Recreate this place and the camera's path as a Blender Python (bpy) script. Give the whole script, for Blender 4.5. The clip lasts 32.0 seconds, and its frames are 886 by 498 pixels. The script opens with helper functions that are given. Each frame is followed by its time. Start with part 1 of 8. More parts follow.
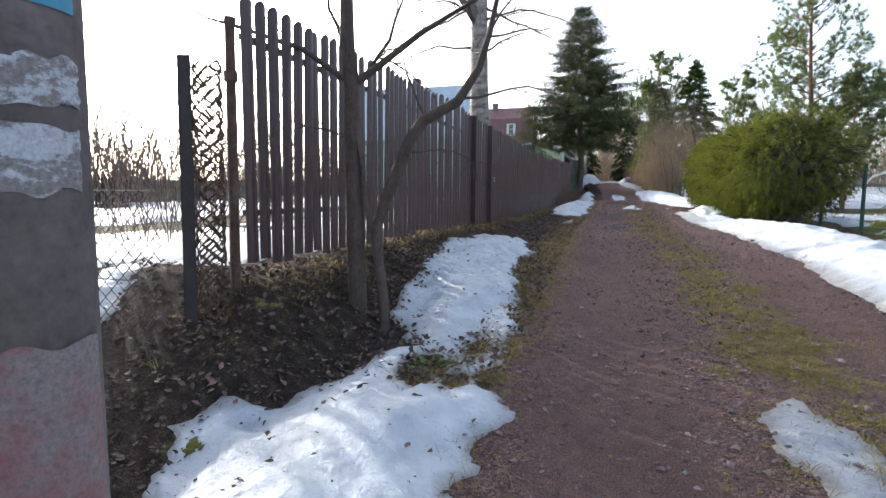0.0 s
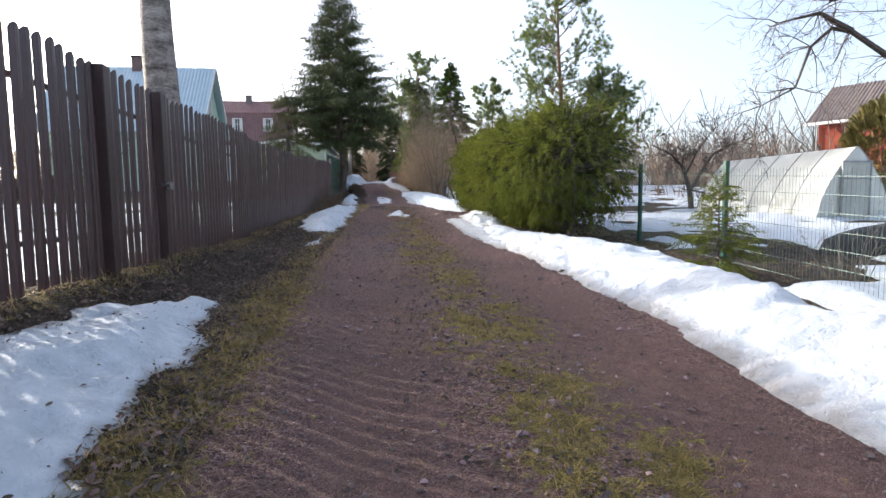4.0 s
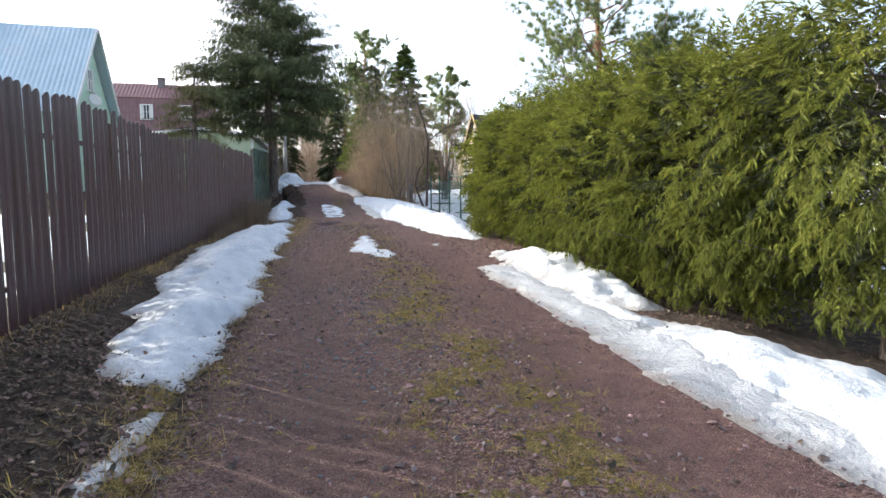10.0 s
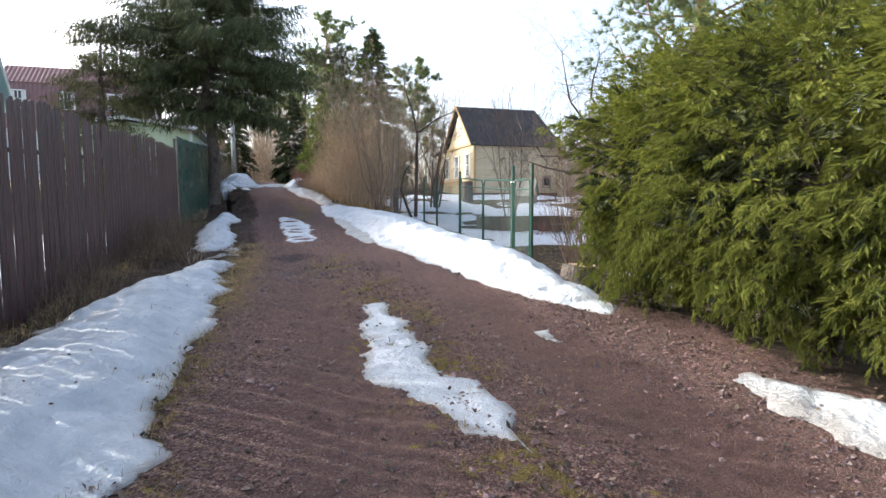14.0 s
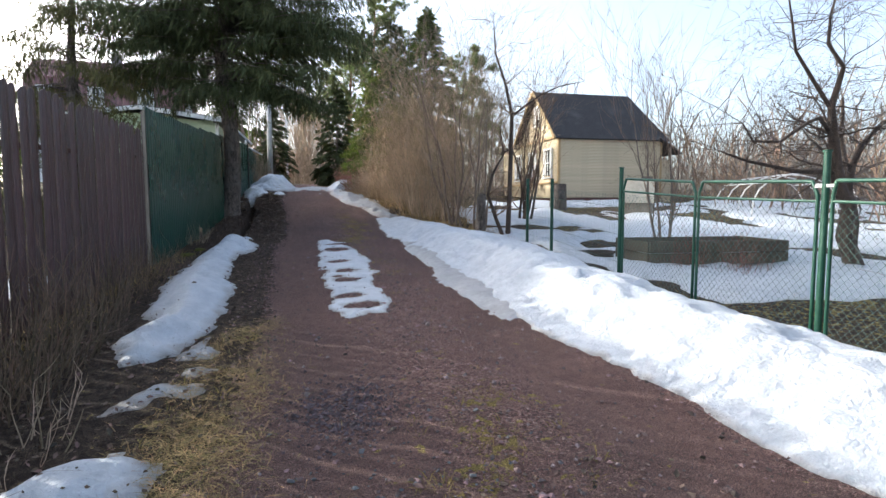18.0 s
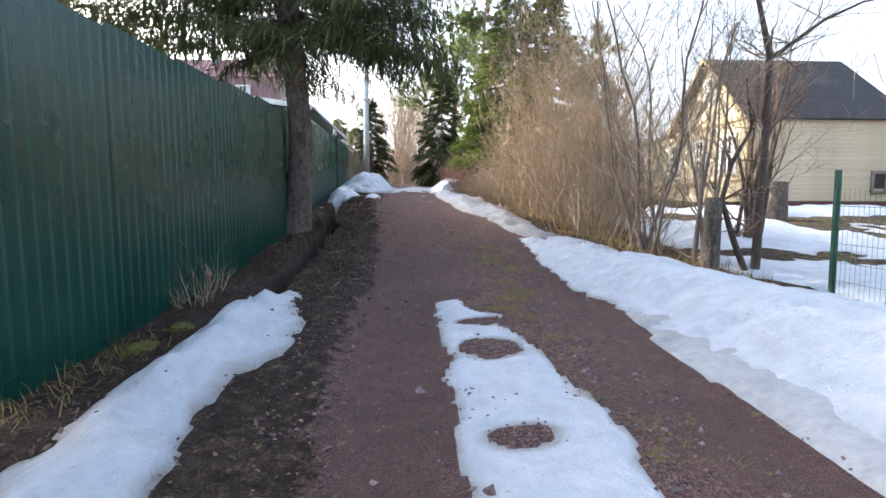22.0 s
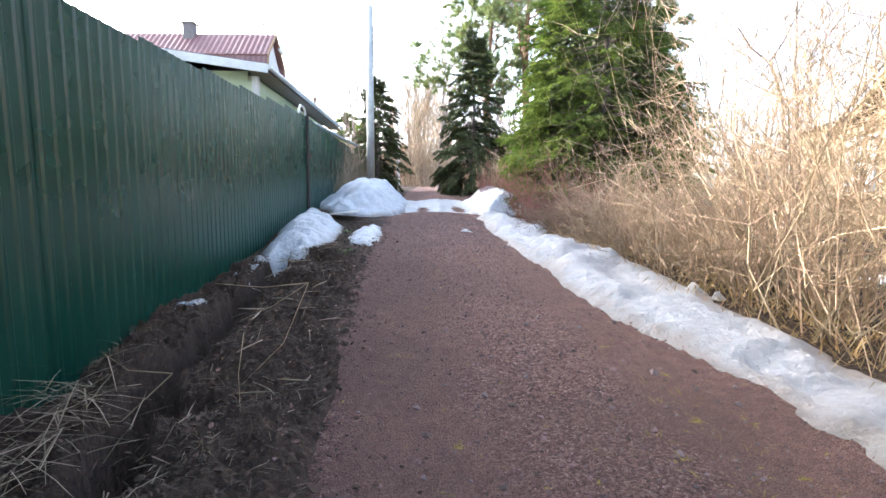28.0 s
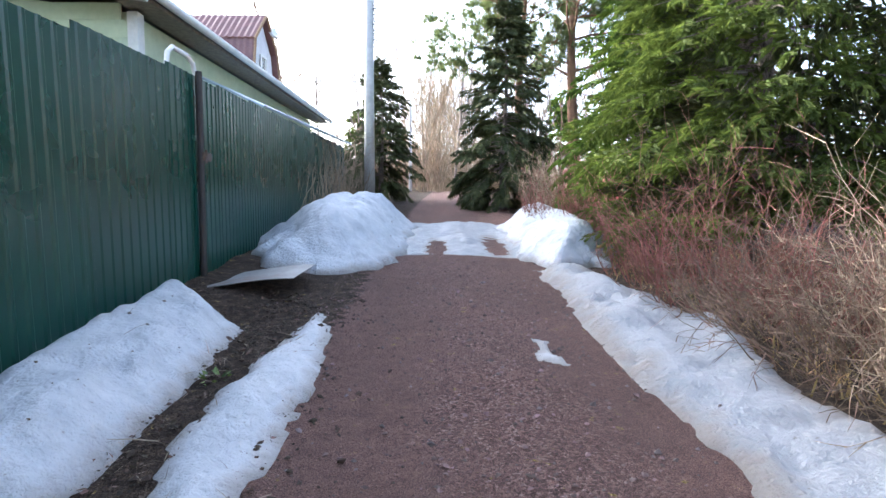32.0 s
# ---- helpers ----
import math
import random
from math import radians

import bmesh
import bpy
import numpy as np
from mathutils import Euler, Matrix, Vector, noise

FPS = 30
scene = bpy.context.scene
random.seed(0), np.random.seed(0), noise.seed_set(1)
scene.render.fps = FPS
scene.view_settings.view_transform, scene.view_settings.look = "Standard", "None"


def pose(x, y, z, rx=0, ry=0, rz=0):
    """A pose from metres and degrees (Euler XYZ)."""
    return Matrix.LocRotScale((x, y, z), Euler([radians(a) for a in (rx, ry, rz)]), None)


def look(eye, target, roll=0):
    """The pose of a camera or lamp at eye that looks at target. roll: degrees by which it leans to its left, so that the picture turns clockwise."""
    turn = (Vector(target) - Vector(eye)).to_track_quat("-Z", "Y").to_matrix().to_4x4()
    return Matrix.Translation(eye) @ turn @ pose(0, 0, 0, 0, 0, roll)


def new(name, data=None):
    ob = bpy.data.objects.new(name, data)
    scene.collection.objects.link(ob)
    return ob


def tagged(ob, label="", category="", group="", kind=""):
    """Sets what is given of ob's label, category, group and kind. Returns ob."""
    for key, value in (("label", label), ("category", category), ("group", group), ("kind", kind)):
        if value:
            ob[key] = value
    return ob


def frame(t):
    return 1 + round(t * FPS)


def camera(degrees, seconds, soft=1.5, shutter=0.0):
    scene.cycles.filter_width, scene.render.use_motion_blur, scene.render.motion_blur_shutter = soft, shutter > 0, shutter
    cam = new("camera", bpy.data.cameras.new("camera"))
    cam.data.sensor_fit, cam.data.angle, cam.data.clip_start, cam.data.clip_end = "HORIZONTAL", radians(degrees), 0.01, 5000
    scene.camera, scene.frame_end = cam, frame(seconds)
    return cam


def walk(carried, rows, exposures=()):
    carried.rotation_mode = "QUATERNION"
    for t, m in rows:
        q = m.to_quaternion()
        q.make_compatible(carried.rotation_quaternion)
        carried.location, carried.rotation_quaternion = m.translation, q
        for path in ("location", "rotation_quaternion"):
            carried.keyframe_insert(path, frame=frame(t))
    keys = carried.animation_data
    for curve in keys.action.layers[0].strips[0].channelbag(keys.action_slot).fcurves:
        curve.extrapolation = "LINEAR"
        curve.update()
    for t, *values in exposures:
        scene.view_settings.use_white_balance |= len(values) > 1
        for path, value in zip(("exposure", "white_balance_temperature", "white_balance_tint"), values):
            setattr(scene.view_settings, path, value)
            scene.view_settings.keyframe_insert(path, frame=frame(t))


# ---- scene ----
cam = camera(78.4, 32.0)
METRES, EYE, TILT, LEAN, TURN = 40.77, 1.1, 0.0, 0.0, 17.4
ROWS = [
    (0.0, 0.0, 0.0, 0.0, 0.05, -5.06, -0.53),
    (0.5, 0.0041, 0.0143, 0.0013, -10.7, -4.84, -0.41),
    (1.0, 0.004, 0.0246, 0.0017, -16.28, -4.62, -0.36),
    (1.5, 0.0002, 0.0314, 0.0025, -17.97, -4.34, -0.58),
    (2.0, 0.0038, 0.0373, 0.0012, -17.65, -4.16, 0.31),
    (2.5, 0.011, 0.0461, 0.0011, -17.52, -4.82, 0.91),
    (3.0, 0.0177, 0.0588, 0.0033, -18.8, -5.06, 0.66),
    (3.5, 0.0243, 0.0723, 0.0044, -21.53, -5.12, 0.64),
    (4.0, 0.0306, 0.0866, 0.0052, -23.68, -5.13, 0.63),
    (4.5, 0.0356, 0.101, 0.0061, -26.24, -5.14, 0.65),
    (6.5, 0.0475, 0.157, 0.0091, -27.93, -5.05, 0.41),
    (7.0, 0.0475, 0.1681, 0.0097, -12.51, -4.78, 0.27),
    (7.5, 0.0529, 0.1828, 0.0099, -7.17, -5.1, 0.26),
    (8.0, 0.0577, 0.1977, 0.0107, -11.29, -5.11, 0.32),
    (8.5, 0.0637, 0.214, 0.0114, -16.57, -5.14, 0.3),
    (9.0, 0.0701, 0.2296, 0.0132, -23.0, -5.15, 0.38),
    (9.5, 0.0746, 0.2465, 0.0132, -28.11, -5.17, 0.29),
    (10.0, 0.0791, 0.2631, 0.0137, -29.94, -5.17, 0.32),
    (10.5, 0.0833, 0.2797, 0.0148, -30.26, -5.16, 0.3),
    (11.0, 0.0879, 0.2957, 0.0156, -30.94, -5.14, 0.3),
    (11.5, 0.0924, 0.3126, 0.0155, -31.21, -5.12, 0.24),
    (12.0, 0.0964, 0.3289, 0.0162, -31.95, -5.09, 0.17),
    (12.5, 0.1006, 0.3449, 0.0169, -32.0, -5.07, 0.17),
    (13.0, 0.1055, 0.3594, 0.0178, -33.23, -5.03, 0.2),
    (13.5, 0.111, 0.373, 0.0186, -33.45, -5.0, 0.2),
    (14.0, 0.1162, 0.3877, 0.0201, -34.43, -5.03, 0.16),
    (14.5, 0.1208, 0.402, 0.0218, -34.64, -4.99, 0.13),
    (16.5, 0.1423, 0.4695, 0.0237, -31.69, -4.81, 0.14),
    (17.0, 0.1482, 0.4857, 0.0242, -30.79, -4.84, 0.14),
    (17.5, 0.1542, 0.5011, 0.0249, -30.54, -4.83, 0.16),
    (18.0, 0.1587, 0.5169, 0.0252, -30.32, -4.82, 0.09),
    (18.5, 0.1639, 0.5314, 0.026, -29.98, -4.76, 0.1),
    (19.0, 0.1685, 0.5467, 0.026, -28.81, -4.8, 0.11),
    (19.5, 0.1729, 0.562, 0.0265, -28.05, -4.77, 0.03),
    (20.0, 0.1768, 0.5778, 0.0266, -26.09, -4.8, -0.0),
    (20.5, 0.1817, 0.593, 0.0271, -25.19, -4.81, 0.0),
    (21.0, 0.1855, 0.6085, 0.0277, -23.16, -4.77, 0.03),
    (21.5, 0.1893, 0.6248, 0.0284, -21.76, -4.79, -0.07),
    (22.0, 0.1932, 0.641, 0.0288, -20.3, -4.76, -0.04),
    (22.5, 0.1972, 0.6582, 0.0295, -19.94, -4.8, -0.05),
    (23.0, 0.2007, 0.6749, 0.0305, -19.63, -4.74, -0.03),
    (23.5, 0.2053, 0.6911, 0.0315, -19.4, -4.72, 0.0),
    (24.0, 0.21, 0.7072, 0.0326, -19.26, -4.67, 0.11),
    (24.5, 0.2139, 0.7231, 0.0338, -19.21, -4.65, 0.1),
    (25.0, 0.2184, 0.7385, 0.0353, -19.11, -4.58, 0.19),
    (25.5, 0.2235, 0.7541, 0.0365, -18.95, -4.6, 0.25),
    (27.5, 0.2366, 0.8125, 0.0443, -19.2, -5.06, -0.34),
    (28.0, 0.2434, 0.8282, 0.0453, -18.96, -5.07, -0.23),
    (28.5, 0.2486, 0.8443, 0.0459, -18.79, -5.07, -0.25),
    (29.0, 0.2538, 0.8598, 0.0466, -18.81, -5.04, -0.26),
    (29.5, 0.2585, 0.8757, 0.0475, -18.69, -5.02, -0.29),
    (30.0, 0.2637, 0.8911, 0.0487, -18.69, -5.02, -0.36),
    (30.5, 0.2694, 0.9062, 0.0502, -18.62, -4.98, -0.3),
    (31.0, 0.2744, 0.9211, 0.0523, -18.64, -4.97, -0.31),
    (31.5, 0.278, 0.9356, 0.0543, -18.51, -4.92, -0.34),
    (32.0, 0.2808, 0.9504, 0.0556, -17.38, -4.88, -0.47),
]
walk(cam, [(t, pose(0, 0, EYE, TILT, LEAN, TURN) @ pose(METRES * x, METRES * y, METRES * z, 90 + pitch, roll, yaw)) for t, x, y, z, yaw, pitch, roll in ROWS],
     [(0.0, 1.75, 6100, 8), (4.0, 1.75, 6150, 10), (6.5, 2.20, 6200, 10), (8.0, 2.50, 6350, 8), (9.5, 2.20, 6250, 8), (11.0, 2.05, 6200, 8), (13.0, 2.05, 6200, 8), (17.0, 1.84, 6150, 8), (18.5, 1.92, 6150, 8), (20.5, 2.22, 6050, 8), (23.0, 2.92, 6250, 9), (25.0, 3.30, 6250, 9), (28.0, 3.15, 6000, 9), (31.0, 2.90, 5800, 9), (32.0, 2.85, 5800, 9)])

# ---- world, sun and exposure ----
SUN_RISE, SUN_TURN = 20.0, 143.0   # degrees above the horizon; direction to the sun, from +x towards +y
world = bpy.data.worlds.new("world")
scene.world = world
world.use_nodes = True
sky = world.node_tree.nodes.new("ShaderNodeTexSky")
sky.sky_type, sky.sun_disc = "NISHITA", False
sky.sun_elevation, sky.sun_rotation = radians(SUN_RISE), radians(90 - SUN_TURN)
sky.air_density, sky.dust_density, sky.ozone_density = 0.8, 4.5, 0.8
haze = world.node_tree.nodes.new("ShaderNodeHueSaturation")   # thin haze: a paler blue
haze.inputs["Saturation"].default_value = 0.72
world.node_tree.links.new(sky.outputs["Color"], haze.inputs["Color"])
world.node_tree.links.new(haze.outputs["Color"], world.node_tree.nodes["Background"].inputs["Color"])
world.node_tree.nodes["Background"].inputs["Strength"].default_value = 0.15
lamp = bpy.data.lights.new("sun", "SUN")
lamp.energy, lamp.angle, lamp.color = 1.65, radians(0.6), (1.0, 0.93, 0.82)
sun = new("sun", lamp)
sun.matrix_basis = look((0, 0, 0), (-math.cos(radians(SUN_TURN)) * math.cos(radians(SUN_RISE)), -math.sin(radians(SUN_TURN)) * math.cos(radians(SUN_RISE)), -math.sin(radians(SUN_RISE))))

# ---- helpers of the scene ----
TAU = 2 * math.pi
rng = np.random.default_rng(7)


def lattice(ix, iy, seed):
    h = np.sin(ix * 127.1 + iy * 311.7 + seed * 74.7) * 43758.5453
    return h - np.floor(h)


def vnoise(x, y, size, seed=0):
    """Smooth noise in -1..1 over the plan, with cells of that size in metres."""
    u, v = np.asarray(x) / size, np.asarray(y) / size
    iu, iv = np.floor(u), np.floor(v)
    fu, fv = u - iu, v - iv
    fu, fv = fu * fu * (3 - 2 * fu), fv * fv * (3 - 2 * fv)
    a = lattice(iu, iv, seed) * (1 - fu) + lattice(iu + 1, iv, seed) * fu
    b = lattice(iu, iv + 1, seed) * (1 - fu) + lattice(iu + 1, iv + 1, seed) * fu
    return 2 * (a * (1 - fv) + b * fv) - 1


def fractal(x, y, size, seed=0, octaves=3):
    return sum(vnoise(x, y, size / 2**k, seed + k) / 2**k for k in range(octaves))


def step(a, b, v):
    s = np.clip((np.asarray(v) - a) / (b - a), 0, 1)
    return s * s * (3 - 2 * s)


def mesh_data(name, verts, faces, material=None, smooth=False):
    """A mesh from an array of points and an array of faces (all with the same number of corners)."""
    verts, faces = np.asarray(verts, np.float32), np.asarray(faces, np.int32)
    me = bpy.data.meshes.new(name)
    me.vertices.add(len(verts))
    me.vertices.foreach_set("co", verts.ravel())
    n = faces.shape[1]
    me.loops.add(faces.size)
    me.loops.foreach_set("vertex_index", faces.ravel())
    me.polygons.add(len(faces))
    me.polygons.foreach_set("loop_start", np.arange(0, faces.size, n, dtype=np.int32))
    me.polygons.foreach_set("loop_total", np.full(len(faces), n, np.int32))
    me.polygons.foreach_set("use_smooth", np.full(len(faces), smooth))
    me.update(calc_edges=True)
    if material:
        me.materials.append(material)
    return me


def array_part(name, verts, faces, material, parent=None, label="", smooth=False):
    ob = new(name, mesh_data(name, verts, faces, material, smooth))
    ob.parent = parent
    return tagged(ob, label)


def part(name, bm, material, parent=None, label="", smooth=False):
    """Links a bmesh as one mesh object, under a thing or a part."""
    me = bpy.data.meshes.new(name)
    bmesh.ops.recalc_face_normals(bm, faces=bm.faces)
    bm.to_mesh(me)
    bm.free()
    me.materials.append(material)
    if smooth:
        me.polygons.foreach_set("use_smooth", [True] * len(me.polygons))
    ob = new(name, me)
    ob.parent = parent
    return tagged(ob, label)


def shared(name, data, parent, m):
    """Another object on a mesh that alike pieces share."""
    ob = new(name, data)
    ob.parent = parent
    ob.matrix_basis = m
    return ob


def thing(name, place, label, category, group="", rz=0, kind=""):
    ob = new(name)
    ob.matrix_basis = pose(*place, 0, 0, rz)
    return tagged(ob, label, category, group, kind)


def box(x0, x1, y0, y1, z0, z1, bevel=0.0, bm=None):
    bm = bm or bmesh.new()
    m = Matrix.Translation(((x0 + x1) / 2, (y0 + y1) / 2, (z0 + z1) / 2)) @ Matrix.Diagonal((abs(x1 - x0), abs(y1 - y0), abs(z1 - z0), 1))
    made = bmesh.ops.create_cube(bm, size=1, matrix=m)
    if bevel:
        edges = list({e for v in made["verts"] for e in v.link_edges})
        bmesh.ops.bevel(bm, geom=edges, offset=bevel, segments=2, affect="EDGES", profile=0.6)
    return bm


def prism(outline, y0, y1, bm=None, axis="y"):
    """A solid with the outline (u, z) drawn out along y (or x)."""
    bm = bm or bmesh.new()
    put = (lambda u, z, s: (u, s, z)) if axis == "y" else (lambda u, z, s: (s, u, z))
    a = [bm.verts.new(put(u, z, y0)) for u, z in outline]
    b = [bm.verts.new(put(u, z, y1)) for u, z in outline]
    bm.faces.new(a)
    bm.faces.new(b[::-1])
    for i in range(len(a)):
        j = (i + 1) % len(a)
        bm.faces.new((a[i], b[i], b[j], a[j]))
    return bm


def rod(p, q, r0, r1=None, sides=10, bm=None):
    bm = bm or bmesh.new()
    p, q = Vector(p), Vector(q)
    r1 = r0 if r1 is None else r1
    m = Matrix.Translation((p + q) / 2) @ (q - p).to_track_quat("Z", "Y").to_matrix().to_4x4()
    bmesh.ops.create_cone(bm, cap_ends=True, segments=sides, radius1=r0, radius2=r1, depth=(q - p).length, matrix=m)
    return bm


def tubes(paths, sides=4):
    """Tapered tubes along many paths [(points, radii)], as one array of points and quads."""
    verts, faces, at = [], [], 0
    ring = np.arange(sides) * TAU / sides
    for pts, radii in paths:
        pts = np.asarray(pts, float)
        n = len(pts)
        tan = np.gradient(pts, axis=0)
        tan /= np.linalg.norm(tan, axis=1)[:, None] + 1e-9
        side = np.cross(tan, (0.31, 0.17, 0.93) if abs(tan[0][2]) < 0.9 else (1, 0.1, 0))
        side /= np.linalg.norm(side, axis=1)[:, None] + 1e-9
        up = np.cross(side, tan)
        r = np.asarray(radii, float)[:, None, None]
        ringed = pts[:, None, :] + r * (np.cos(ring)[None, :, None] * side[:, None, :] + np.sin(ring)[None, :, None] * up[:, None, :])
        verts.append(ringed.reshape(-1, 3))
        i = np.arange(n - 1)[:, None] * sides
        j = np.arange(sides)[None, :]
        k = (j + 1) % sides
        faces.append(np.stack([i + j, i + k, i + sides + k, i + sides + j], -1).reshape(-1, 4) + at)
        at += n * sides
    return np.concatenate(verts), np.concatenate(faces)


def scatter(verts, faces, frames, places):
    """Copies of a small shape, by 3x3 frames and places, as one array."""
    verts, faces = np.asarray(verts, float), np.asarray(faces)
    v = np.einsum("nij,kj->nki", frames, verts) + np.asarray(places)[:, None, :]
    f = faces[None] + (np.arange(len(places)) * len(verts))[:, None, None]
    return v.reshape(-1, 3), f.reshape(-1, faces.shape[1])


def frames_along(direction, roll, scale):
    """3x3 frames whose x axis runs along the directions, turned by roll, times scale."""
    d = np.asarray(direction, float)
    d = d / (np.linalg.norm(d, axis=1)[:, None] + 1e-9)
    side = np.cross((0.0, 0.0, 1.0), d)
    bad = np.linalg.norm(side, axis=1) < 1e-3
    side[bad] = (1, 0, 0)
    side /= np.linalg.norm(side, axis=1)[:, None]
    up = np.cross(d, side)
    c, s = np.cos(roll)[:, None], np.sin(roll)[:, None]
    a, b = side * c + up * s, up * c - side * s
    return np.stack([d, a, b], 2) * np.asarray(scale).reshape(-1, 1, 1)


# ---- materials ----
def nodes_of(name):
    m = bpy.data.materials.new(name)
    m.use_nodes = True
    return m, m.node_tree.nodes, m.node_tree.links, m.node_tree.nodes["Principled BSDF"]


def noise_node(nt, scale, detail=4.0, rough=0.6, coords="Object", stretch=None):
    co = nt.nodes.new("ShaderNodeTexCoord")
    out = co.outputs[coords]
    if stretch:
        mp = nt.nodes.new("ShaderNodeMapping")
        mp.inputs["Scale"].default_value = stretch
        nt.links.new(out, mp.inputs["Vector"])
        out = mp.outputs["Vector"]
    n = nt.nodes.new("ShaderNodeTexNoise")
    n.inputs["Scale"].default_value, n.inputs["Detail"].default_value, n.inputs["Roughness"].default_value = scale, detail, rough
    nt.links.new(out, n.inputs["Vector"])
    return n.outputs["Fac"]


def ramp(nt, fac, stops):
    r = nt.nodes.new("ShaderNodeValToRGB")
    els = r.color_ramp.elements
    while len(els) < len(stops):
        els.new(0.5)
    for e, (p, c) in zip(els, stops):
        e.position, e.color = p, (*c, 1) if len(c) == 3 else c
    nt.links.new(fac, r.inputs["Fac"])
    return r.outputs["Color"]


def mix(nt, fac, a, b, blend="MIX"):
    n = nt.nodes.new("ShaderNodeMix")
    n.data_type, n.blend_type = "RGBA", blend
    for sock, val in ((n.inputs["Factor"], fac), (n.inputs["A"], a), (n.inputs["B"], b)):
        if isinstance(val, (int, float)):
            sock.default_value = val
        elif isinstance(val, tuple):
            sock.default_value = (*val, 1)
        else:
            nt.links.new(val, sock)
    return n.outputs["Result"]


def maths(nt, op, a, b=0.0, clamp=False):
    n = nt.nodes.new("ShaderNodeMath")
    n.operation, n.use_clamp = op, clamp
    for sock, val in ((n.inputs[0], a), (n.inputs[1], b)):
        if isinstance(val, (int, float)):
            sock.default_value = val
        else:
            nt.links.new(val, sock)
    return n.outputs[0]


def attribute(nt, name):
    n = nt.nodes.new("ShaderNodeAttribute")
    n.attribute_name = name
    return n.outputs["Fac"]


def bump(nt, bsdf, height, strength, distance):
    b = nt.nodes.new("ShaderNodeBump")
    b.inputs["Strength"].default_value, b.inputs["Distance"].default_value = strength, distance
    nt.links.new(height, b.inputs["Height"])
    nt.links.new(b.outputs["Normal"], bsdf.inputs["Normal"])


def surface(name, dark, light, scale=8.0, rough=0.7, metal=0.0, relief=0.3, depth=0.004, stretch=None, blotch=None, vary=0.0, island=0.0, coat=0.0, fine=6.0):
    """A material with colour between dark and light at two scales, relief, and a colour of stains (blotch)."""
    m, n, l, bsdf = nodes_of(name)
    nt = m.node_tree
    grain = noise_node(nt, scale * fine, 5, 0.7, stretch=stretch)
    broad = noise_node(nt, scale, 3, 0.6, stretch=stretch)
    both = maths(nt, "ADD", maths(nt, "MULTIPLY", grain, 0.5), maths(nt, "MULTIPLY", broad, 0.5))
    col = ramp(nt, both, [(0.36, dark), (0.64, light)])
    if blotch:
        big = noise_node(nt, scale * 0.27, 6, 0.72)
        col = mix(nt, ramp(nt, big, [(0.52, (0, 0, 0)), (0.68, (0.8, 0.8, 0.8))]), col, blotch)
    if vary or island:
        if vary:
            info = n.new("ShaderNodeObjectInfo").outputs["Random"]
        else:
            info = n.new("ShaderNodeNewGeometry").outputs["Random Per Island"]
        amount = vary or island
        hsv = n.new("ShaderNodeHueSaturation")
        l.new(maths(nt, "ADD", maths(nt, "MULTIPLY", info, 2 * amount), 1 - amount), hsv.inputs["Value"])
        l.new(maths(nt, "ADD", maths(nt, "MULTIPLY", info, -0.12 * amount), 0.5 + 0.06 * amount), hsv.inputs["Hue"])
        l.new(col, hsv.inputs["Color"])
        col = hsv.outputs["Color"]
    l.new(col, bsdf.inputs["Base Color"])
    l.new(maths(nt, "ADD", maths(nt, "MULTIPLY", broad, 0.3), rough - 0.15, True), bsdf.inputs["Roughness"])
    bsdf.inputs["Metallic"].default_value = metal
    if coat:
        bsdf.inputs["Coat Weight"].default_value, bsdf.inputs["Coat Roughness"].default_value = coat, 0.12
    if relief:
        bump(nt, bsdf, both, relief, depth)
    return m


def let_light_through(m, share):
    """Thin leaves and needles pass some of the light that falls on their far side."""
    nt = m.node_tree
    bsdf, out = nt.nodes["Principled BSDF"], nt.nodes["Material Output"]
    thin, both = nt.nodes.new("ShaderNodeBsdfTranslucent"), nt.nodes.new("ShaderNodeMixShader")
    nt.links.new(bsdf.inputs["Base Color"].links[0].from_socket, thin.inputs["Color"])
    both.inputs["Fac"].default_value = share
    nt.links.new(bsdf.outputs["BSDF"], both.inputs[1])
    nt.links.new(thin.outputs["BSDF"], both.inputs[2])
    nt.links.new(both.outputs["Shader"], out.inputs["Surface"])


M = {}
M["picket"] = surface("brown_coated_steel", (0.044, 0.022, 0.022), (0.068, 0.034, 0.034), 3, 0.36, 0, 0.06, 0.002, blotch=(0.066, 0.043, 0.036), vary=0.16)
M["rail"] = surface("brown_rail_paint", (0.035, 0.02, 0.018), (0.06, 0.034, 0.03), 5, 0.5)
M["green_sheet"] = surface("green_coated_steel", (0.003, 0.036, 0.026), (0.005, 0.048, 0.034), 1.2, 0.3, 0, 0.05, 0.003, blotch=(0.012, 0.075, 0.052), vary=0.06)
M["green_paint"] = surface("green_gate_paint", (0.005, 0.05, 0.03), (0.01, 0.075, 0.045), 9, 0.45, 0, 0.2, 0.002, blotch=(0.05, 0.12, 0.08))
M["green_wire"] = surface("green_wire", (0.05, 0.10, 0.08), (0.10, 0.17, 0.14), 12, 0.5, 0, 0)
M["wire"] = surface("grey_wire", (0.10, 0.095, 0.09), (0.2, 0.19, 0.18), 14, 0.5, 0.5, 0)
M["rust"] = surface("rusty_steel", (0.05, 0.03, 0.022), (0.13, 0.075, 0.05), 9, 0.8, 0.2, 0.4, 0.003, blotch=(0.18, 0.16, 0.15))
M["dark_post"] = surface("dark_steel_post", (0.02, 0.018, 0.018), (0.05, 0.042, 0.038), 12, 0.7, 0.1, 0.4, 0.003)
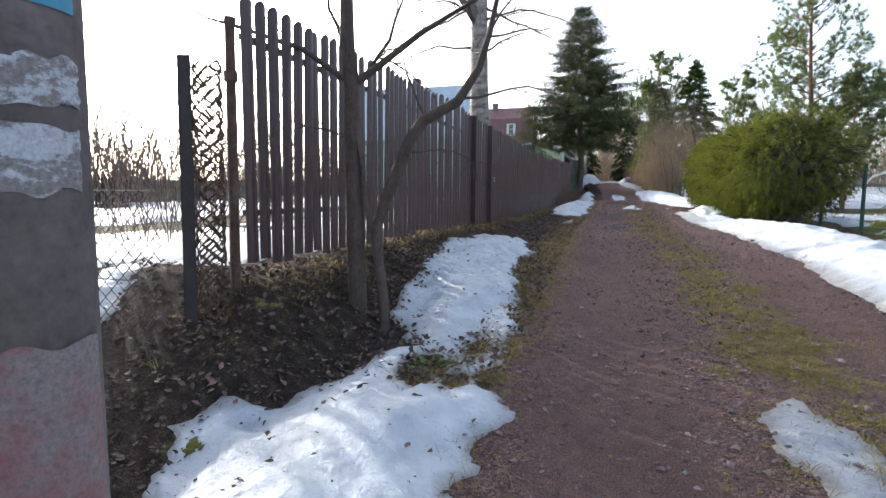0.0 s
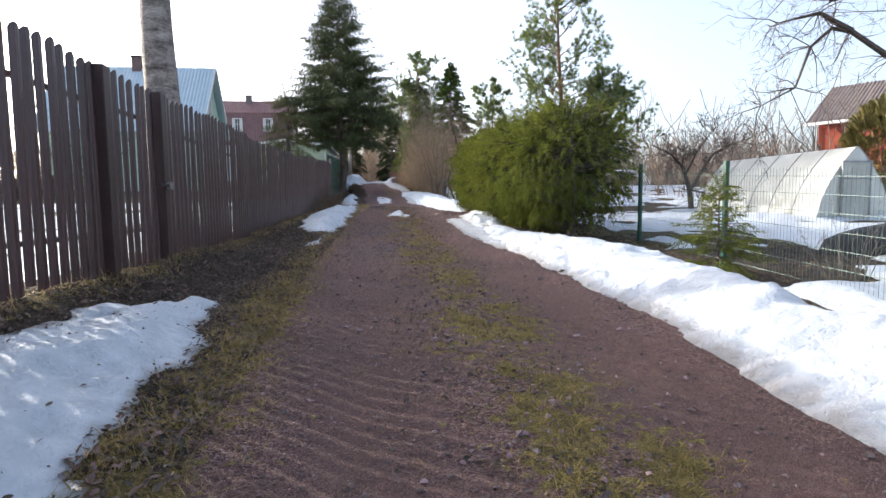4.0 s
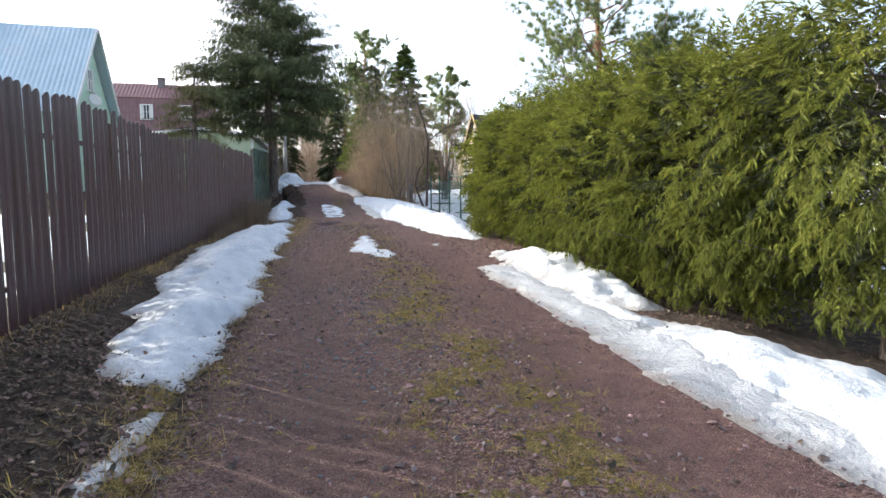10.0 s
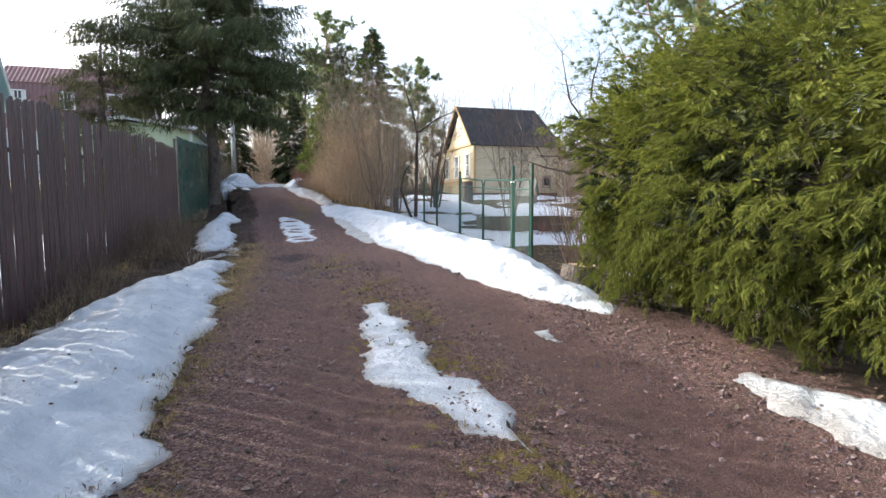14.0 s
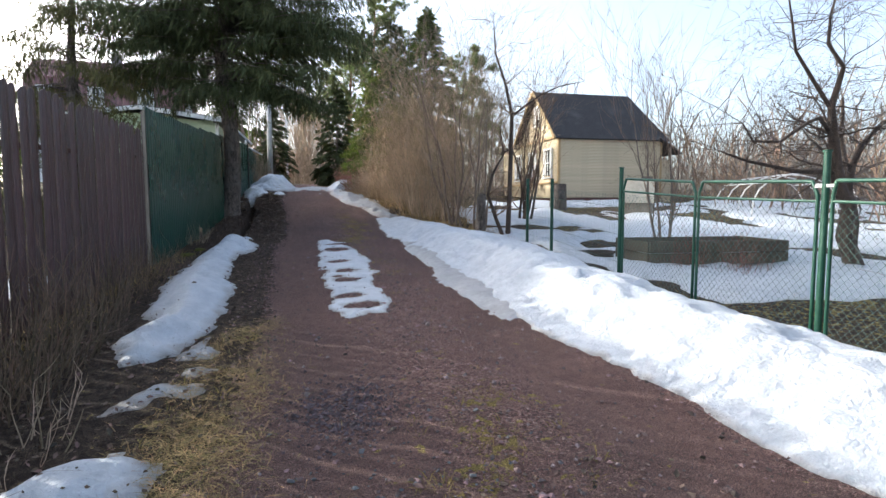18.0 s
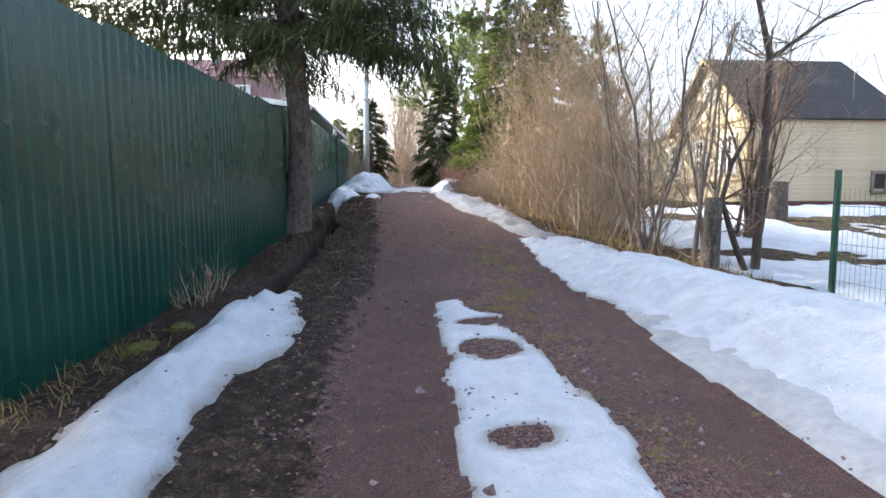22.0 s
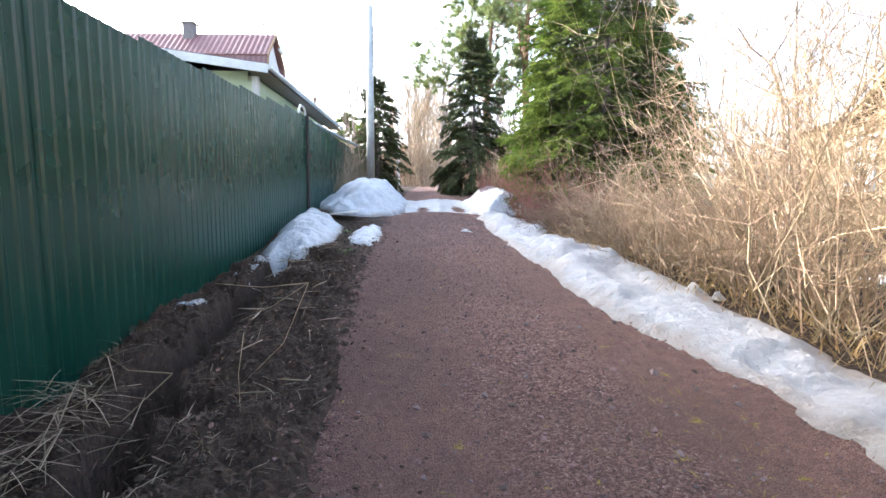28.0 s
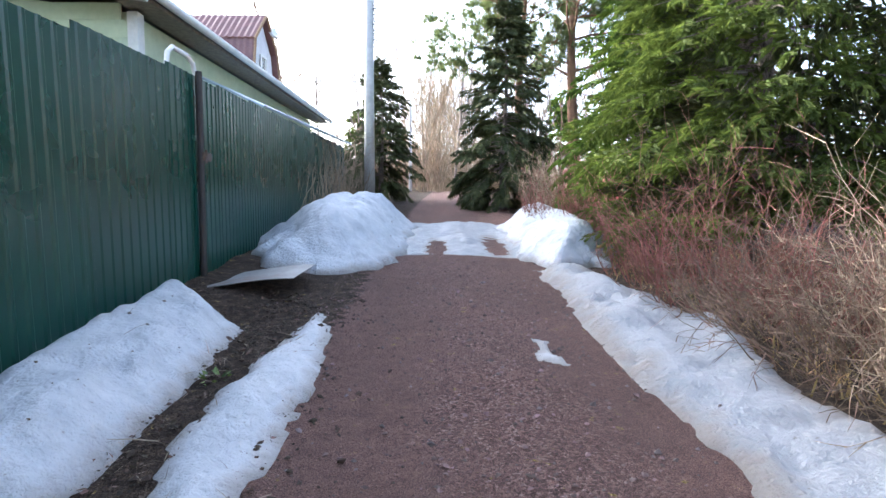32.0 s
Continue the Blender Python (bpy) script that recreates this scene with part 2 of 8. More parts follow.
M["steel"] = surface("worn_galvanised_sheet", (0.2, 0.2, 0.2), (0.38, 0.38, 0.38), 4, 0.55, 0.5, 0.3, 0.004, blotch=(0.22, 0.14, 0.1))
M["concrete"] = surface("pole_concrete", (0.12, 0.105, 0.105), (0.235, 0.21, 0.205), 5, 0.85, 0, 0.5, 0.004, blotch=(0.36, 0.34, 0.34))
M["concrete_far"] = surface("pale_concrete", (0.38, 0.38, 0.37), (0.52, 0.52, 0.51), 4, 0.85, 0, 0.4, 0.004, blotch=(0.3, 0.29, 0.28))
M["paper"] = surface("torn_paper", (0.36, 0.37, 0.39), (0.52, 0.54, 0.57), 26, 0.8, 0, 0.5, 0.003, blotch=(0.20, 0.175, 0.17))
M["red_paint"] = surface("faded_red_paint", (0.19, 0.075, 0.075), (0.29, 0.12, 0.115), 7, 0.8, 0, 0.4, 0.003, blotch=(0.26, 0.2, 0.19))
M["blue_sign"] = surface("blue_sign", (0.03, 0.2, 0.33), (0.06, 0.29, 0.42), 8, 0.4, 0, 0.1)
M["white_paint"] = surface("white_paint", (0.62, 0.62, 0.6), (0.78, 0.78, 0.76), 4, 0.55, 0, 0.15, 0.002, blotch=(0.55, 0.53, 0.5))
M["bark_spruce"] = surface("spruce_bark", (0.022, 0.016, 0.013), (0.23, 0.185, 0.155), 11, 0.95, 0, 1.0, 0.06, stretch=(1.5, 1.5, 0.6), blotch=(0.19, 0.17, 0.15), fine=4)
M["bark_pine"] = surface("pine_bark", (0.11, 0.06, 0.038), (0.3, 0.17, 0.1), 4, 0.95, 0, 0.8, 0.03, stretch=(1.5, 1.5, 0.5))
M["bark_birch"] = surface("birch_bark", (0.07, 0.055, 0.048), (0.52, 0.46, 0.41), 5.0, 0.85, 0, 1.0, 0.04, stretch=(0.7, 0.7, 2.4), blotch=(0.05, 0.038, 0.032))
M["bark_young"] = surface("grey_brown_bark", (0.034, 0.024, 0.018), (0.125, 0.09, 0.07), 14, 0.85, 0, 0.9, 0.012, stretch=(1, 1, 0.4))
M["twig_brown"] = surface("brown_twigs", (0.12, 0.08, 0.055), (0.26, 0.18, 0.125), 3, 0.9, 0, 0, island=0.3)
M["twig_tan"] = surface("tan_dry_twigs", (0.20, 0.148, 0.098), (0.42, 0.325, 0.225), 2, 0.9, 0, 0, island=0.3)
# a paler tan, for the tall shrub alone
M["twig_pale"] = surface("pale_tan_twigs", (0.24, 0.172, 0.108), (0.49, 0.37, 0.24), 2, 0.9, 0, 0, island=0.3)
M["twig_red"] = surface("reddish_twigs", (0.15, 0.06, 0.045), (0.27, 0.125, 0.09), 2, 0.85, 0, 0, island=0.3)
M["twig_grey"] = surface("grey_twigs", (0.10, 0.082, 0.072), (0.21, 0.175, 0.15), 3, 0.9, 0, 0, island=0.25)
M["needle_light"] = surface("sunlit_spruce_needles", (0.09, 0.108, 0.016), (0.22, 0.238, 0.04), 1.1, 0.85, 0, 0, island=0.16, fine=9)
M["needle_dark"] = surface("dark_and_inner_shade_spruce_needles", (0.03, 0.041, 0.013), (0.10, 0.115, 0.038), 0.9, 0.85, 0, 0, island=0.16, fine=9)
M["needle_olive"] = surface("olive_spruce_needles", (0.07, 0.066, 0.022), (0.15, 0.14, 0.045), 0.9, 0.85, 0, 0, island=0.16, fine=9)
M["bark_alder"] = surface("pale_alder_bark", (0.13, 0.095, 0.075), (0.25, 0.19, 0.15), 10, 0.85, 0, 0.4, 0.005)
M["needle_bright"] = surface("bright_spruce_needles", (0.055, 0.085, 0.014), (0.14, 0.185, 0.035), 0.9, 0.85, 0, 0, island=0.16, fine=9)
M["needle_mid"] = surface("spruce_needles", (0.048, 0.09, 0.014), (0.115, 0.165, 0.028), 0.9, 0.85, 0, 0, island=0.16, fine=9)
M["needle_pine"] = surface("pine_needles", (0.10, 0.135, 0.05), (0.21, 0.25, 0.10), 0.8, 0.85, 0, 0, island=0.16, fine=9)
M["thuja"] = surface("golden_thuja", (0.10, 0.085, 0.02), (0.19, 0.16, 0.035), 1.5, 0.7, 0, 0, island=0.3)
M["stone"] = surface("crushed_granite", (0.075, 0.047, 0.044), (0.27, 0.185, 0.172), 6, 0.9, 0, 0, island=0.6)
M["stone_dark"] = surface("purple_brown_stones", (0.05, 0.036, 0.04), (0.13, 0.095, 0.1), 6, 0.9, 0, 0, island=0.4)
M["stone_grey"] = surface("grey_gravel", (0.06, 0.06, 0.066), (0.17, 0.17, 0.18), 6, 0.9, 0, 0, island=0.4)
M["stone_pale"] = surface("pale_granite_stones", (0.11, 0.085, 0.085), (0.25, 0.20, 0.195), 6, 0.9, 0, 0, island=0.5)
M["leaf"] = surface("dead_leaves", (0.045, 0.03, 0.022), (0.18, 0.125, 0.09), 3, 0.8, 0, 0, island=0.7)
M["grass_dry"] = surface("dry_grass", (0.20, 0.14, 0.055), (0.42, 0.31, 0.14), 2, 0.85, 0, 0, island=0.35)
M["grass_moss"] = surface("yellow_green_grass", (0.17, 0.128, 0.03), (0.40, 0.305, 0.09), 2, 0.85, 0, 0, island=0.35)
M["straw_gold"] = surface("golden_straw", (0.19, 0.13, 0.045), (0.5, 0.355, 0.14), 3, 0.8, 0, 0, island=0.5)
M["straw"] = surface("pale_straw", (0.18, 0.14, 0.10), (0.42, 0.34, 0.24), 3, 0.85, 0, 0, island=0.5)
M["withered"] = surface("withered_stems", (0.06, 0.042, 0.028), (0.17, 0.125, 0.08), 3, 0.9, 0, 0, island=0.5)
M["grass_dead"] = surface("dead_brown_grass", (0.11, 0.078, 0.045), (0.27, 0.195, 0.115), 3, 0.9, 0, 0, island=0.5)
M["moss"] = surface("green_moss", (0.06, 0.065, 0.012), (0.15, 0.145, 0.025), 30, 0.95, 0, 0.8, 0.01)
M["wood_grey"] = surface("weathered_wood", (0.14, 0.115, 0.09), (0.29, 0.25, 0.2), 5, 0.85, 0, 0.5, 0.005, stretch=(3, 3, 0.5))
M["wood_dark"] = surface("damp_dark_boards", (0.05, 0.04, 0.028), (0.12, 0.098, 0.07), 5, 0.9, 0, 0.5, 0.005, stretch=(3, 3, 0.5))
M["wood_cut"] = surface("cut_wood", (0.22, 0.13, 0.07), (0.42, 0.28, 0.17), 9, 0.85, 0, 0.4, 0.004)
M["tarp"] = surface("black_sheeting", (0.008, 0.008, 0.009), (0.022, 0.022, 0.024), 5, 0.8, 0, 0.5, 0.02)
M["yellow_board"] = surface("yellow_board_paint", (0.44, 0.355, 0.225), (0.60, 0.50, 0.34), 2.5, 0.75, 0, 0.2, 0.003, stretch=(0.4, 0.4, 5), blotch=(0.42, 0.34, 0.235), vary=0.07)
M["yellow_trim"] = surface("ochre_trim_paint", (0.36, 0.24, 0.11), (0.48, 0.33, 0.16), 5, 0.7)
M["roof_felt"] = surface("dark_roofing_felt", (0.022, 0.020, 0.021), (0.045, 0.042, 0.043), 2.2, 0.85, 0, 0.4, 0.01, blotch=(0.075, 0.07, 0.068))
M["plinth_red"] = surface("dark_red_plinth", (0.10, 0.035, 0.028), (0.17, 0.06, 0.05), 3, 0.8)
M["blue_roof"] = surface("pale_blue_roof_sheet", (0.36, 0.46, 0.52), (0.46, 0.56, 0.62), 1.2, 0.45, 0.1, 0.1, 0.003, blotch=(0.5, 0.56, 0.58))
M["mint_board"] = surface("mint_green_boards", (0.42, 0.58, 0.46), (0.52, 0.68, 0.55), 2, 0.7, 0, 0.2, 0.003, vary=0.05)
M["sage_board"] = surface("pale_sage_boards", (0.46, 0.54, 0.38), (0.58, 0.65, 0.47), 2, 0.65, 0, 0.2, 0.003, vary=0.05)
M["brick_red"] = surface("red_brown_cladding", (0.15, 0.10, 0.088), (0.23, 0.155, 0.135), 2, 0.85, 0, 0.3, 0.005, blotch=(0.19, 0.11, 0.1))
M["tile_upper"] = surface("maroon_roof_tile", (0.16, 0.075, 0.072), (0.25, 0.125, 0.12), 2, 0.55, 0, 0.3, 0.006)
M["panel"] = surface("weathered_flat_sheet", (0.2, 0.19, 0.16), (0.31, 0.3, 0.26), 3, 0.8, 0, 0.2, 0.003, stretch=(1, 1, 0.3), blotch=(0.3, 0.29, 0.24))
M["tile_red"] = surface("dark_red_metal_tile", (0.14, 0.068, 0.065), (0.21, 0.105, 0.1), 2, 0.4, 0.1, 0.15, 0.004)
M["white_brick"] = surface("white_brick", (0.52, 0.53, 0.55), (0.68, 0.69, 0.71), 3, 0.8, 0, 0.3, 0.004, vary=0.08)
M["red_board"] = surface("falu_red_boards", (0.21, 0.035, 0.016), (0.31, 0.06, 0.03), 2, 0.8, 0, 0.3, 0.003, vary=0.1)
M["asbestos"] = surface("grey_brown_corrugated_roof", (0.10, 0.08, 0.075), (0.17, 0.14, 0.13), 2, 0.85, 0, 0.3, 0.006)
M["grey_roof"] = surface("dark_grey_metal_roof", (0.06, 0.058, 0.06), (0.11, 0.105, 0.105), 2, 0.5, 0.2, 0.15, 0.004)
M["red_fence"] = surface("crimson_sheet", (0.24, 0.03, 0.04), (0.33, 0.055, 0.065), 2, 0.5, 0, 0.1)
M["window"] = surface("dark_window", (0.02, 0.025, 0.03), (0.05, 0.055, 0.06), 1.5, 0.12, 0, 0)
M["curtain"] = surface("pale_curtain", (0.5, 0.49, 0.46), (0.66, 0.65, 0.62), 7, 0.9, 0, 0.2, stretch=(6, 6, 0.5))
M["orange"] = surface("orange_plastic", (0.5, 0.11, 0.02), (0.62, 0.16, 0.03), 4, 0.4, 0, 0)
M["emerald"] = surface("bright_green_plastic", (0.01, 0.28, 0.14), (0.02, 0.36, 0.19), 4, 0.4, 0, 0)
M["black_rubber"] = surface("black_cable", (0.012, 0.012, 0.012), (0.03, 0.03, 0.03), 6, 0.5, 0, 0)

for key in ("needle_light", "needle_bright", "needle_mid", "needle_pine", "grass_moss", "grass_dry"):
    let_light_through(M[key], 0.4)


def poly_material():
    m, n, l, bsdf = nodes_of("milky_polycarbonate")
    nt = m.node_tree
    streak = noise_node(nt, 1.3, 4, 0.6, stretch=(1, 1, 0.5))
    l.new(ramp(nt, streak, [(0.35, (0.42, 0.42, 0.37)), (0.65, (0.60, 0.60, 0.54))]), bsdf.inputs["Base Color"])
    bsdf.inputs["Roughness"].default_value = 0.3
    bsdf.inputs["Transmission Weight"].default_value = 0.2
    return m


def snow_material(name, dirt, bright=1.0):
    m, n, l, bsdf = nodes_of(name)
    nt = m.node_tree
    grain = noise_node(nt, 60, 4, 0.7)
    lumps = noise_node(nt, 7, 5, 0.6)
    thin = attribute(nt, "thin")
    edge = maths(nt, "ADD", thin, maths(nt, "MULTIPLY", maths(nt, "SUBTRACT", lumps, 0.5), 0.9))
    soiled = ramp(nt, edge, [(0.55, (0, 0, 0)), (0.95, (1, 1, 1))])
    specks = ramp(nt, noise_node(nt, 38, 2, 0.5), [(0.70, (0, 0, 0)), (0.76, (1, 1, 1))])
    white = ramp(nt, lumps, [(0.3, tuple(bright * c for c in (0.475, 0.515, 0.56))), (0.7, tuple(bright * c for c in (0.66, 0.69, 0.73)))])
    col = mix(nt, maths(nt, "MULTIPLY", soiled, dirt), white, (0.27, 0.245, 0.225))
    col = mix(nt, maths(nt, "MULTIPLY", specks, 0.6 * dirt), col, (0.14, 0.1, 0.08))
    l.new(col, bsdf.inputs["Base Color"])
    bsdf.inputs["Roughness"].default_value = 0.48
    bsdf.inputs["Subsurface Weight"].default_value, bsdf.inputs["Subsurface Scale"].default_value = 0.35, 0.03
    bsdf.inputs["Subsurface Radius"].default_value = (0.9, 1.0, 1.1)
    thaw = maths(nt, "MULTIPLY", noise_node(nt, 20, 4, 0.6), 0.8)
    bump(nt, bsdf, maths(nt, "ADD", maths(nt, "ADD", maths(nt, "MULTIPLY", grain, 0.4), thaw), lumps), 0.9, 0.055)
    return m


def ground_material():
    m, n, l, bsdf = nodes_of("lane_and_garden_soil")
    nt = m.node_tree
    fine, mid, broad = noise_node(nt, 95, 3, 0.75), noise_node(nt, 13, 5, 0.65), noise_node(nt, 1.7, 4, 0.6)
    vor = n.new("ShaderNodeTexVoronoi")
    vor.inputs["Scale"].default_value = 92
    co = n.new("ShaderNodeTexCoord")
    l.new(co.outputs["Object"], vor.inputs["Vector"])
    sep = n.new("ShaderNodeSeparateColor")
    l.new(vor.outputs["Color"], sep.inputs["Color"])
    pebbles = ramp(nt, sep.outputs["Red"], [(0.0, (0.048, 0.029, 0.026)), (0.45, (0.13, 0.073, 0.064)), (0.86, (0.22, 0.137, 0.122)), (1.0, (0.30, 0.22, 0.2))])
    packed = ramp(nt, maths(nt, "ADD", maths(nt, "MULTIPLY", fine, 0.5), maths(nt, "MULTIPLY", mid, 0.5)), [(0.36, (0.10, 0.06, 0.052)), (0.64, (0.178, 0.108, 0.094))])
    loose = ramp(nt, maths(nt, "ADD", maths(nt, "MULTIPLY", broad, 0.6), maths(nt, "MULTIPLY", attribute(nt, "rut"), -0.3)), [(0.12, (0, 0, 0)), (0.36, (1, 1, 1))])
    gravel = mix(nt, loose, packed, pebbles)
    gravel = mix(nt, ramp(nt, noise_node(nt, 0.7, 4, 0.6), [(0.42, (0, 0, 0)), (0.62, (0.5, 0.5, 0.5))]), gravel, (0.095, 0.062, 0.055))
    soil = ramp(nt, maths(nt, "ADD", maths(nt, "MULTIPLY", fine, 0.4), maths(nt, "MULTIPLY", mid, 0.6)), [(0.35, (0.014, 0.009, 0.007)), (0.52, (0.046, 0.032, 0.023)), (0.68, (0.12, 0.088, 0.063))])
    turf = ramp(nt, maths(nt, "ADD", maths(nt, "MULTIPLY", fine, 0.6), maths(nt, "MULTIPLY", mid, 0.4)), [(0.35, (0.04, 0.032, 0.016)), (0.52, (0.14, 0.108, 0.036)), (0.68, (0.29, 0.225, 0.075))])
    wob = maths(nt, "MULTIPLY", maths(nt, "SUBTRACT", mid, 0.5), 1.3)
    lane = ramp(nt, maths(nt, "ADD", attribute(nt, "lane"), wob), [(0.42, (0, 0, 0)), (0.58, (1, 1, 1))])
    sward = ramp(nt, maths(nt, "ADD", attribute(nt, "sward"), maths(nt, "MULTIPLY", wob, 2.3)), [(0.45, (0, 0, 0)), (0.62, (1, 1, 1))])
    col = mix(nt, lane, soil, gravel)
    col = mix(nt, sward, col, turf)
    grit = noise_node(nt, 240, 3, 0.8)
    col = mix(nt, 1.0, col, ramp(nt, grit, [(0.38, (0.52, 0.51, 0.51)), (0.5, (1.4, 1.39, 1.38)), (0.64, (2.9, 2.84, 2.84))]), "MULTIPLY")
    l.new(col, bsdf.inputs["Base Color"])
    bsdf.inputs["Roughness"].default_value = 0.93
    bsdf.inputs["Specular IOR Level"].default_value = 0.25
    stones = maths(nt, "MULTIPLY", maths(nt, "SUBTRACT", 1.0, vor.outputs["Distance"]), 0.7)
    bump(nt, bsdf, maths(nt, "ADD", maths(nt, "ADD", maths(nt, "ADD", fine, maths(nt, "MULTIPLY", grit, 0.5)), mid), stones), 1.0, 0.03)
    return m


def poster_material():
    m, n, l, bsdf = nodes_of("torn_poster_on_concrete")
    nt = m.node_tree
    rag = noise_node(nt, 11, 8, 0.7, stretch=(1, 1, 1.6))
    fine = noise_node(nt, 90, 4, 0.7)
    paper = ramp(nt, fine, [(0.35, (0.36, 0.37, 0.40)), (0.65, (0.56, 0.58, 0.61))])
    stone = ramp(nt, fine, [(0.35, (0.17, 0.15, 0.145)), (0.65, (0.29, 0.26, 0.25))])
    l.new(mix(nt, ramp(nt, rag, [(0.47, (0, 0, 0)), (0.53, (1, 1, 1))]), stone, paper), bsdf.inputs["Base Color"])
    bsdf.inputs["Roughness"].default_value = 0.85
    bump(nt, bsdf, rag, 0.5, 0.004)
    return m


def red_material():
    m, n, l, bsdf = nodes_of("worn_red_paint_on_concrete")
    nt = m.node_tree
    rag = noise_node(nt, 5, 8, 0.72)
    fine = noise_node(nt, 80, 4, 0.7)
    red = ramp(nt, fine, [(0.35, (0.20, 0.085, 0.085)), (0.65, (0.30, 0.14, 0.135))])
    stone = ramp(nt, fine, [(0.35, (0.17, 0.14, 0.135)), (0.65, (0.29, 0.25, 0.24))])
    l.new(mix(nt, ramp(nt, rag, [(0.40, (0, 0, 0)), (0.60, (1, 1, 1))]), stone, red), bsdf.inputs["Base Color"])
    bsdf.inputs["Roughness"].default_value = 0.85
    bump(nt, bsdf, fine, 0.4, 0.004)
    return m


M["paper"], M["red_paint"] = poster_material(), red_material()
M["poly"] = poly_material()
M["snow"] = snow_material("old_snow", 0.8)
M["snow_clean"] = snow_material("garden_snow", 0.35)
M["grey_ice"] = surface("grey_glassy_ice", (0.25, 0.25, 0.255), (0.42, 0.425, 0.43), 4, 0.38, 0, 0.5, 0.012, blotch=(0.2, 0.185, 0.175))
M["ice"] = snow_material("old_icy_snow", 1.0, 0.62)
M["ground"] = ground_material()
M["soil_rough"] = surface("rough_clod_soil", (0.013, 0.008, 0.006), (0.105, 0.066, 0.047), 34, 0.95, 0, 1.0, 0.03, blotch=(0.034, 0.022, 0.016))
M["soil"] = surface("dark_soil", (0.022, 0.014, 0.010), (0.095, 0.064, 0.045), 6, 0.95, 0, 0, island=0.4)

PROFILE = (4.687e-05, -0.002347, 0.0756, -0.03376)   # cubic of the lane's climb


# ---- the ground: one sheet, climbing along the lane ----
def rise(y):
    """Height of the lane's middle along its length."""
    y = np.asarray(y, float)
    s = np.clip(y, -3, 41)
    z = PROFILE[0] * s**3 + PROFILE[1] * s**2 + PROFILE[2] * s + PROFILE[3]
    z = z + 0.055 * np.clip(y - 41, 0, 16) + 0.036 * np.clip(y - 57, 0, 90)
    return z


FENCE_Y = [-5, 2.9, 29.75, 36, 38, 45, 57]
FENCE_X = [-2.3, -2.27, -2.25, -2.32, -2.5, -2.85, -3.75]
LEFT_Y, LEFT_X = [-5, 4, 10, 20, 26, 31, 38, 44, 60], [-0.55, -0.62, -0.72, -0.74, -0.5, -0.74, -1.1, -1.35, -1.5]
RIGHT_Y, RIGHT_X = [-5, 5, 9, 13, 16, 20, 26, 32, 37, 42, 46, 60], [2.05, 2.05, 2.1, 1.75, 1.9, 2.55, 1.45, 1.2, 1.15, 0.5, 0.45, 0.7]
BANK_Y, BANK_Z = [-5, 1.8, 3, 5, 7.4, 10, 13, 16, 20, 29, 33, 35, 38, 40.5, 42, 44, 46, 60], [-0.1, -0.05, 0.42, 0.34, 0.27, 0.17, 0.03, 0.05, -0.03, -0.06, -0.1, -0.05, 0.0, -0.08, -0.02, 0.08, 0.1, 0.1]


def fence_x(y):
    return np.interp(y, FENCE_Y, FENCE_X)


def trench_line(y):
    return np.interp(y, [30, 33.4, 36, 39, 41, 45], [-1.5, -1.54, -1.72, -2.1, -2.2, -2.45])


def ground_z(x, y, rough=True):
    x, y = np.asarray(x, float), np.asarray(y, float)
    z = rise(y)
    left, right, fx = np.interp(y, LEFT_Y, LEFT_X), np.interp(y, RIGHT_Y, RIGHT_X), fence_x(y)
    inside = step(0.25, -0.1, left - x) * step(0.25, -0.1, x - right)
    # wheel ruts and the strip between them
    mid = (left + right) / 2 + 0.05
    wheel = np.exp(-(((x - mid + 0.72) / 0.26) ** 2)) + np.exp(-(((x - mid - 0.72) / 0.26) ** 2))
    z = z - 0.03 * wheel * inside + 0.012 * np.exp(-(((x - mid) / 0.3) ** 2)) * inside
    # verge, ditch and bank towards the fence
    u = np.clip((left - x) / (left - fx), 0, 1)
    bank = np.interp(y, BANK_Y, BANK_Z)
    z = z + bank * step(0.35, 1.0, u)
    dip = 0.20 * step(-1, 1.5, y) * step(5.0, 2.8, y) + 0.03 * step(6, 9, y) * step(30, 26, y)
    z = z - dip * np.exp(-(((u - 0.62) / 0.22) ** 2))
    trench_x = trench_line(y)
    cut = x - trench_x + 0.07 * vnoise(x * 0, y, 0.7, 31) + 0.03 * vnoise(x * 0, y, 0.17, 34)
    along = step(31.4, 32.4, y) * step(41.6, 40.9, y)
    z = z - 0.46 * along * np.exp(-((cut / 0.115) ** 6))
    z = z + 0.03 * along * (np.exp(-(((x - trench_x - 0.42) / 0.24) ** 2)) + 0.6 * np.exp(-(((x - trench_x + 0.3) / 0.2) ** 2)))
    # gardens to the right lie lower
    z = z - 0.22 * step(0.6, 2.2, x - right) * step(-40, -20, y)
    z = z - 0.10 * step(38, 44, y) * step(5, 9, x)
    z = z - 0.13 * step(3.4, 4.1, x) * step(19, 23, y) * step(40, 34, y)
    # far away the land levels out
    flat = step(40, 160, np.hypot(x, np.maximum(y - 30, 0) * 0.35))
    z = z * (1 - 0.25 * flat)
    if rough:
        off = 1 - inside
        near = step(14, 6, np.abs(x))
        z = z + near * off * (0.035 * fractal(x, y, 0.7, 3) + 0.07 * along * fractal(x, y, 0.24, 5) * step(right, left, x))
        z = z + near * inside * (0.008 * fractal(x, y, 0.35, 9) + 0.012 * vnoise(x, y, 2.2, 12))
    return z


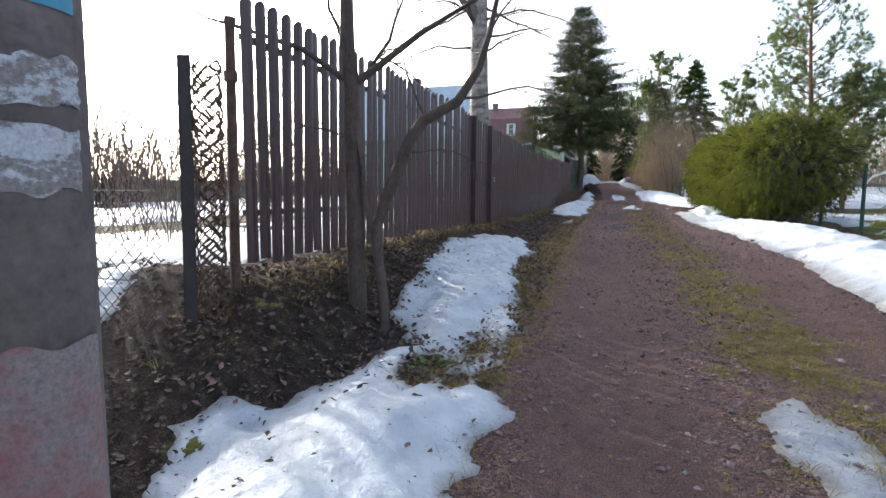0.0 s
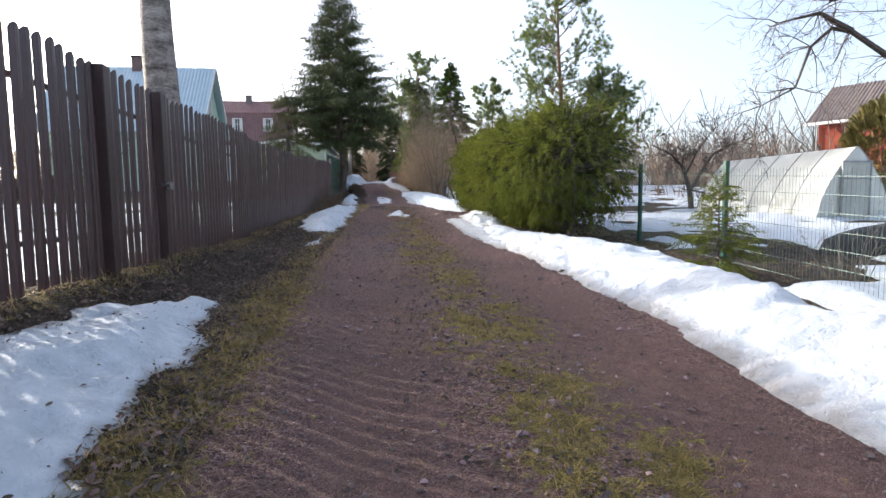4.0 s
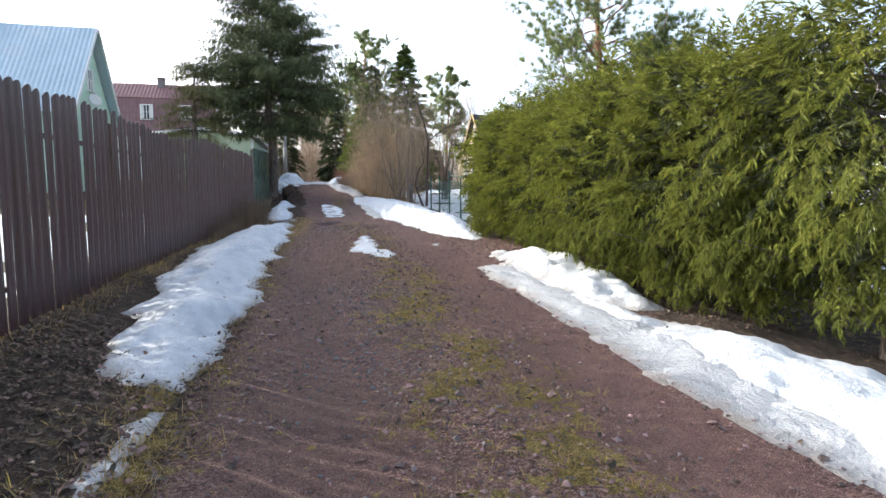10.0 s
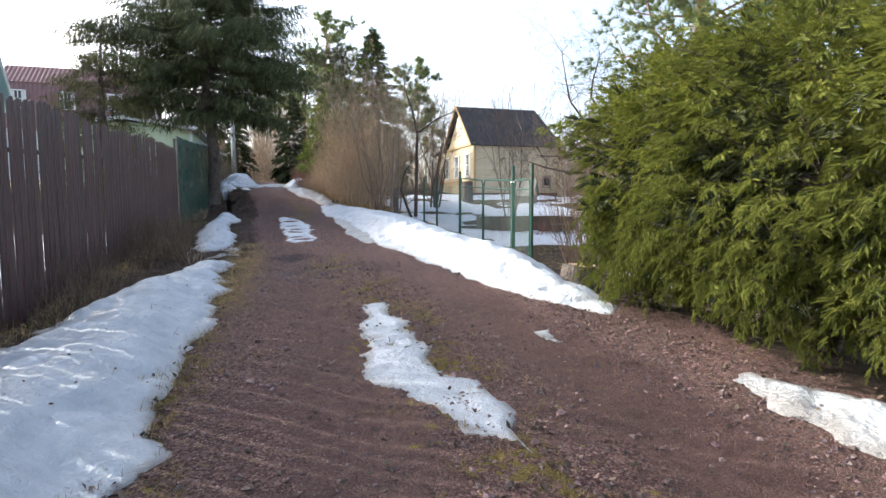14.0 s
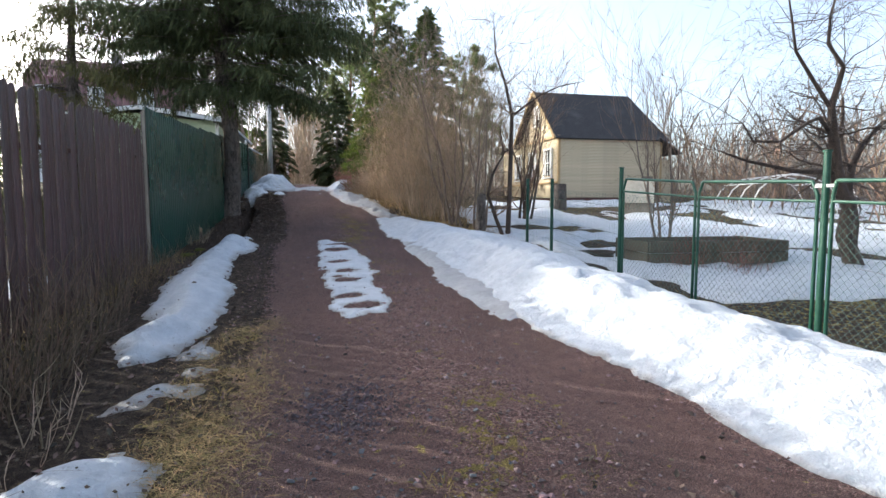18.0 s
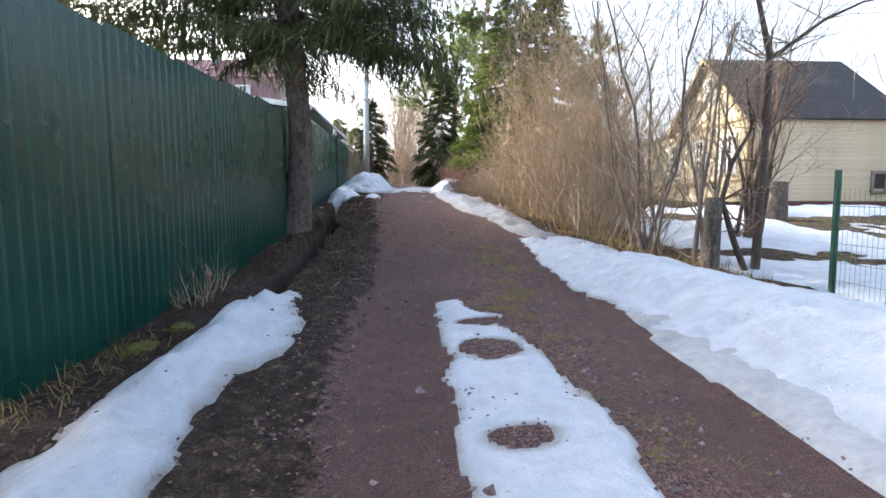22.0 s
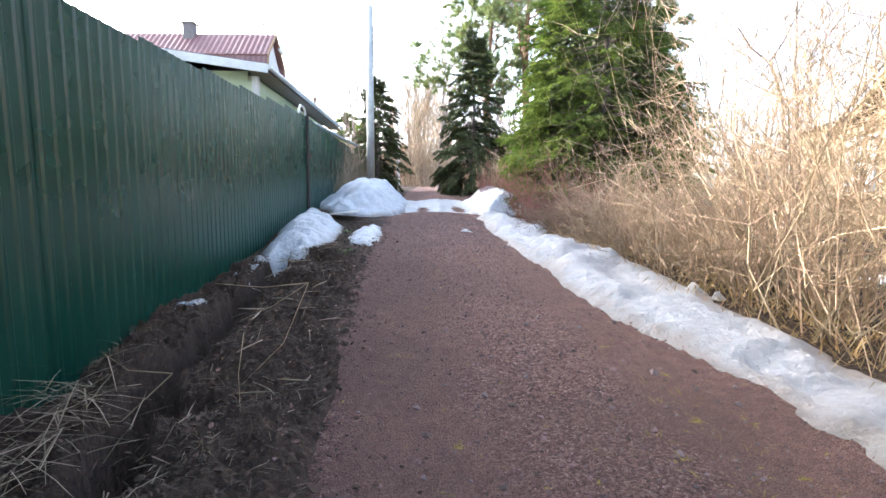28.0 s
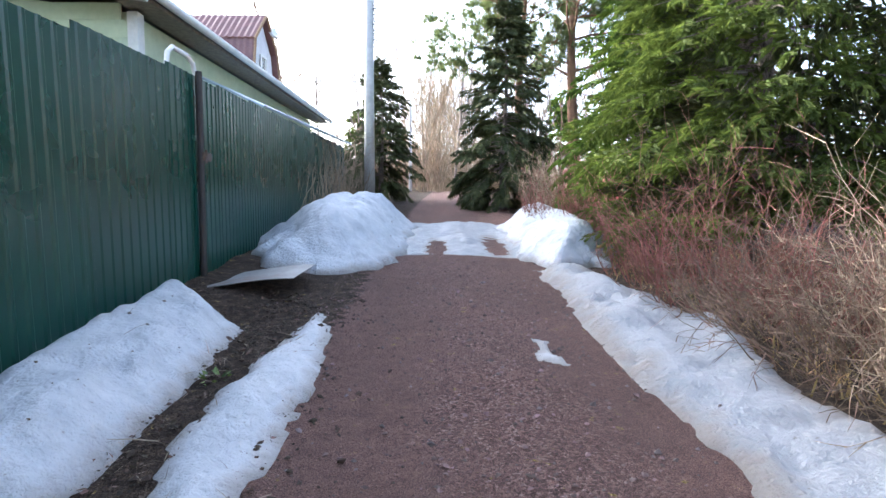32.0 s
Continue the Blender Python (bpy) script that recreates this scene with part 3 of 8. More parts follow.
def axis_points(fine0, fine1, gap, far0, far1, growth=1.35):
    pts = list(np.arange(fine0, fine1 + gap / 2, gap))
    s, p = gap, fine1
    while p < far1:
        s *= growth
        p += s
        pts.append(p)
    s, p, low = gap, fine0, []
    while p > far0:
        s *= growth
        p -= s
        low.append(p)
    return np.array(low[::-1] + pts)


def grid_faces(nx, ny):
    i = np.arange(nx - 1)[None, :] + np.arange(ny - 1)[:, None] * nx
    return np.stack([i, i + 1, i + nx + 1, i + nx], -1).reshape(-1, 4)


gx, gy = axis_points(-4.2, 4.6, 0.065, -900, 900), axis_points(-1.5, 50, 0.065, -900, 1500)
X, Y = np.meshgrid(gx, gy)
Z = ground_z(X, Y)
# the coarse sheet dips under the finer sheet of dug earth
Z -= 0.2 * step(0.72, 0.5, np.abs(X - trench_line(Y) - 0.12)) * step(31.6, 32.2, Y) * step(41.0, 40.4, Y)
ground = new("ground", mesh_data("ground", np.stack([X, Y, Z], -1).reshape(-1, 3), grid_faces(len(gx), len(gy)), M["ground"], True))
tagged(ground, "reddish gravel lane with mossy middle strip and brown verges", "ground", kind="structure")


def lane_mask(x, y):
    left, right = np.interp(y, LEFT_Y, LEFT_X), np.interp(y, RIGHT_Y, RIGHT_X)
    return step(-0.35, 0.25, x - left) * step(-0.5, 0.3, right + 0.4 - x)


def sward_mask(x, y):
    left, right = np.interp(y, LEFT_Y, LEFT_X), np.interp(y, RIGHT_Y, RIGHT_X)
    mid = np.interp(y, [-5, 6, 12, 19, 25, 31, 34, 37], [1.0, 0.9, 0.72, 0.7, 0.6, 0.55, 0.6, 0.5])
    patchy = 0.5 + 0.5 * vnoise(x, y, 1.3, 21)
    strip = np.exp(-(((x - mid - 0.12 * vnoise(x * 0, y, 0.8, 28)) / 0.36) ** 2)) * np.interp(y, [-5, 11, 15, 18.5, 21, 24, 25.5, 30.5, 32, 34.5, 37, 40], [1.3, 1.3, 1.1, 0.6, 0.6, 0.6, 0.1, 0.3, 0.55, 0.5, 0.2, 0]) * (0.72 + 0.4 * patchy)
    edge = np.exp(-(((x - left + 0.12) / 0.22) ** 2)) * np.interp(y, [-1, 2, 8, 11, 14, 20, 22, 24, 27], [0.2, 1.5, 1.4, 0.7, 0.6, 0.5, 0.3, 0.2, 0]) * (0.6 + 0.6 * patchy)
    bank = step(0.35, 0.05, np.abs(x - fence_x(y) - 0.05)) * np.interp(y, [2, 3, 6, 9, 12, 30], [0, 0.35, 0.55, 0.6, 0.25, 0.1])
    clumps = step(-0.2, 0.22, fractal(x, y, 0.2, 25, 2)) * (0.55 + 0.45 * step(-0.3, 0.5, vnoise(x, y, 0.6, 27)))
    strip, edge = strip * (0.3 + 1.05 * clumps), edge * (0.5 + 0.95 * clumps)
    yard = 0.6 * patchy * step(3.0, 5.0, x) + 0.7 * patchy * step(-2.6, -3.2, x) * step(4, 7, y)
    return np.clip(np.maximum.reduce([strip, edge, bank, yard]), 0, 1)


def rut_mask(x, y):
    left, right = np.interp(y, LEFT_Y, LEFT_X), np.interp(y, RIGHT_Y, RIGHT_X)
    mid = (left + right) / 2 + 0.05
    return np.exp(-(((np.abs(x - mid) - 0.72) / 0.3) ** 2))


for key, mask in (("lane", lane_mask), ("sward", sward_mask), ("rut", rut_mask)):
    layer = ground.data.attributes.new(key, "FLOAT", "POINT")
    layer.data.foreach_set("value", mask(X, Y).astype(np.float32).ravel())


# ---- snow lying on it ----
def polygon_depth(x, y, outline):
    """Distance to the outline's edge in plan, positive inside."""
    pts = np.asarray(outline, float)
    best, inside = np.full(x.shape, 1e9), np.zeros(x.shape, bool)
    for (ax, ay), (bx, by) in zip(pts, np.roll(pts, -1, 0)):
        dx, dy = bx - ax, by - ay
        t = np.clip(((x - ax) * dx + (y - ay) * dy) / (dx * dx + dy * dy + 1e-9), 0, 1)
        best = np.minimum(best, np.hypot(x - ax - t * dx, y - ay - t * dy))
        cross = ((ay > y) != (by > y)) & (x < (bx - ax) * (y - ay) / (by - ay + 1e-12) + ax)
        inside ^= cross
    return np.where(inside, best, -best)


SNOWS = []


def snow(outline, height, width, label, gap=0.045, wobble=0.09, wobble_size=0.35, material="snow", name="snow_bank", lumps=0.03, seed=1, holes=0.0, melt=(), rim=0.22):
    pts = np.asarray(outline, float)
    lo, hi = pts.min(0) - 0.3, pts.max(0) + 0.3
    nx, ny = int((hi[0] - lo[0]) / gap) + 2, int((hi[1] - lo[1]) / gap) + 2
    x, y = np.meshgrid(lo[0] + gap * np.arange(nx), lo[1] + gap * np.arange(ny))

    def depth(x, y):
        d = polygon_depth(x, y, pts) + wobble * fractal(x, y, wobble_size, seed) + 0.02 * fractal(x, y, 0.12, seed + 3, 2)
        if holes:
            d = np.minimum(d, (fractal(x, y, 1.7, seed + 40) + holes) * 0.9)
        for cx, cy, rx, ry in melt:
            d = np.minimum(d, (np.hypot((x - cx) / rx, (y - cy) / ry) - 1) * min(rx, ry) + 0.35 * min(rx, ry) * fractal(x, y, 0.12, seed + 60))
        return d

    d = depth(x, y)
    s = np.clip(d / width, 0, 1)
    if isinstance(height, list):
        height = np.interp(y, *zip(*height))
    lift = height * (0.3 * np.sqrt(s * (2 - s)) + 0.7 * s * s * (3 - 2 * s)) + lumps * step(0, 0.25, d) * fractal(x, y, 0.45, seed + 7) + 0.022 * step(0, 0.15, d) * np.abs(vnoise(x + 0.1 * vnoise(x, y, 0.3, seed), y, 0.17, seed + 9)) - 0.01
    if lumps >= 0.02 and gap < 0.1:
        pit = np.clip(fractal(x, y, 0.24, seed + 21, 2) - 0.38, 0, 1)
        lift = lift - 0.07 * pit * step(0.02, 0.2, d) + 0.012 * fractal(x, y, 0.1, seed + 22, 2) * step(0, 0.1, d)
    lift = np.where(d > 0, np.maximum(lift, 0.004), -0.02)
    z = ground_z(x, y) + lift
    SNOWS.append((x[d > 0.06], y[d > 0.06], z[d > 0.06], len(SNOWS)))
    faces = grid_faces(nx, ny)
    faces = faces[(d.ravel()[faces] > 0).any(1)]
    # draw the outermost ring in to the true edge, so that the rim runs smoothly
    ring = np.zeros(d.size, bool)
    ring[np.unique(faces)] = True
    ring = (ring & (d.ravel() <= 0)).reshape(d.shape)
    px, py = x[ring], y[ring]
    e = gap * 0.25
    for k in range(3):
        d0 = depth(px, py)
        ex, ey = (depth(px + e, py) - d0) / e, (depth(px, py + e) - d0) / e
        go = np.clip((0.002 - d0) / np.maximum(ex**2 + ey**2, 0.2), -gap, gap)
        px, py = px + np.clip(go * ex, -gap, gap), py + np.clip(go * ey, -gap, gap)
    px, py = x[ring] + np.clip(px - x[ring], -1.5 * gap, 1.5 * gap), y[ring] + np.clip(py - y[ring], -1.5 * gap, 1.5 * gap)
    x, y = x.copy(), y.copy()
    x[ring], y[ring] = px, py
    z[ring] = ground_z(px, py) - 0.012
    used, faces = np.unique(faces, return_inverse=True)
    me = mesh_data(name, np.stack([x, y, z], -1).reshape(-1, 3)[used], faces.reshape(-1, 4), M[material], True)
    layer = me.attributes.new("thin", "FLOAT", "POINT")
    layer.data.foreach_set("value", (1 - np.clip(d / rim, 0, 1)).ravel()[used].astype(np.float32))
    return tagged(new(name, me), label, "snow", "patches of old snow")


WHITE = "white thawing snow bank beside the gravel lane"
snow([(-1.95, 2.0), (-1.5, 1.15), (-0.9, 0.75), (-0.4, 1.5), (-0.45, 2.45), (-0.62, 2.65), (-0.62, 3.1), (-0.68, 4.4), (-0.88, 5.3), (-1.0, 6.3), (-1.0, 7.2), (-1.15, 8.0), (-1.3, 8.55), (-1.6, 8.5), (-1.9, 7.7), (-1.95, 6.6), (-1.85, 5.2), (-1.62, 3.75), (-1.3, 3.45), (-1.1, 3.25), (-1.3, 3.15)],
     0.13, 0.45, "thawing snow strip on the leafy verge by the brown fence", melt=[(-1.0, 2.85, 0.13, 0.22), (-0.8, 2.75, 0.06, 0.1), (-0.8, 3.3, 0.05, 0.15), (-0.86, 6.4, 0.08, 0.16)], seed=3)
snow([(-1.2, 14.2), (-0.75, 13.85), (-0.72, 15.4), (-0.74, 17.4), (-0.75, 19.4), (-0.74, 21.4), (-0.74, 22.9), (-0.82, 23.4), (-0.95, 23.7), (-1.2, 23.78), (-1.45, 23.6), (-1.6, 23.25), (-1.88, 22.5), (-2.02, 20.6), (-1.97, 18.9), (-1.88, 17.6), (-1.55, 15.4), (-1.38, 14.7)],
     0.2, 0.6, "long snow bank lying along the brown fence", seed=11)
snow([(-1.45, 23.62), (-1.1, 23.6), (-0.82, 23.9), (-0.82, 24.3), (-1.0, 24.42), (-1.3, 24.32), (-1.5, 24.58), (-1.66, 24.5), (-1.5, 24.05)], 0.07, 0.14, "ragged thawing snow among straw and weeds", seed=19, wobble=0.09, wobble_size=0.25, holes=0.5, gap=0.03)
snow([(-1.1, 12.3), (-0.9, 12.4), (-0.75, 13.9), (-1.0, 13.9)], 0.04, 0.2, "last scraps of snow on the dry verge", holes=0.12, seed=14)
snow([(-1.38, 25.55), (-1.12, 25.6), (-1.02, 26.1), (-0.84, 26.6), (-0.95, 27.5), (-1.15, 28.8), (-1.2, 29.6), (-1.06, 30.5), (-1.08, 31.1), (-1.2, 31.75), (-1.34, 32.0), (-1.55, 31.95), (-1.72, 31.75), (-1.82, 30.4), (-1.8, 29.1), (-1.7, 27.8), (-1.52, 26.7), (-1.46, 25.9)],
     0.17, 0.42, "thawing snow strip between lane and green fence", seed=17, wobble=0.07)
snow([(-1.02, 25.68), (-0.8, 25.66), (-0.76, 25.8), (-0.88, 26.0), (-0.86, 26.25), (-0.96, 26.15)], 0.035, 0.1, "thin glassy scrap of snow beside the straw", gap=0.03, seed=51, name="snow_patch", wobble=0.05, material="ice")
snow([(-0.94, 25.36), (-0.84, 25.28), (-0.76, 25.45), (-0.84, 25.5), (-0.92, 25.44)], 0.03, 0.08, "thin glassy scrap of snow beside the straw", gap=0.03, seed=52, name="snow_patch", wobble=0.04, material="ice")
snow([(-1.16, 24.88), (-1.02, 24.9), (-0.95, 25.06), (-0.8, 24.98), (-0.77, 25.18), (-0.88, 25.2), (-1.0, 25.26), (-1.1, 25.12)], 0.035, 0.1, "torn scrap of icy snow on the dark verge", gap=0.03, seed=53, name="snow_patch", wobble=0.06, material="ice")
snow([(-2.04, 39.75), (-1.98, 40.1), (-1.9, 41.1), (-1.84, 42.3), (-1.87, 43.0), (-1.98, 43.95), (-2.4, 44.4), (-2.78, 44.5), (-2.78, 43.4), (-2.68, 42.4), (-2.56, 41.5), (-2.42, 41.15), (-2.2, 41.15), (-2.08, 40.9), (-2.06, 40.4), (-2.09, 39.8)],
     [(39.5, 0.04), (40.8, 0.08), (41.6, 0.2), (44, 0.2)], 0.3, "snow heap along the foot of the green fence", gap=0.03, seed=23, wobble=0.025)
snow([(-2.42, 40.0), (-2.35, 40.0), (-2.34, 40.5), (-2.36, 41.1), (-2.48, 41.1), (-2.43, 40.5)], 0.03, 0.08, "thin ribbon of snow on the trench's edge", gap=0.022, seed=63, wobble=0.025, lumps=0.006, name="snow_patch")
snow([(-2.44, 39.1), (-2.32, 39.05), (-2.3, 39.3), (-2.38, 39.45), (-2.46, 39.3)], 0.03, 0.08, "small scrap of grey snow on the trench's edge", gap=0.022, seed=64, wobble=0.04, lumps=0.006, name="snow_patch")
for k, (x, y, r) in enumerate(((1.64, 39.72, 0.11), (1.74, 39.5, 0.09))):
    snow([(x - r, y), (x - 0.5 * r, y - r), (x + 0.6 * r, y - 0.9 * r), (x + r, y), (x + 0.5 * r, y + r), (x - 0.6 * r, y + 0.9 * r)], 0.11, r, "rounded lump of old snow beside the dry thicket", gap=0.025, seed=61 + k, name="snow_lump", wobble=0.02, lumps=0.01)
snow([(-1.6, 41.8), (-1.35, 41.75), (-1.28, 42.6), (-1.34, 43.8), (-1.6, 44.45), (-1.7, 43.3), (-1.66, 42.3)], 0.07, 0.2, "narrow tongue of icy snow beside the lane", seed=24, wobble=0.05)
snow([(-2.55, 46.0), (-1.9, 45.9), (-1.35, 46.3), (-1.15, 48.0), (-1.2, 51.0), (-2.0, 52.5), (-3.0, 51.5), (-3.1, 47.5)], 0.62, 0.85, "tall ploughed snow heap at the foot of the pole", gap=0.05, lumps=0.07, seed=27)
snow([(0.35, 47.0), (0.55, 46.2), (1.3, 46.6), (1.9, 48.5), (1.9, 51.5), (0.9, 52.5), (0.35, 50.5)], 0.45, 0.65, "ploughed snow heap beside the brushwood", gap=0.05, lumps=0.045, seed=28)
snow([(-1.5, 47.6), (-0.4, 47.2), (0.6, 47.4), (0.6, 51.5), (-1.4, 51.8)], 0.07, 0.5, "packed snow lying across the lane", gap=0.05, seed=29, material="ice", melt=[(-0.75, 48.0, 0.12, 0.7), (0.1, 48.3, 0.14, 0.9)])
snow([(2.05, 0.0), (1.98, 5.4), (2.12, 7.0), (2.02, 9.2), (1.95, 10.8), (1.78, 12.4), (1.82, 13.7), (1.88, 15.2), (1.95, 17.0), (2.1, 17.9), (2.25, 18.1), (2.3, 16.8), (2.4, 14.9), (3.1, 13.6), (3.8, 12.8), (3.7, 9.0), (3.5, 7.3), (3.4, 5.0), (3.5, 0.0)],
     [(0, 0.28), (9, 0.26), (11.5, 0.2), (13.5, 0.1), (18, 0.06)], 0.75, WHITE, seed=31, wobble=0.06, rim=0.4)
snow([(2.08, 15.6), (2.15, 17.8), (2.2, 18.6), (2.25, 19.0), (2.5, 19.0), (2.64, 18.6), (2.78, 18.1), (3.05, 17.4), (3.05, 16.4), (2.75, 15.3), (2.4, 14.9)], 0.13, 0.3, "dirty lumpy snow under the spruces", lumps=0.06, seed=33, rim=0.5)
snow([(1.9, 11.2), (1.72, 12.4), (1.64, 13.7), (1.65, 15.4), (1.69, 16.2), (1.68, 17.0), (1.74, 17.7), (2.0, 17.85), (2.2, 17.6), (2.25, 16.0), (2.2, 14.0), (2.1, 11.4)],
     0.04, 0.22, "smooth blue-grey ice ledge at the foot of the snow bank", seed=38, wobble=0.04, material="ice", lumps=0.012, name="ice_band", rim=0.3)
snow([(2.5, 20.4), (2.1, 21.4), (1.88, 22.6), (1.84, 23.4), (1.75, 24.4), (1.53, 25.7), (1.42, 26.4), (1.5, 27.5), (1.47, 29.0), (1.4, 30.2), (1.22, 31.4), (1.1, 32.4), (1.1, 33.4), (1.15, 34.3), (1.22, 35.2), (1.6, 35.7), (2.3, 35.2), (2.5, 34.5), (2.5, 33.7), (3.4, 32.8), (3.75, 30.5), (3.5, 28.0), (3.45, 26.0), (3.6, 24.4), (3.1, 22.0), (2.7, 20.6)],
     [(20, 0.18), (24, 0.28), (29, 0.32), (32, 0.22), (34, 0.1), (35.5, 0.06)], 0.75, WHITE, seed=35, wobble=0.04, rim=0.1)
snow([(1.36, 26.2), (1.24, 27.5), (1.2, 28.2), (1.25, 28.9), (1.2, 30.2), (1.25, 31.2), (1.5, 31.6), (1.7, 31.0), (1.8, 28.0), (1.75, 26.4)],
     0.03, 0.15, "band of grey glassy ice at the snow bank's foot", seed=36, wobble=0.05, material="grey_ice", lumps=0.006, name="ice_band")
snow([(1.45, 34.9), (1.22, 36.0), (1.1, 37.2), (1.0, 38.0), (0.87, 38.5), (0.7, 39.0), (0.59, 39.7), (0.47, 40.9), (0.4, 41.8), (0.34, 42.8), (0.33, 44.0), (0.36, 46.4), (0.9, 46.2), (1.0, 45.3), (1.35, 44.3), (1.15, 43.2), (1.15, 42.4), (1.45, 41.7), (1.55, 41.0), (1.68, 39.8), (1.68, 38.7), (1.8, 36.2), (1.85, 35.3)],
     [(34, 0.09), (36, 0.07), (38, 0.05), (46, 0.05)], 0.14, "thin grey icy snow along the dry thicket", seed=37, material="ice", lumps=0.07, rim=0.5, wobble=0.05)
snow([(0.45, 21.5), (0.75, 21.4), (0.72, 19.9), (0.9, 19.0), (0.8, 18.4), (0.6, 18.8), (0.32, 19.6)], 0.035, 0.15, "small snow remnant on the middle strip", gap=0.035, seed=41, name="snow_patch")
snow([(-0.1, 31.55), (0.05, 31.65), (0.1, 31.3), (0.33, 31.1), (0.28, 30.92), (0.4, 30.5), (0.46, 30.0), (0.57, 29.4), (0.5, 28.6), (0.47, 27.7), (0.54, 26.95), (0.44, 26.55), (0.28, 26.62), (0.1, 26.5), (-0.05, 26.85), (-0.07, 27.8), (-0.12, 29.2), (-0.14, 30.4)], 0.022, 0.12, "icy snow patch with melted footprints on the lane", gap=0.03, seed=43, name="snow_patch", wobble=0.06, wobble_size=0.3, lumps=0.008, rim=0.14,
     melt=[(0.25, 26.9, 0.14, 0.12), (0.13, 27.33, 0.12, 0.1), (0.17, 28.15, 0.13, 0.1), (0.08, 28.35, 0.05, 0.05), (0.19, 28.72, 0.12, 0.1), (0.12, 29.35, 0.1, 0.07), (0.15, 30.42, 0.17, 0.15), (0.16, 30.95, 0.14, 0.08)])
snow([(0.66, 2.7), (0.85, 2.92), (0.98, 2.66), (1.06, 2.5), (1.0, 2.0), (0.72, 1.9), (0.64, 2.3)], 0.025, 0.12, "grey scrap of ice on the middle strip", gap=0.03, seed=44, name="snow_patch", wobble=0.05, material="ice")
snow([(1.62, 20.35), (1.85, 20.3), (1.8, 19.9), (1.65, 19.95)], 0.025, 0.1, "scrap of snow on the gravel", gap=0.03, seed=45, name="snow_patch", wobble=0.04)
snow([(-0.12, 43.4), (0.02, 43.35), (0.0, 43.75), (-0.1, 43.8)], 0.025, 0.08, "scrap of snow on the gravel", gap=0.025, seed=46, name="snow_patch", wobble=0.04)
snow([(-2.9, 2.6), (-2.9, 1.8), (-3.8, 1.6), (-4.0, 2.6), (-3.3, 3.2)], 0.08, 0.3, "patch of snow behind the wire mesh", seed=47, name="snow_patch")
snow([(-22, -6), (-2.75, 3.4), (-2.7, 12), (-2.75, 29), (-24, 29)], 0.10, 0.6, "thawing snow over the neighbouring garden", gap=0.16, wobble=0.3, wobble_size=1.6, material="snow_clean", name="snow_field", holes=0.12, seed=51)
snow([(4.2, 3), (4.6, 12), (5.4, 13), (5.6, 22), (4.8, 24), (22, 26), (24, 3)], 0.12, 0.6, "thawing snow over the garden by the greenhouse", gap=0.14, wobble=0.3, wobble_size=1.6, material="snow_clean", name="snow_field", holes=0.28, seed=53)
snow([(4.6, 27.5), (4.4, 33), (3.6, 35), (4.2, 41), (9.0, 43.0), (22, 43.0), (24, 27)], 0.12, 0.6, "thawing snow over the garden of the yellow house", gap=0.14, wobble=0.3, wobble_size=1.6, material="snow_clean", name="snow_field", holes=0.42, seed=55)


# ---- rough earth of the verge: dug clods by the green fence ----
def earth(x_of, half, y0, y1, gap, amount, size, label, seed):
    yy = np.arange(y0, y1, gap)
    uu = np.linspace(-1, 1, int(2 * half / gap))
    u, y = np.meshgrid(uu, yy)
    x = x_of(y) + half * u
    fade = step(1.0, 0.78, np.abs(u + 0.22 * fractal(x, y, 0.5, seed, 3))) * step(y0, y0 + 0.8, y) * step(y1, y1 - 0.8, y)
    bumps = np.abs(fractal(x, y, size, seed, 3)) + 0.6 * np.abs(vnoise(x, y, size * 0.4, seed + 5)) - 0.25
    z = ground_z(x, y) - 0.03 + fade * (0.03 + amount * (0.1 + bumps))
    faces = grid_faces(len(uu), len(yy))
    ob = new("verge_soil", mesh_data("verge_soil", np.stack([x, y, z], -1).reshape(-1, 3), faces, M["soil_rough"]))
    return tagged(ob, label, "soil", kind="structure")


earth(lambda y: trench_line(y) + 0.13, 0.74, 30.8, 41.4, 0.022, 0.038, 0.05, "heaped dark clods and a narrow trench dug along the fence", 73)

# ---- fences ----
def picket_mesh(height, width=0.112, thick=0.02):
    """A folded steel picket with a rounded top, two lengthwise ribs and turned edges."""
    cols = [(-0.5, 0.0), (-0.42, 0.55), (-0.22, 0.75), (-0.12, 1.0), (0.12, 1.0), (0.22, 0.75), (0.42, 0.55), (0.5, 0.0)]
    bm = bmesh.new()
    front, back = [], []
    for u, d in cols:
        top = height - 0.045 * (1 - math.sqrt(max(0.0, 1 - (2 * u) ** 2)))
        for zz, rows in ((0.0, 0), (top, 1)):
            front.append(bm.verts.new((d * thick, u * width, zz)))
            back.append(bm.verts.new((d * thick - 0.003, u * width * 0.98, zz)))
    n = len(cols)
    for i in range(n - 1):
        a, b, c, d = 2 * i, 2 * i + 2, 2 * i + 3, 2 * i + 1
        bm.faces.new([front[k] for k in (a, b, c, d)])
        bm.faces.new([back[k] for k in (d, c, b, a)])
        bm.faces.new([front[d], front[c], back[c], back[d]])
        bm.faces.new([front[b], front[a], back[a], back[b]])
    for i in (0, 2 * n - 2):
        bm.faces.new([front[i], front[i + 1], back[i + 1], back[i]])
    me = bpy.data.meshes.new("picket")
    bmesh.ops.recalc_face_normals(bm, faces=bm.faces)
    bm.to_mesh(me)
    bm.free()
    me.materials.append(M["picket"])
    return me


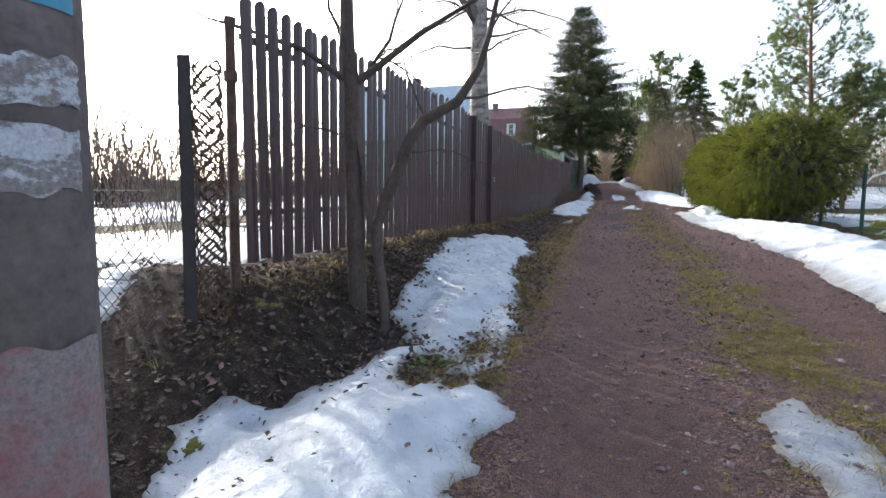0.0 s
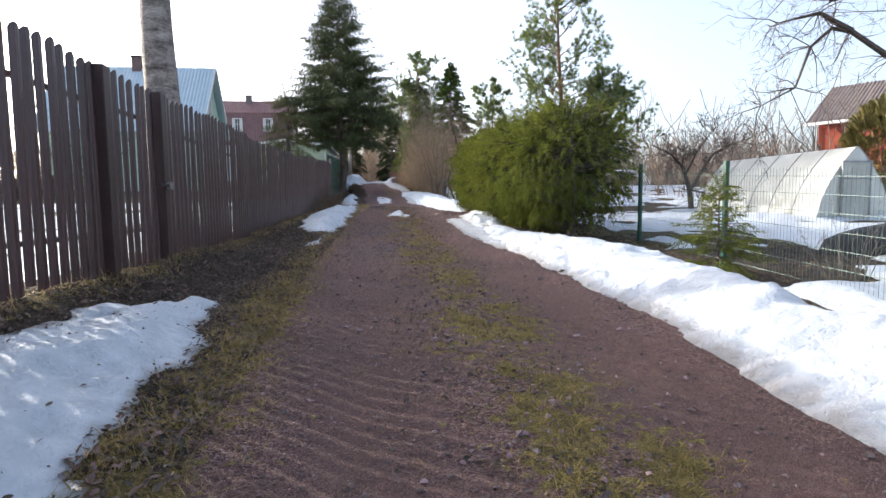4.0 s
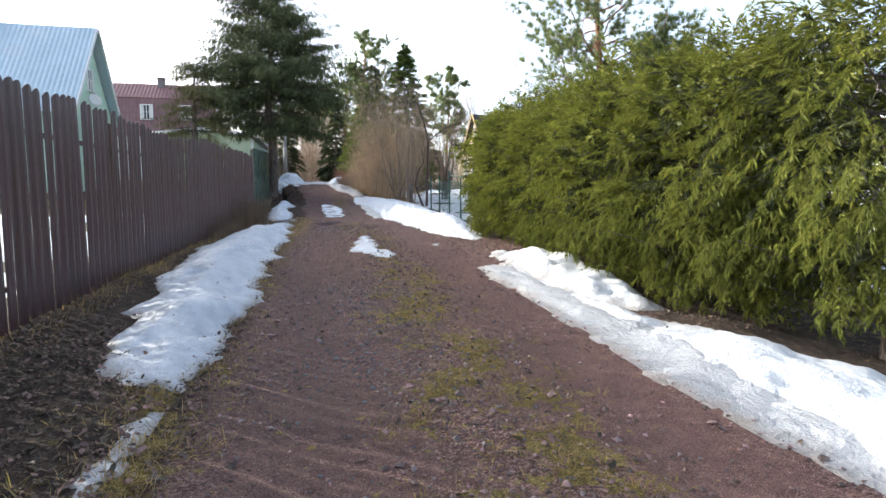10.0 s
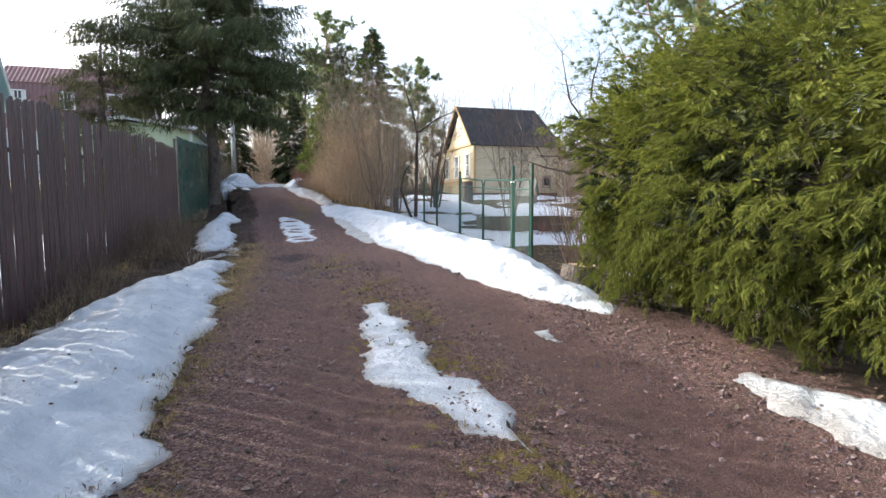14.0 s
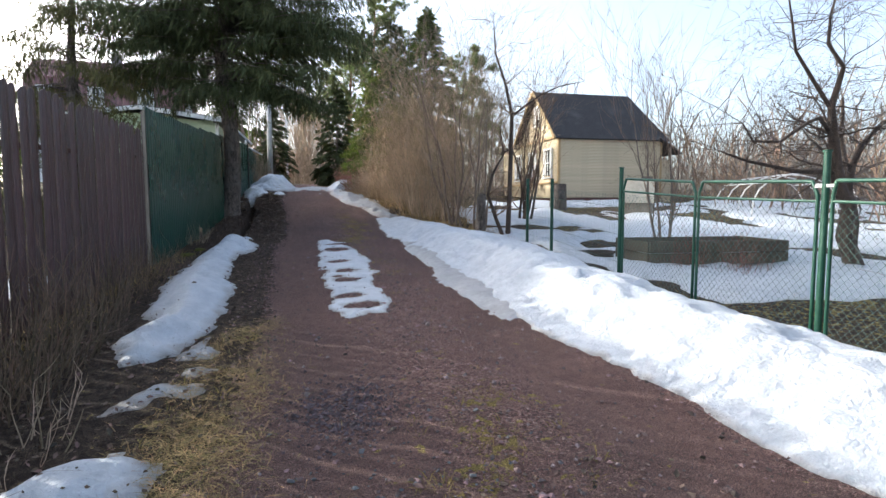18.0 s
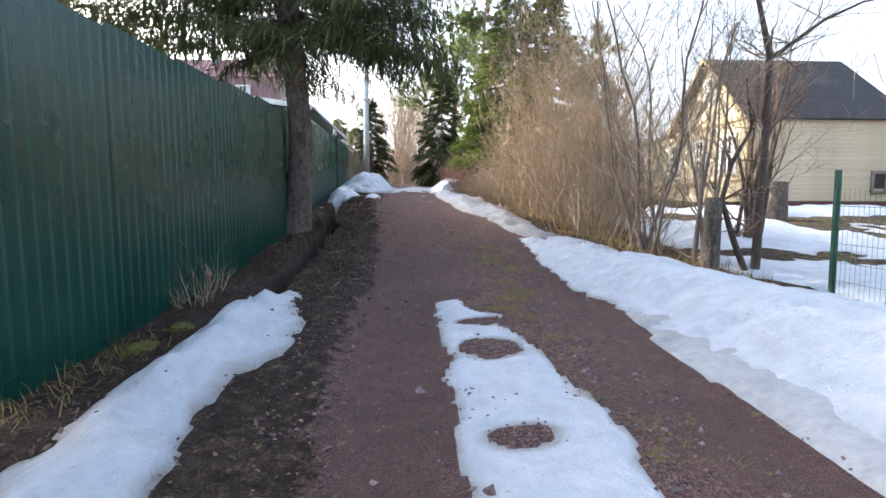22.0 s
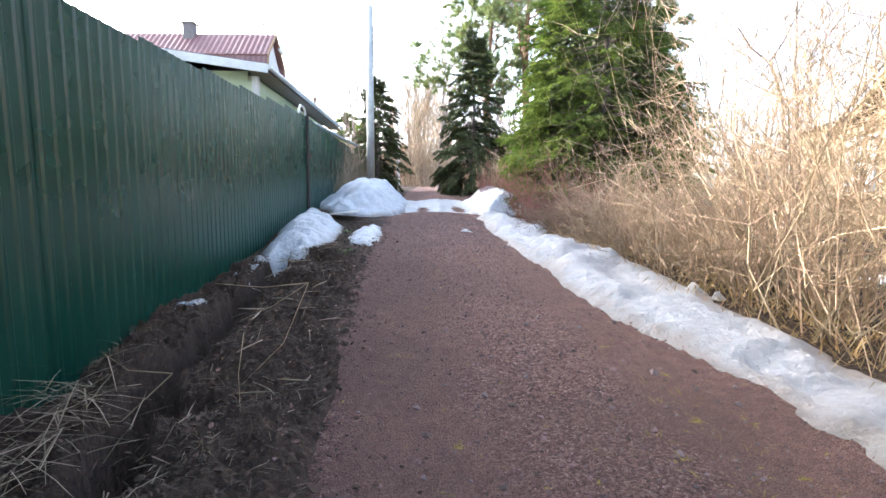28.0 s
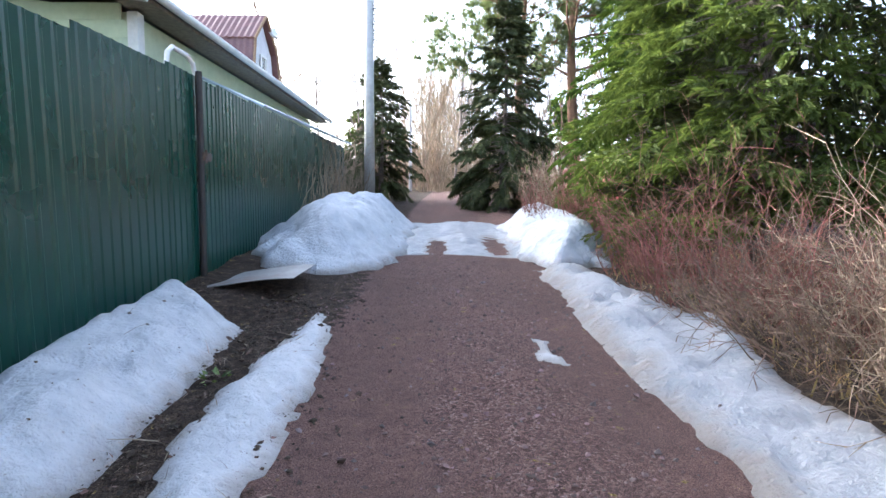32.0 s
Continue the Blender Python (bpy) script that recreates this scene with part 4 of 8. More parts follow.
TOP_Y, TOP_Z = [3.0, 5.5, 7.6, 8.8, 10.2, 13.2, 15.6, 17.5, 20, 22.7, 25, 27.5, 29.6], [2.38, 2.46, 2.52, 2.50, 2.50, 2.52, 2.53, 2.56, 2.64, 2.82, 2.93, 3.01, 3.08]
LOW_Y, LOW_Z = [3.0, 7.4, 8.7, 9.9, 10.1, 13, 15.4, 19.8, 22.4, 27.3, 29.4], [0.67, 0.73, 0.71, 0.71, 0.62, 0.60, 0.72, 0.78, 0.92, 1.12, 1.25]
brown_fence = thing("picket_fence", (0, 0, 0), "dark brown steel picket fence with rounded tops along the lane", "fence")
shapes = {}
gate_posts = (8.73, 9.92)
count = int((29.6 - 3.04) / 0.137)
for k in range(count + 1):
    y = 3.04 + 0.137 * k
    low = float(np.interp(y, LOW_Y, LOW_Z)) + 0.01 * math.sin(k * 1.7)
    high = float(np.interp(y, TOP_Y, TOP_Z)) + 0.015 * math.sin(k * 0.9) + (0.03 * math.sin((y - 11) / 2.5 * math.pi) if y > 11 else 0)
    size = round((high - low) / 0.05) * 0.05
    wide = 0.119 if 13.2 < y < 23.5 else 0.112
    if (size, wide) not in shapes:
        shapes[size, wide] = picket_mesh(size, wide)
    shared("picket", shapes[size, wide], brown_fence, pose(float(fence_x(y)), y, high - size, random.gauss(0, 0.3), random.gauss(0, 0.3), random.gauss(0, 2.0)))
for up in (0.34, 1.46):
    for a, b in ((3.0, 5.8), (5.8, 8.66), (8.8, 9.86), (9.98, 12.7), (12.7, 15.2), (15.2, 17.7), (17.7, 20.2), (20.2, 22.7), (22.7, 25.2), (25.2, 27.7), (27.7, 29.65)):
        za, zb = float(np.interp(a, LOW_Y, LOW_Z)) + up, float(np.interp(b, LOW_Y, LOW_Z)) + up
        bm = box(-0.02, 0.02, 0, 1, -0.02, 0.02, 0.004)
        ob = part("rail", bm, M["rail"], brown_fence)
        dy, dz = b - a, zb - za
        ob.matrix_basis = pose(float(fence_x(a)) - 0.03, a, za, math.degrees(math.atan2(dz, dy))) @ Matrix.Diagonal((1, math.hypot(dy, dz), 1, 1))
for y in (5.8, 12.7, 15.2, 17.7, 20.2, 22.7, 25.2, 27.7, 29.68):
    z0 = float(ground_z(-2.35, y)) - 0.25
    part("post", box(-2.37, -2.31, y - 0.03, y + 0.03, z0, float(np.interp(y, TOP_Y, TOP_Z)) - 0.08, 0.006), M["rail"], brown_fence)
for y in gate_posts:
    part("gate_post", box(-2.27, -2.17, y - 0.05, y + 0.05, float(ground_z(-2.2, y)) - 0.2, float(np.interp(y, TOP_Y, TOP_Z)) - 0.02, 0.008), M["rail"], brown_fence, "thick square gate post")
lock = part("lock", box(-2.17, -2.12, 9.89, 9.97, 1.46, 1.54, 0.01), M["steel"], brown_fence, "small grey padlock case")
part("latch", box(-2.165, -2.135, 9.66, 9.9, 1.49, 1.515, 0.005), M["dark_post"], lock)

# open corner at the lane's start: brown pipe post, dark angle post and a rolled wire mesh
corner = thing("pipe_post", (-2.27, 2.86, 0.2), "rusty brown pipe post at the fence's end", "post")
part("pipe", rod((0, 0, 0), (0, 0, 1.98), 0.032, 0.03, 12), M["rust"], corner)
part("cap", rod((0, 0, 1.96), (0.005, 0, 2.0), 0.036, 0.034, 12), M["rust"], corner)
part("clamp", rod((0, 0, 1.62), (0, 0, 1.68), 0.042, 0.042, 12), M["rust"], corner)
angle = thing("angle_post", (-2.36, 2.52, -0.05), "dark steel angle post holding wire mesh", "post", rz=20)
part("flange", box(0, 0.075, 0, 0.008, 0, 1.95, 0.002), M["dark_post"], angle)
part("flange", box(0, 0.008, 0, 0.075, 0, 1.93, 0.002), M["dark_post"], angle)


def chain_link(width, height, cell, r):
    """Diamond mesh in the plane y = 0, as arrays: zigzag wires bent over one another."""
    half, paths = cell / 2, []
    for i in range(int(width / half)):
        pts = [(i * half + half * ((k + i) % 2), 0.003 * (1 if (k + i) % 2 else -1), k * half) for k in range(int(height / half) + 1)]
        paths.append((pts, [r] * len(pts)))
    return tubes(paths, 3)


v, f = chain_link(0.5, 1.75, 0.075, 0.004)
ang = v[:, 0] / 0.075
roll = np.stack([0.075 * np.cos(ang) * (1 + 0.1 * ang / 6), 0.075 * np.sin(ang) * (1 + 0.1 * ang / 6), v[:, 2]], -1) + 0.006 * rng.normal(size=v.shape)
rolled = thing("mesh_roll", (-2.24, 2.62, 0.15), "rolled rusty chain-link netting by the post", "netting")
array_part("netting", roll, f, M["rust"], rolled)
v, f = chain_link(3.4, 1.15, 0.09, 0.0036)
low_net = thing("mesh_fence", (-2.45, 2.45, 0.02), "low grey chain-link fence with thin wires", "fence", rz=182)
array_part("netting", v, f, M["dark_post"], low_net)
for z in (0.02, 0.6, 1.12):
    part("line_wire", rod((0, 0, z), (3.4, 0, z + 0.03), 0.003, sides=5), M["wire"], low_net)
for x in (1.1, 2.9):
    part("post", rod((x, 0.03, -0.2), (x, 0.03, 1.2), 0.02, sides=8), M["dark_post"], low_net)


def corrugated(width, height, pitch=0.115, depth=0.008, gap=0.0):
    """A trapezoid-ribbed sheet, standing in the plane x = 0, ribs upright, from y = 0 to width."""
    prof, y = [], 0.0
    while y < width - 1e-6:
        for dy, d in ((0, 0), (0.30, 0), (0.42, 1), (0.62, 1), (0.74, 0)):
            if y + dy * pitch < width:
                prof.append((y + dy * pitch, d * depth))
        y += pitch
    prof.append((width, 0))
    rows = [0, 0.25, 0.5, 0.75, 1.0]
    verts = [(d, yy, r * height) for r in rows for yy, d in prof] + [(d - 0.004, yy, r * height) for r in rows for yy, d in prof]
    n, faces = len(prof), []
    for off in (0, n * len(rows)):
        for r in range(len(rows) - 1):
            for i in range(n - 1):
                a = off + r * n + i
                quad = (a, a + 1, a + n + 1, a + n)
                faces.append(quad if off == 0 else quad[::-1])
    top = (len(rows) - 1) * n
    for i in range(n - 1):
        faces.append((top + i, top + i + 1, top + i + 1 + n * len(rows), top + i + n * len(rows)))
    return mesh_data("sheet", verts, faces, M["green_sheet"])


green_fence = thing("sheet_fence", (0, 0, 0), "tall dark green ribbed steel sheet fence", "fence")
GTOP_Y, GTOP_Z = [29.8, 32.1, 35.4, 38, 41, 44.2, 48, 57], [3.36, 3.48, 3.70, 3.96, 4.16, 4.42, 4.62, 5.04]
GLOW_Y, GLOW_Z = [29.8, 33.1, 35, 38, 40.5, 42.3, 44.2, 46, 50, 57], [1.20, 1.39, 1.66, 1.98, 2.19, 2.42, 2.64, 2.75, 2.85, 3.2]
sheet_shape = corrugated(1.15, 2.0)
y = 29.82
while y < 56.4:
    y2 = y + 1.15
    xa, xb = float(fence_x(y)), float(fence_x(y2))
    low, high = float(np.interp(y + 0.6, GLOW_Y, GLOW_Z)) - 0.06, float(np.interp(y + 0.6, GTOP_Y, GTOP_Z))
    turn = math.degrees(math.atan2(-(xb - xa), y2 - y))
    lean = (float(np.interp(y2, GTOP_Y, GTOP_Z)) - float(np.interp(y, GTOP_Y, GTOP_Z))) / 1.15
    m = pose(xa + 0.003 * (len(green_fence.children) % 2), y, low - 0.575 * lean, 0, 0.2 * random.random(), turn + random.gauss(0, 0.08)) @ Matrix.Diagonal((1, 1.03, (high - low) / 2.0, 1))
    m = m @ Matrix(((1, 0, 0, 0), (0, 1, 0, 0), (0, lean * 2.0 / (high - low), 1, 0), (0, 0, 0, 1)))
    shared("sheet", sheet_shape, green_fence, m)
    y = y2
for y in np.arange(29.9, 56, 2.3):
    y = float(y)
    part("post", box(float(fence_x(y)) - 0.09, float(fence_x(y)) - 0.03, y - 0.03, y + 0.03, float(ground_z(fence_x(y), y)) - 0.2, float(np.interp(y, GTOP_Y, GTOP_Z)) - 0.05, 0.006), M["rail"], green_fence)
# white-edged end post of the green fence, and the gate's worn post with its bent handrail
part("end_post", box(-2.28, -2.245, 29.69, 29.73, 1.0, 3.3, 0.006), M["wood_grey"], green_fence, "pale weathered end post")
GX, GY = -2.88, 45.3
part("gate_post", rod((GX + 0.05, GY, 2.6), (GX + 0.05, GY, 4.5), 0.03, 0.03, 12), M["dark_post"], green_fence, "galvanised gate post with peeling paint")
handle = part("gate_latch", box(GX + 0.05, GX + 0.09, GY - 0.02, GY + 0.14, 3.72, 3.8, 0.01), M["rust"], green_fence)
part("ring", rod((GX + 0.09, GY + 0.02, 3.7), (GX + 0.09, GY + 0.02, 3.82), 0.012, sides=8), M["rust"], handle)
bend = [(GX + 0.02, 44.8, 4.44), (GX + 0.02, 44.82, 4.54), (GX + 0.02, 44.9, 4.60), (GX + 0.02, 45.15, 4.60), (GX + 0.02, 45.26, 4.56), (GX + 0.02, 45.3, 4.47)]
v, f = tubes([(bend, [0.02] * len(bend))], 10)
array_part("bent_pipe", v, f, M["white_paint"], green_fence, "bent pale pipe over the gate", True)
plate = thing("steel_plate", (-2.4, 45.25, float(ground_z(-2.3, 45.2)) + 0.08), "warped steel sheet bridging the ditch at the gate", "metal sheet")
bm = bmesh.new()
bmesh.ops.create_grid(bm, x_segments=14, y_segments=6, size=0.5, matrix=Matrix.Diagonal((1.0, 0.8, 1, 1)))
for vert in bm.verts:
    vert.co.z = 0.05 * math.sin(vert.co.x * 3.2) + 0.03 * vert.co.y - 0.02
bmesh.ops.solidify(bm, geom=bm.faces[:], thickness=0.006)
part("sheet", bm, M["steel"], plate)


# garden fence of green welded mesh on the right
def mesh_panel(parent, a, b, height, cell_x=0.055, cell_z=0.2, r=0.0022, material="green_wire"):
    """One panel of welded wire between two feet a and b."""
    a, b = np.array(a), np.array(b)
    length = np.linalg.norm((b - a)[:2])
    paths = []
    for s in np.arange(0, 1 + 1e-6, cell_x / length):
        p = a + (b - a) * s
        paths.append(([p, p + (0, 0, height * 0.5), p + (0, 0, height)], [r] * 3))
    for z in np.arange(0.02, height + 0.01, cell_z):
        paths.append(([a + (0, 0, z), (a + b) / 2 + (0, 0, z), b + (0, 0, z)], [r * 1.4] * 3))
    v, f = tubes(paths, 3)
    return array_part("netting", v, f, M[material], parent)


garden_fence = thing("wire_fence", (0, 0, 0), "green welded wire fence on slim green posts", "fence")
feet = [(5.0, 5.7), (5.0, 8.4), (5.0, 11.05), (5.05, 13.75), (5.15, 16.5), (5.2, 19.2), (4.9, 21.9), (4.55, 23.9)]
for x, y in feet:
    g = float(ground_z(x, y))
    post = part("post", box(x - 0.03, x + 0.03, y - 0.03, y + 0.03, g - 0.2, g + 1.46, 0.005), M["green_paint"], garden_fence)
    part("post_cap", box(x - 0.034, x + 0.034, y - 0.034, y + 0.034, g + 1.46, g + 1.48, 0.004), M["green_paint"], post)
for ya, yb in ((5.75, 7.0), (7.02, 8.36)):
    part("flat_sheet", box(5.03, 5.045, ya, yb, float(ground_z(5, ya)) - 0.02, float(ground_z(5, 8)) + 1.45, 0.002), M["panel"], garden_fence, "weathered grey flat sheet")
for (xa, ya), (xb, yb) in list(zip(feet, feet[1:]))[1:]:
    mesh_panel(garden_fence, (xa, ya, float(ground_z(xa, ya)) + 0.05), (xb, yb, float(ground_z(xb, yb)) + 0.05), 1.32)

# double gate and wicket
gate = thing("garden_gate", (0, 0, 0), "green tubular double gate with chain-link infill and wicket", "gate")


def leaf(ya, yb, xa, xb, r=0.016):
    ga, gb = float(ground_z(xa, ya)) + 0.12, float(ground_z(xb, yb)) + 0.12
    h = 1.36
    pts = [(xa, ya, ga), (xa, ya, ga + h - 0.12), (xa + (xb - xa) * 0.04, ya + (yb - ya) * 0.04, ga + h), (xb - (xb - xa) * 0.04, yb - (yb - ya) * 0.04, gb + h), (xb, yb, gb + h - 0.12), (xb, yb, gb), (xa, ya, ga)]
    fine = []
    for p, q in zip(pts, pts[1:]):
        fine += [tuple(np.array(p) + (np.array(q) - np.array(p)) * s) for s in (0.02, 0.35, 0.65, 0.98)]
    v, f = tubes([(fine, [r] * len(fine))], 8)
    frame_ob = array_part("gate_frame", v, f, M["green_paint"], gate, smooth=True)
    part("cross_rail", rod((xa, ya, ga + h - 0.17), (xb, yb, gb + h - 0.17), r * 0.8, sides=8), M["green_paint"], gate)
    length = math.hypot(xb - xa, yb - ya)
    v, f = chain_link(length - 0.04, h - 0.22, 0.075, 0.0022)
    direction = np.array([(xb - xa) / length, (yb - ya) / length])
    v[:, 0] = np.clip(v[:, 0], 0, length)
    out = np.stack([xa + v[:, 0] * direction[0] - v[:, 1] * direction[1], ya + v[:, 0] * direction[1] + v[:, 1] * direction[0], ga + 0.02 + v[:, 2] + (gb - ga) * v[:, 0] / length], -1)
    array_part("netting", out, f, M["green_wire"], gate)
    return frame_ob


for (x, y), extra in (((4.05, 29.0), 0), ((3.98, 25.75), 0.1), ((3.92, 24.85), 0.1)):
    g = float(ground_z(x, y))
    post = part("gate_post", rod((x, y, g - 0.25), (x, y, g + 1.62 + extra), 0.029, sides=12), M["green_paint"], gate)
    part("post_cap", rod((x, y, g + 1.62 + extra), (x, y, g + 1.635 + extra), 0.037, sides=12), M["green_paint"], post)
leaf(28.93, 27.40, 4.05, 4.02)
leaf(27.34, 25.82, 4.02, 3.98)
leaf(25.68, 24.93, 3.98, 3.92)
part("latch", box(3.96, 3.99, 25.66, 25.84, 2.25, 2.28, 0.006), M["steel"], gate)
back_fence = thing("wire_fence", (0, 0, 0), "low green wire fence on thin posts", "fence")
feet = [(4.1, 29.1), (4.35, 32.0), (4.2, 32.9)]
for x, y in feet[1:]:
    g = float(ground_z(x, y))
    part("post", box(x - 0.025, x + 0.025, y - 0.025, y + 0.025, g - 0.2, g + 1.45, 0.005), M["green_paint"], back_fence)
for (xa, ya), (xb, yb) in zip(feet, feet[1:]):
    mesh_panel(back_fence, (xa, ya, float(ground_z(xa, ya)) + 0.05), (xb, yb, float(ground_z(xb, yb)) + 0.05), 1.2)

# ---- poles ----
near_pole = thing("utility_pole", (-1.29, 0.88, -0.15), "grey concrete utility pole with torn posters and red paint", "pole")
shaft = part("shaft", rod((0, 0, -0.3), (0, 0, 7.5), 0.166, 0.10, 40), M["concrete"], near_pole, smooth=True)


def wrap(name, a0, a1, z0, z1, material, label, out=0.004, seed=0, rag=0.03):
    """A sheet pasted round the pole, with an uneven outline."""
    nu, nz = 18, 14
    verts = []
    for i in range(nz + 1):
        for j in range(nu + 1):
            u, w = j / nu, i / nz
            z = z0 + (z1 - z0) * w + rag * (noise.noise((u * 4, w * 4, seed)) if i in (0, nz) else 0)
            a = a0 + (a1 - a0) * u + 0.3 * rag / 0.16 * (noise.noise((u * 3, w * 6, seed + 5)) if j in (0, nu) else 0)
            r = 0.166 + (0.10 - 0.166) * (z + 0.3) / 7.8 + out
            verts.append((r * math.cos(a), r * math.sin(a), z))
    return array_part(name, verts, grid_faces(nu + 1, nz + 1), material, near_pole, label, True)


wrap("red_band", radians(-75), radians(30), 0.2, 0.93, M["red_paint"], "faded red paint", 0.003, 1, 0.02)
wrap("torn_poster", radians(-80), radians(18), 1.26, 1.40, M["paper"], "torn pale poster remains", 0.004, 2, 0.03)
wrap("torn_poster", radians(-75), radians(20), 1.44, 1.54, M["paper"], "torn pale poster remains", 0.004, 3, 0.05)
wrap("notice", radians(-85), radians(18), 1.645, 1.9, M["blue_sign"], "blue notice with pale lettering bars", 0.005, 4, 0.0)

far_pole = thing("utility_pole", (-2.93, 57.2, 3.2), "slender pale concrete utility pole with black cable coil", "pole")
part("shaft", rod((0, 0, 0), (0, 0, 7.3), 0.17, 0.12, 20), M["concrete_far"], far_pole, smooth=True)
coil = [(0.16 + 0.06 * math.sin(k * 2.4), 0.1 * math.cos(k * 2.4), 6.6 - 0.035 * k) for k in range(48)]
v, f = tubes([(coil, [0.02] * len(coil))], 5)
array_part("cable_coil", v, f, M["black_rubber"], far_pole, "hanging bundle of black cable")
part("insulator", rod((0.1, 0, 6.9), (0.1, 0, 7.05), 0.04, sides=10), M["black_rubber"], far_pole)
for k, (x, y, h) in enumerate(((-3.3, 84.0, 7.0), (-3.4, 112.0, 7.0))):
    p = thing("utility_pole", (x, y, float(ground_z(x, y))), "distant thin grey utility pole", "pole")
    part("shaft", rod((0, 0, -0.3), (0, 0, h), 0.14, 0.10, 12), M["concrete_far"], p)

# ---- trees and bushes ----
def blade(length, width, lift=0.0):
    """A pointed two-faced twig of needles along +x: two crossing diamonds."""
    v = [(0, 0, 0), (0.45 * length, width / 2, lift), (length, 0, 0), (0.45 * length, -width / 2, lift), (0.45 * length, 0, width / 2), (0.45 * length, 0, -width / 2)]
    f = [(0, 1, 2), (0, 2, 3), (0, 4, 2), (0, 2, 5)]
    return np.array(v, float), np.array(f)


def spray_shape(fingers=5, length=0.34, finger=0.16, width=0.034, droop=0.25):
    """A flat spruce spray along +x: a leading shoot and side shoots that hang a little."""
    dirs, places, sizes = [(1, 0, -droop * 0.4)], [(length * 0.55, 0, -0.02)], [finger * 1.1]
    for k in range(fingers):
        s = (k + 0.3) / fingers
        for side in (-1, 1):
            a = 0.95 - 0.35 * s
            dirs.append((math.cos(a), side * math.sin(a), -droop * (0.5 + 0.5 * ((k * 7 + side) % 3) / 2)))
            places.append((length * s * 0.9, 0, -droop * 0.3 * length * s * s))
            sizes.append(finger * (1.15 - 0.45 * s))
    v, f = blade(1.0, width / finger)
    fr = frames_along(np.array(dirs), np.zeros(len(dirs)), np.array(sizes))
    return scatter(v, f, fr, np.array(places))


def needle_spray(pairs, length, shoot, needle, per, droop, seed):
    """A flat hanging spray: a leading shoot and side shoots, each bristling with needles round a thin core."""
    rg = np.random.default_rng(seed)
    v, f = [(0, 0, 0), (0.45, 0.11, 0), (1, 0, 0), (0.45, -0.11, 0), (0.45, 0, 0.11), (0.45, 0, -0.11)], [(0, 1, 2), (0, 2, 3), (0, 4, 2), (0, 2, 5)]
    v = [np.array(p, float) for p in v]
    for k in range(per):
        c, a = np.array((0.05 + 0.9 * k / per, 0, 0)), k * 2.2 + 0.5
        out = np.array((0.75, math.cos(a), 0.75 * math.sin(a) + 0.15)) * needle / shoot
        side = np.cross(out, (0.3, 0.2, 1.0))
        side = side / np.linalg.norm(side) * 0.10 * needle / shoot
        i = len(v)
        v += [c - side, c + side, c + out]
        f.append((i, i + 1, i + 2))
    dirs, places, sizes = [(1, 0, -droop * 0.3)], [(length * 0.62, 0, -0.01)], [shoot * 1.1]
    for k in range(pairs):
        u = (k + 0.3) / pairs
        for side in (-1, 1):
            a = 0.85 - 0.3 * u + 0.2 * rg.normal()
            dirs.append((math.cos(a), side * math.sin(a), -droop * rg.uniform(0.1, 1.5)))
            places.append((length * u * 0.95 + 0.02 * rg.normal(), 0, -droop * 0.3 * length * u * u))
            sizes.append(shoot * (1.2 - 0.5 * u) * rg.uniform(0.75, 1.25))
    return scatter(np.array(v), np.array(f), frames_along(np.array(dirs), rg.uniform(0, 1.5, len(dirs)), np.array(sizes)), np.array(places))


def hanging_spray(n=9, length=0.5, drop=0.3, width=0.016):
    """A limb's end with thin dark shoots that hang from it like a comb."""
    rg = np.random.default_rng(17)
    v, f = blade(1.0, width / drop)
    v, f = v[:4], f[:2]
    dirs, places, sizes = [(1, 0, -0.2)], [(length * 0.6, 0, -0.03)], [drop * 0.8]
    for k in range(n):
        u = (k + rg.uniform(0, 0.8)) / n
        dirs.append((0.35 + 0.3 * rg.normal(), 0.55 * rg.normal(), -1.0 + 0.35 * rg.normal()))
        places.append((length * u, 0.05 * rg.normal(), -0.06 * u * u))
        sizes.append(drop * rg.uniform(0.5, 1.25))
    return scatter(v, f, frames_along(np.array(dirs), rg.uniform(0, 3, len(dirs)), np.array(sizes)), np.array(places))


SPRAY = spray_shape()
FINGERS = needle_spray(6, 0.25, 0.066, 0.018, 4, 0.6, 5)
FINGERS_UP = needle_spray(6, 0.40, 0.13, 0.034, 5, 0.4, 6)
COMB = hanging_spray(14, 0.5, 0.24, 0.02)
SPRAY_WIDE = spray_shape(5, 0.42, 0.22, 0.06, 0.35)
SPRAY_FAR = spray_shape(2, 0.40, 0.30, 0.12, 0.35)


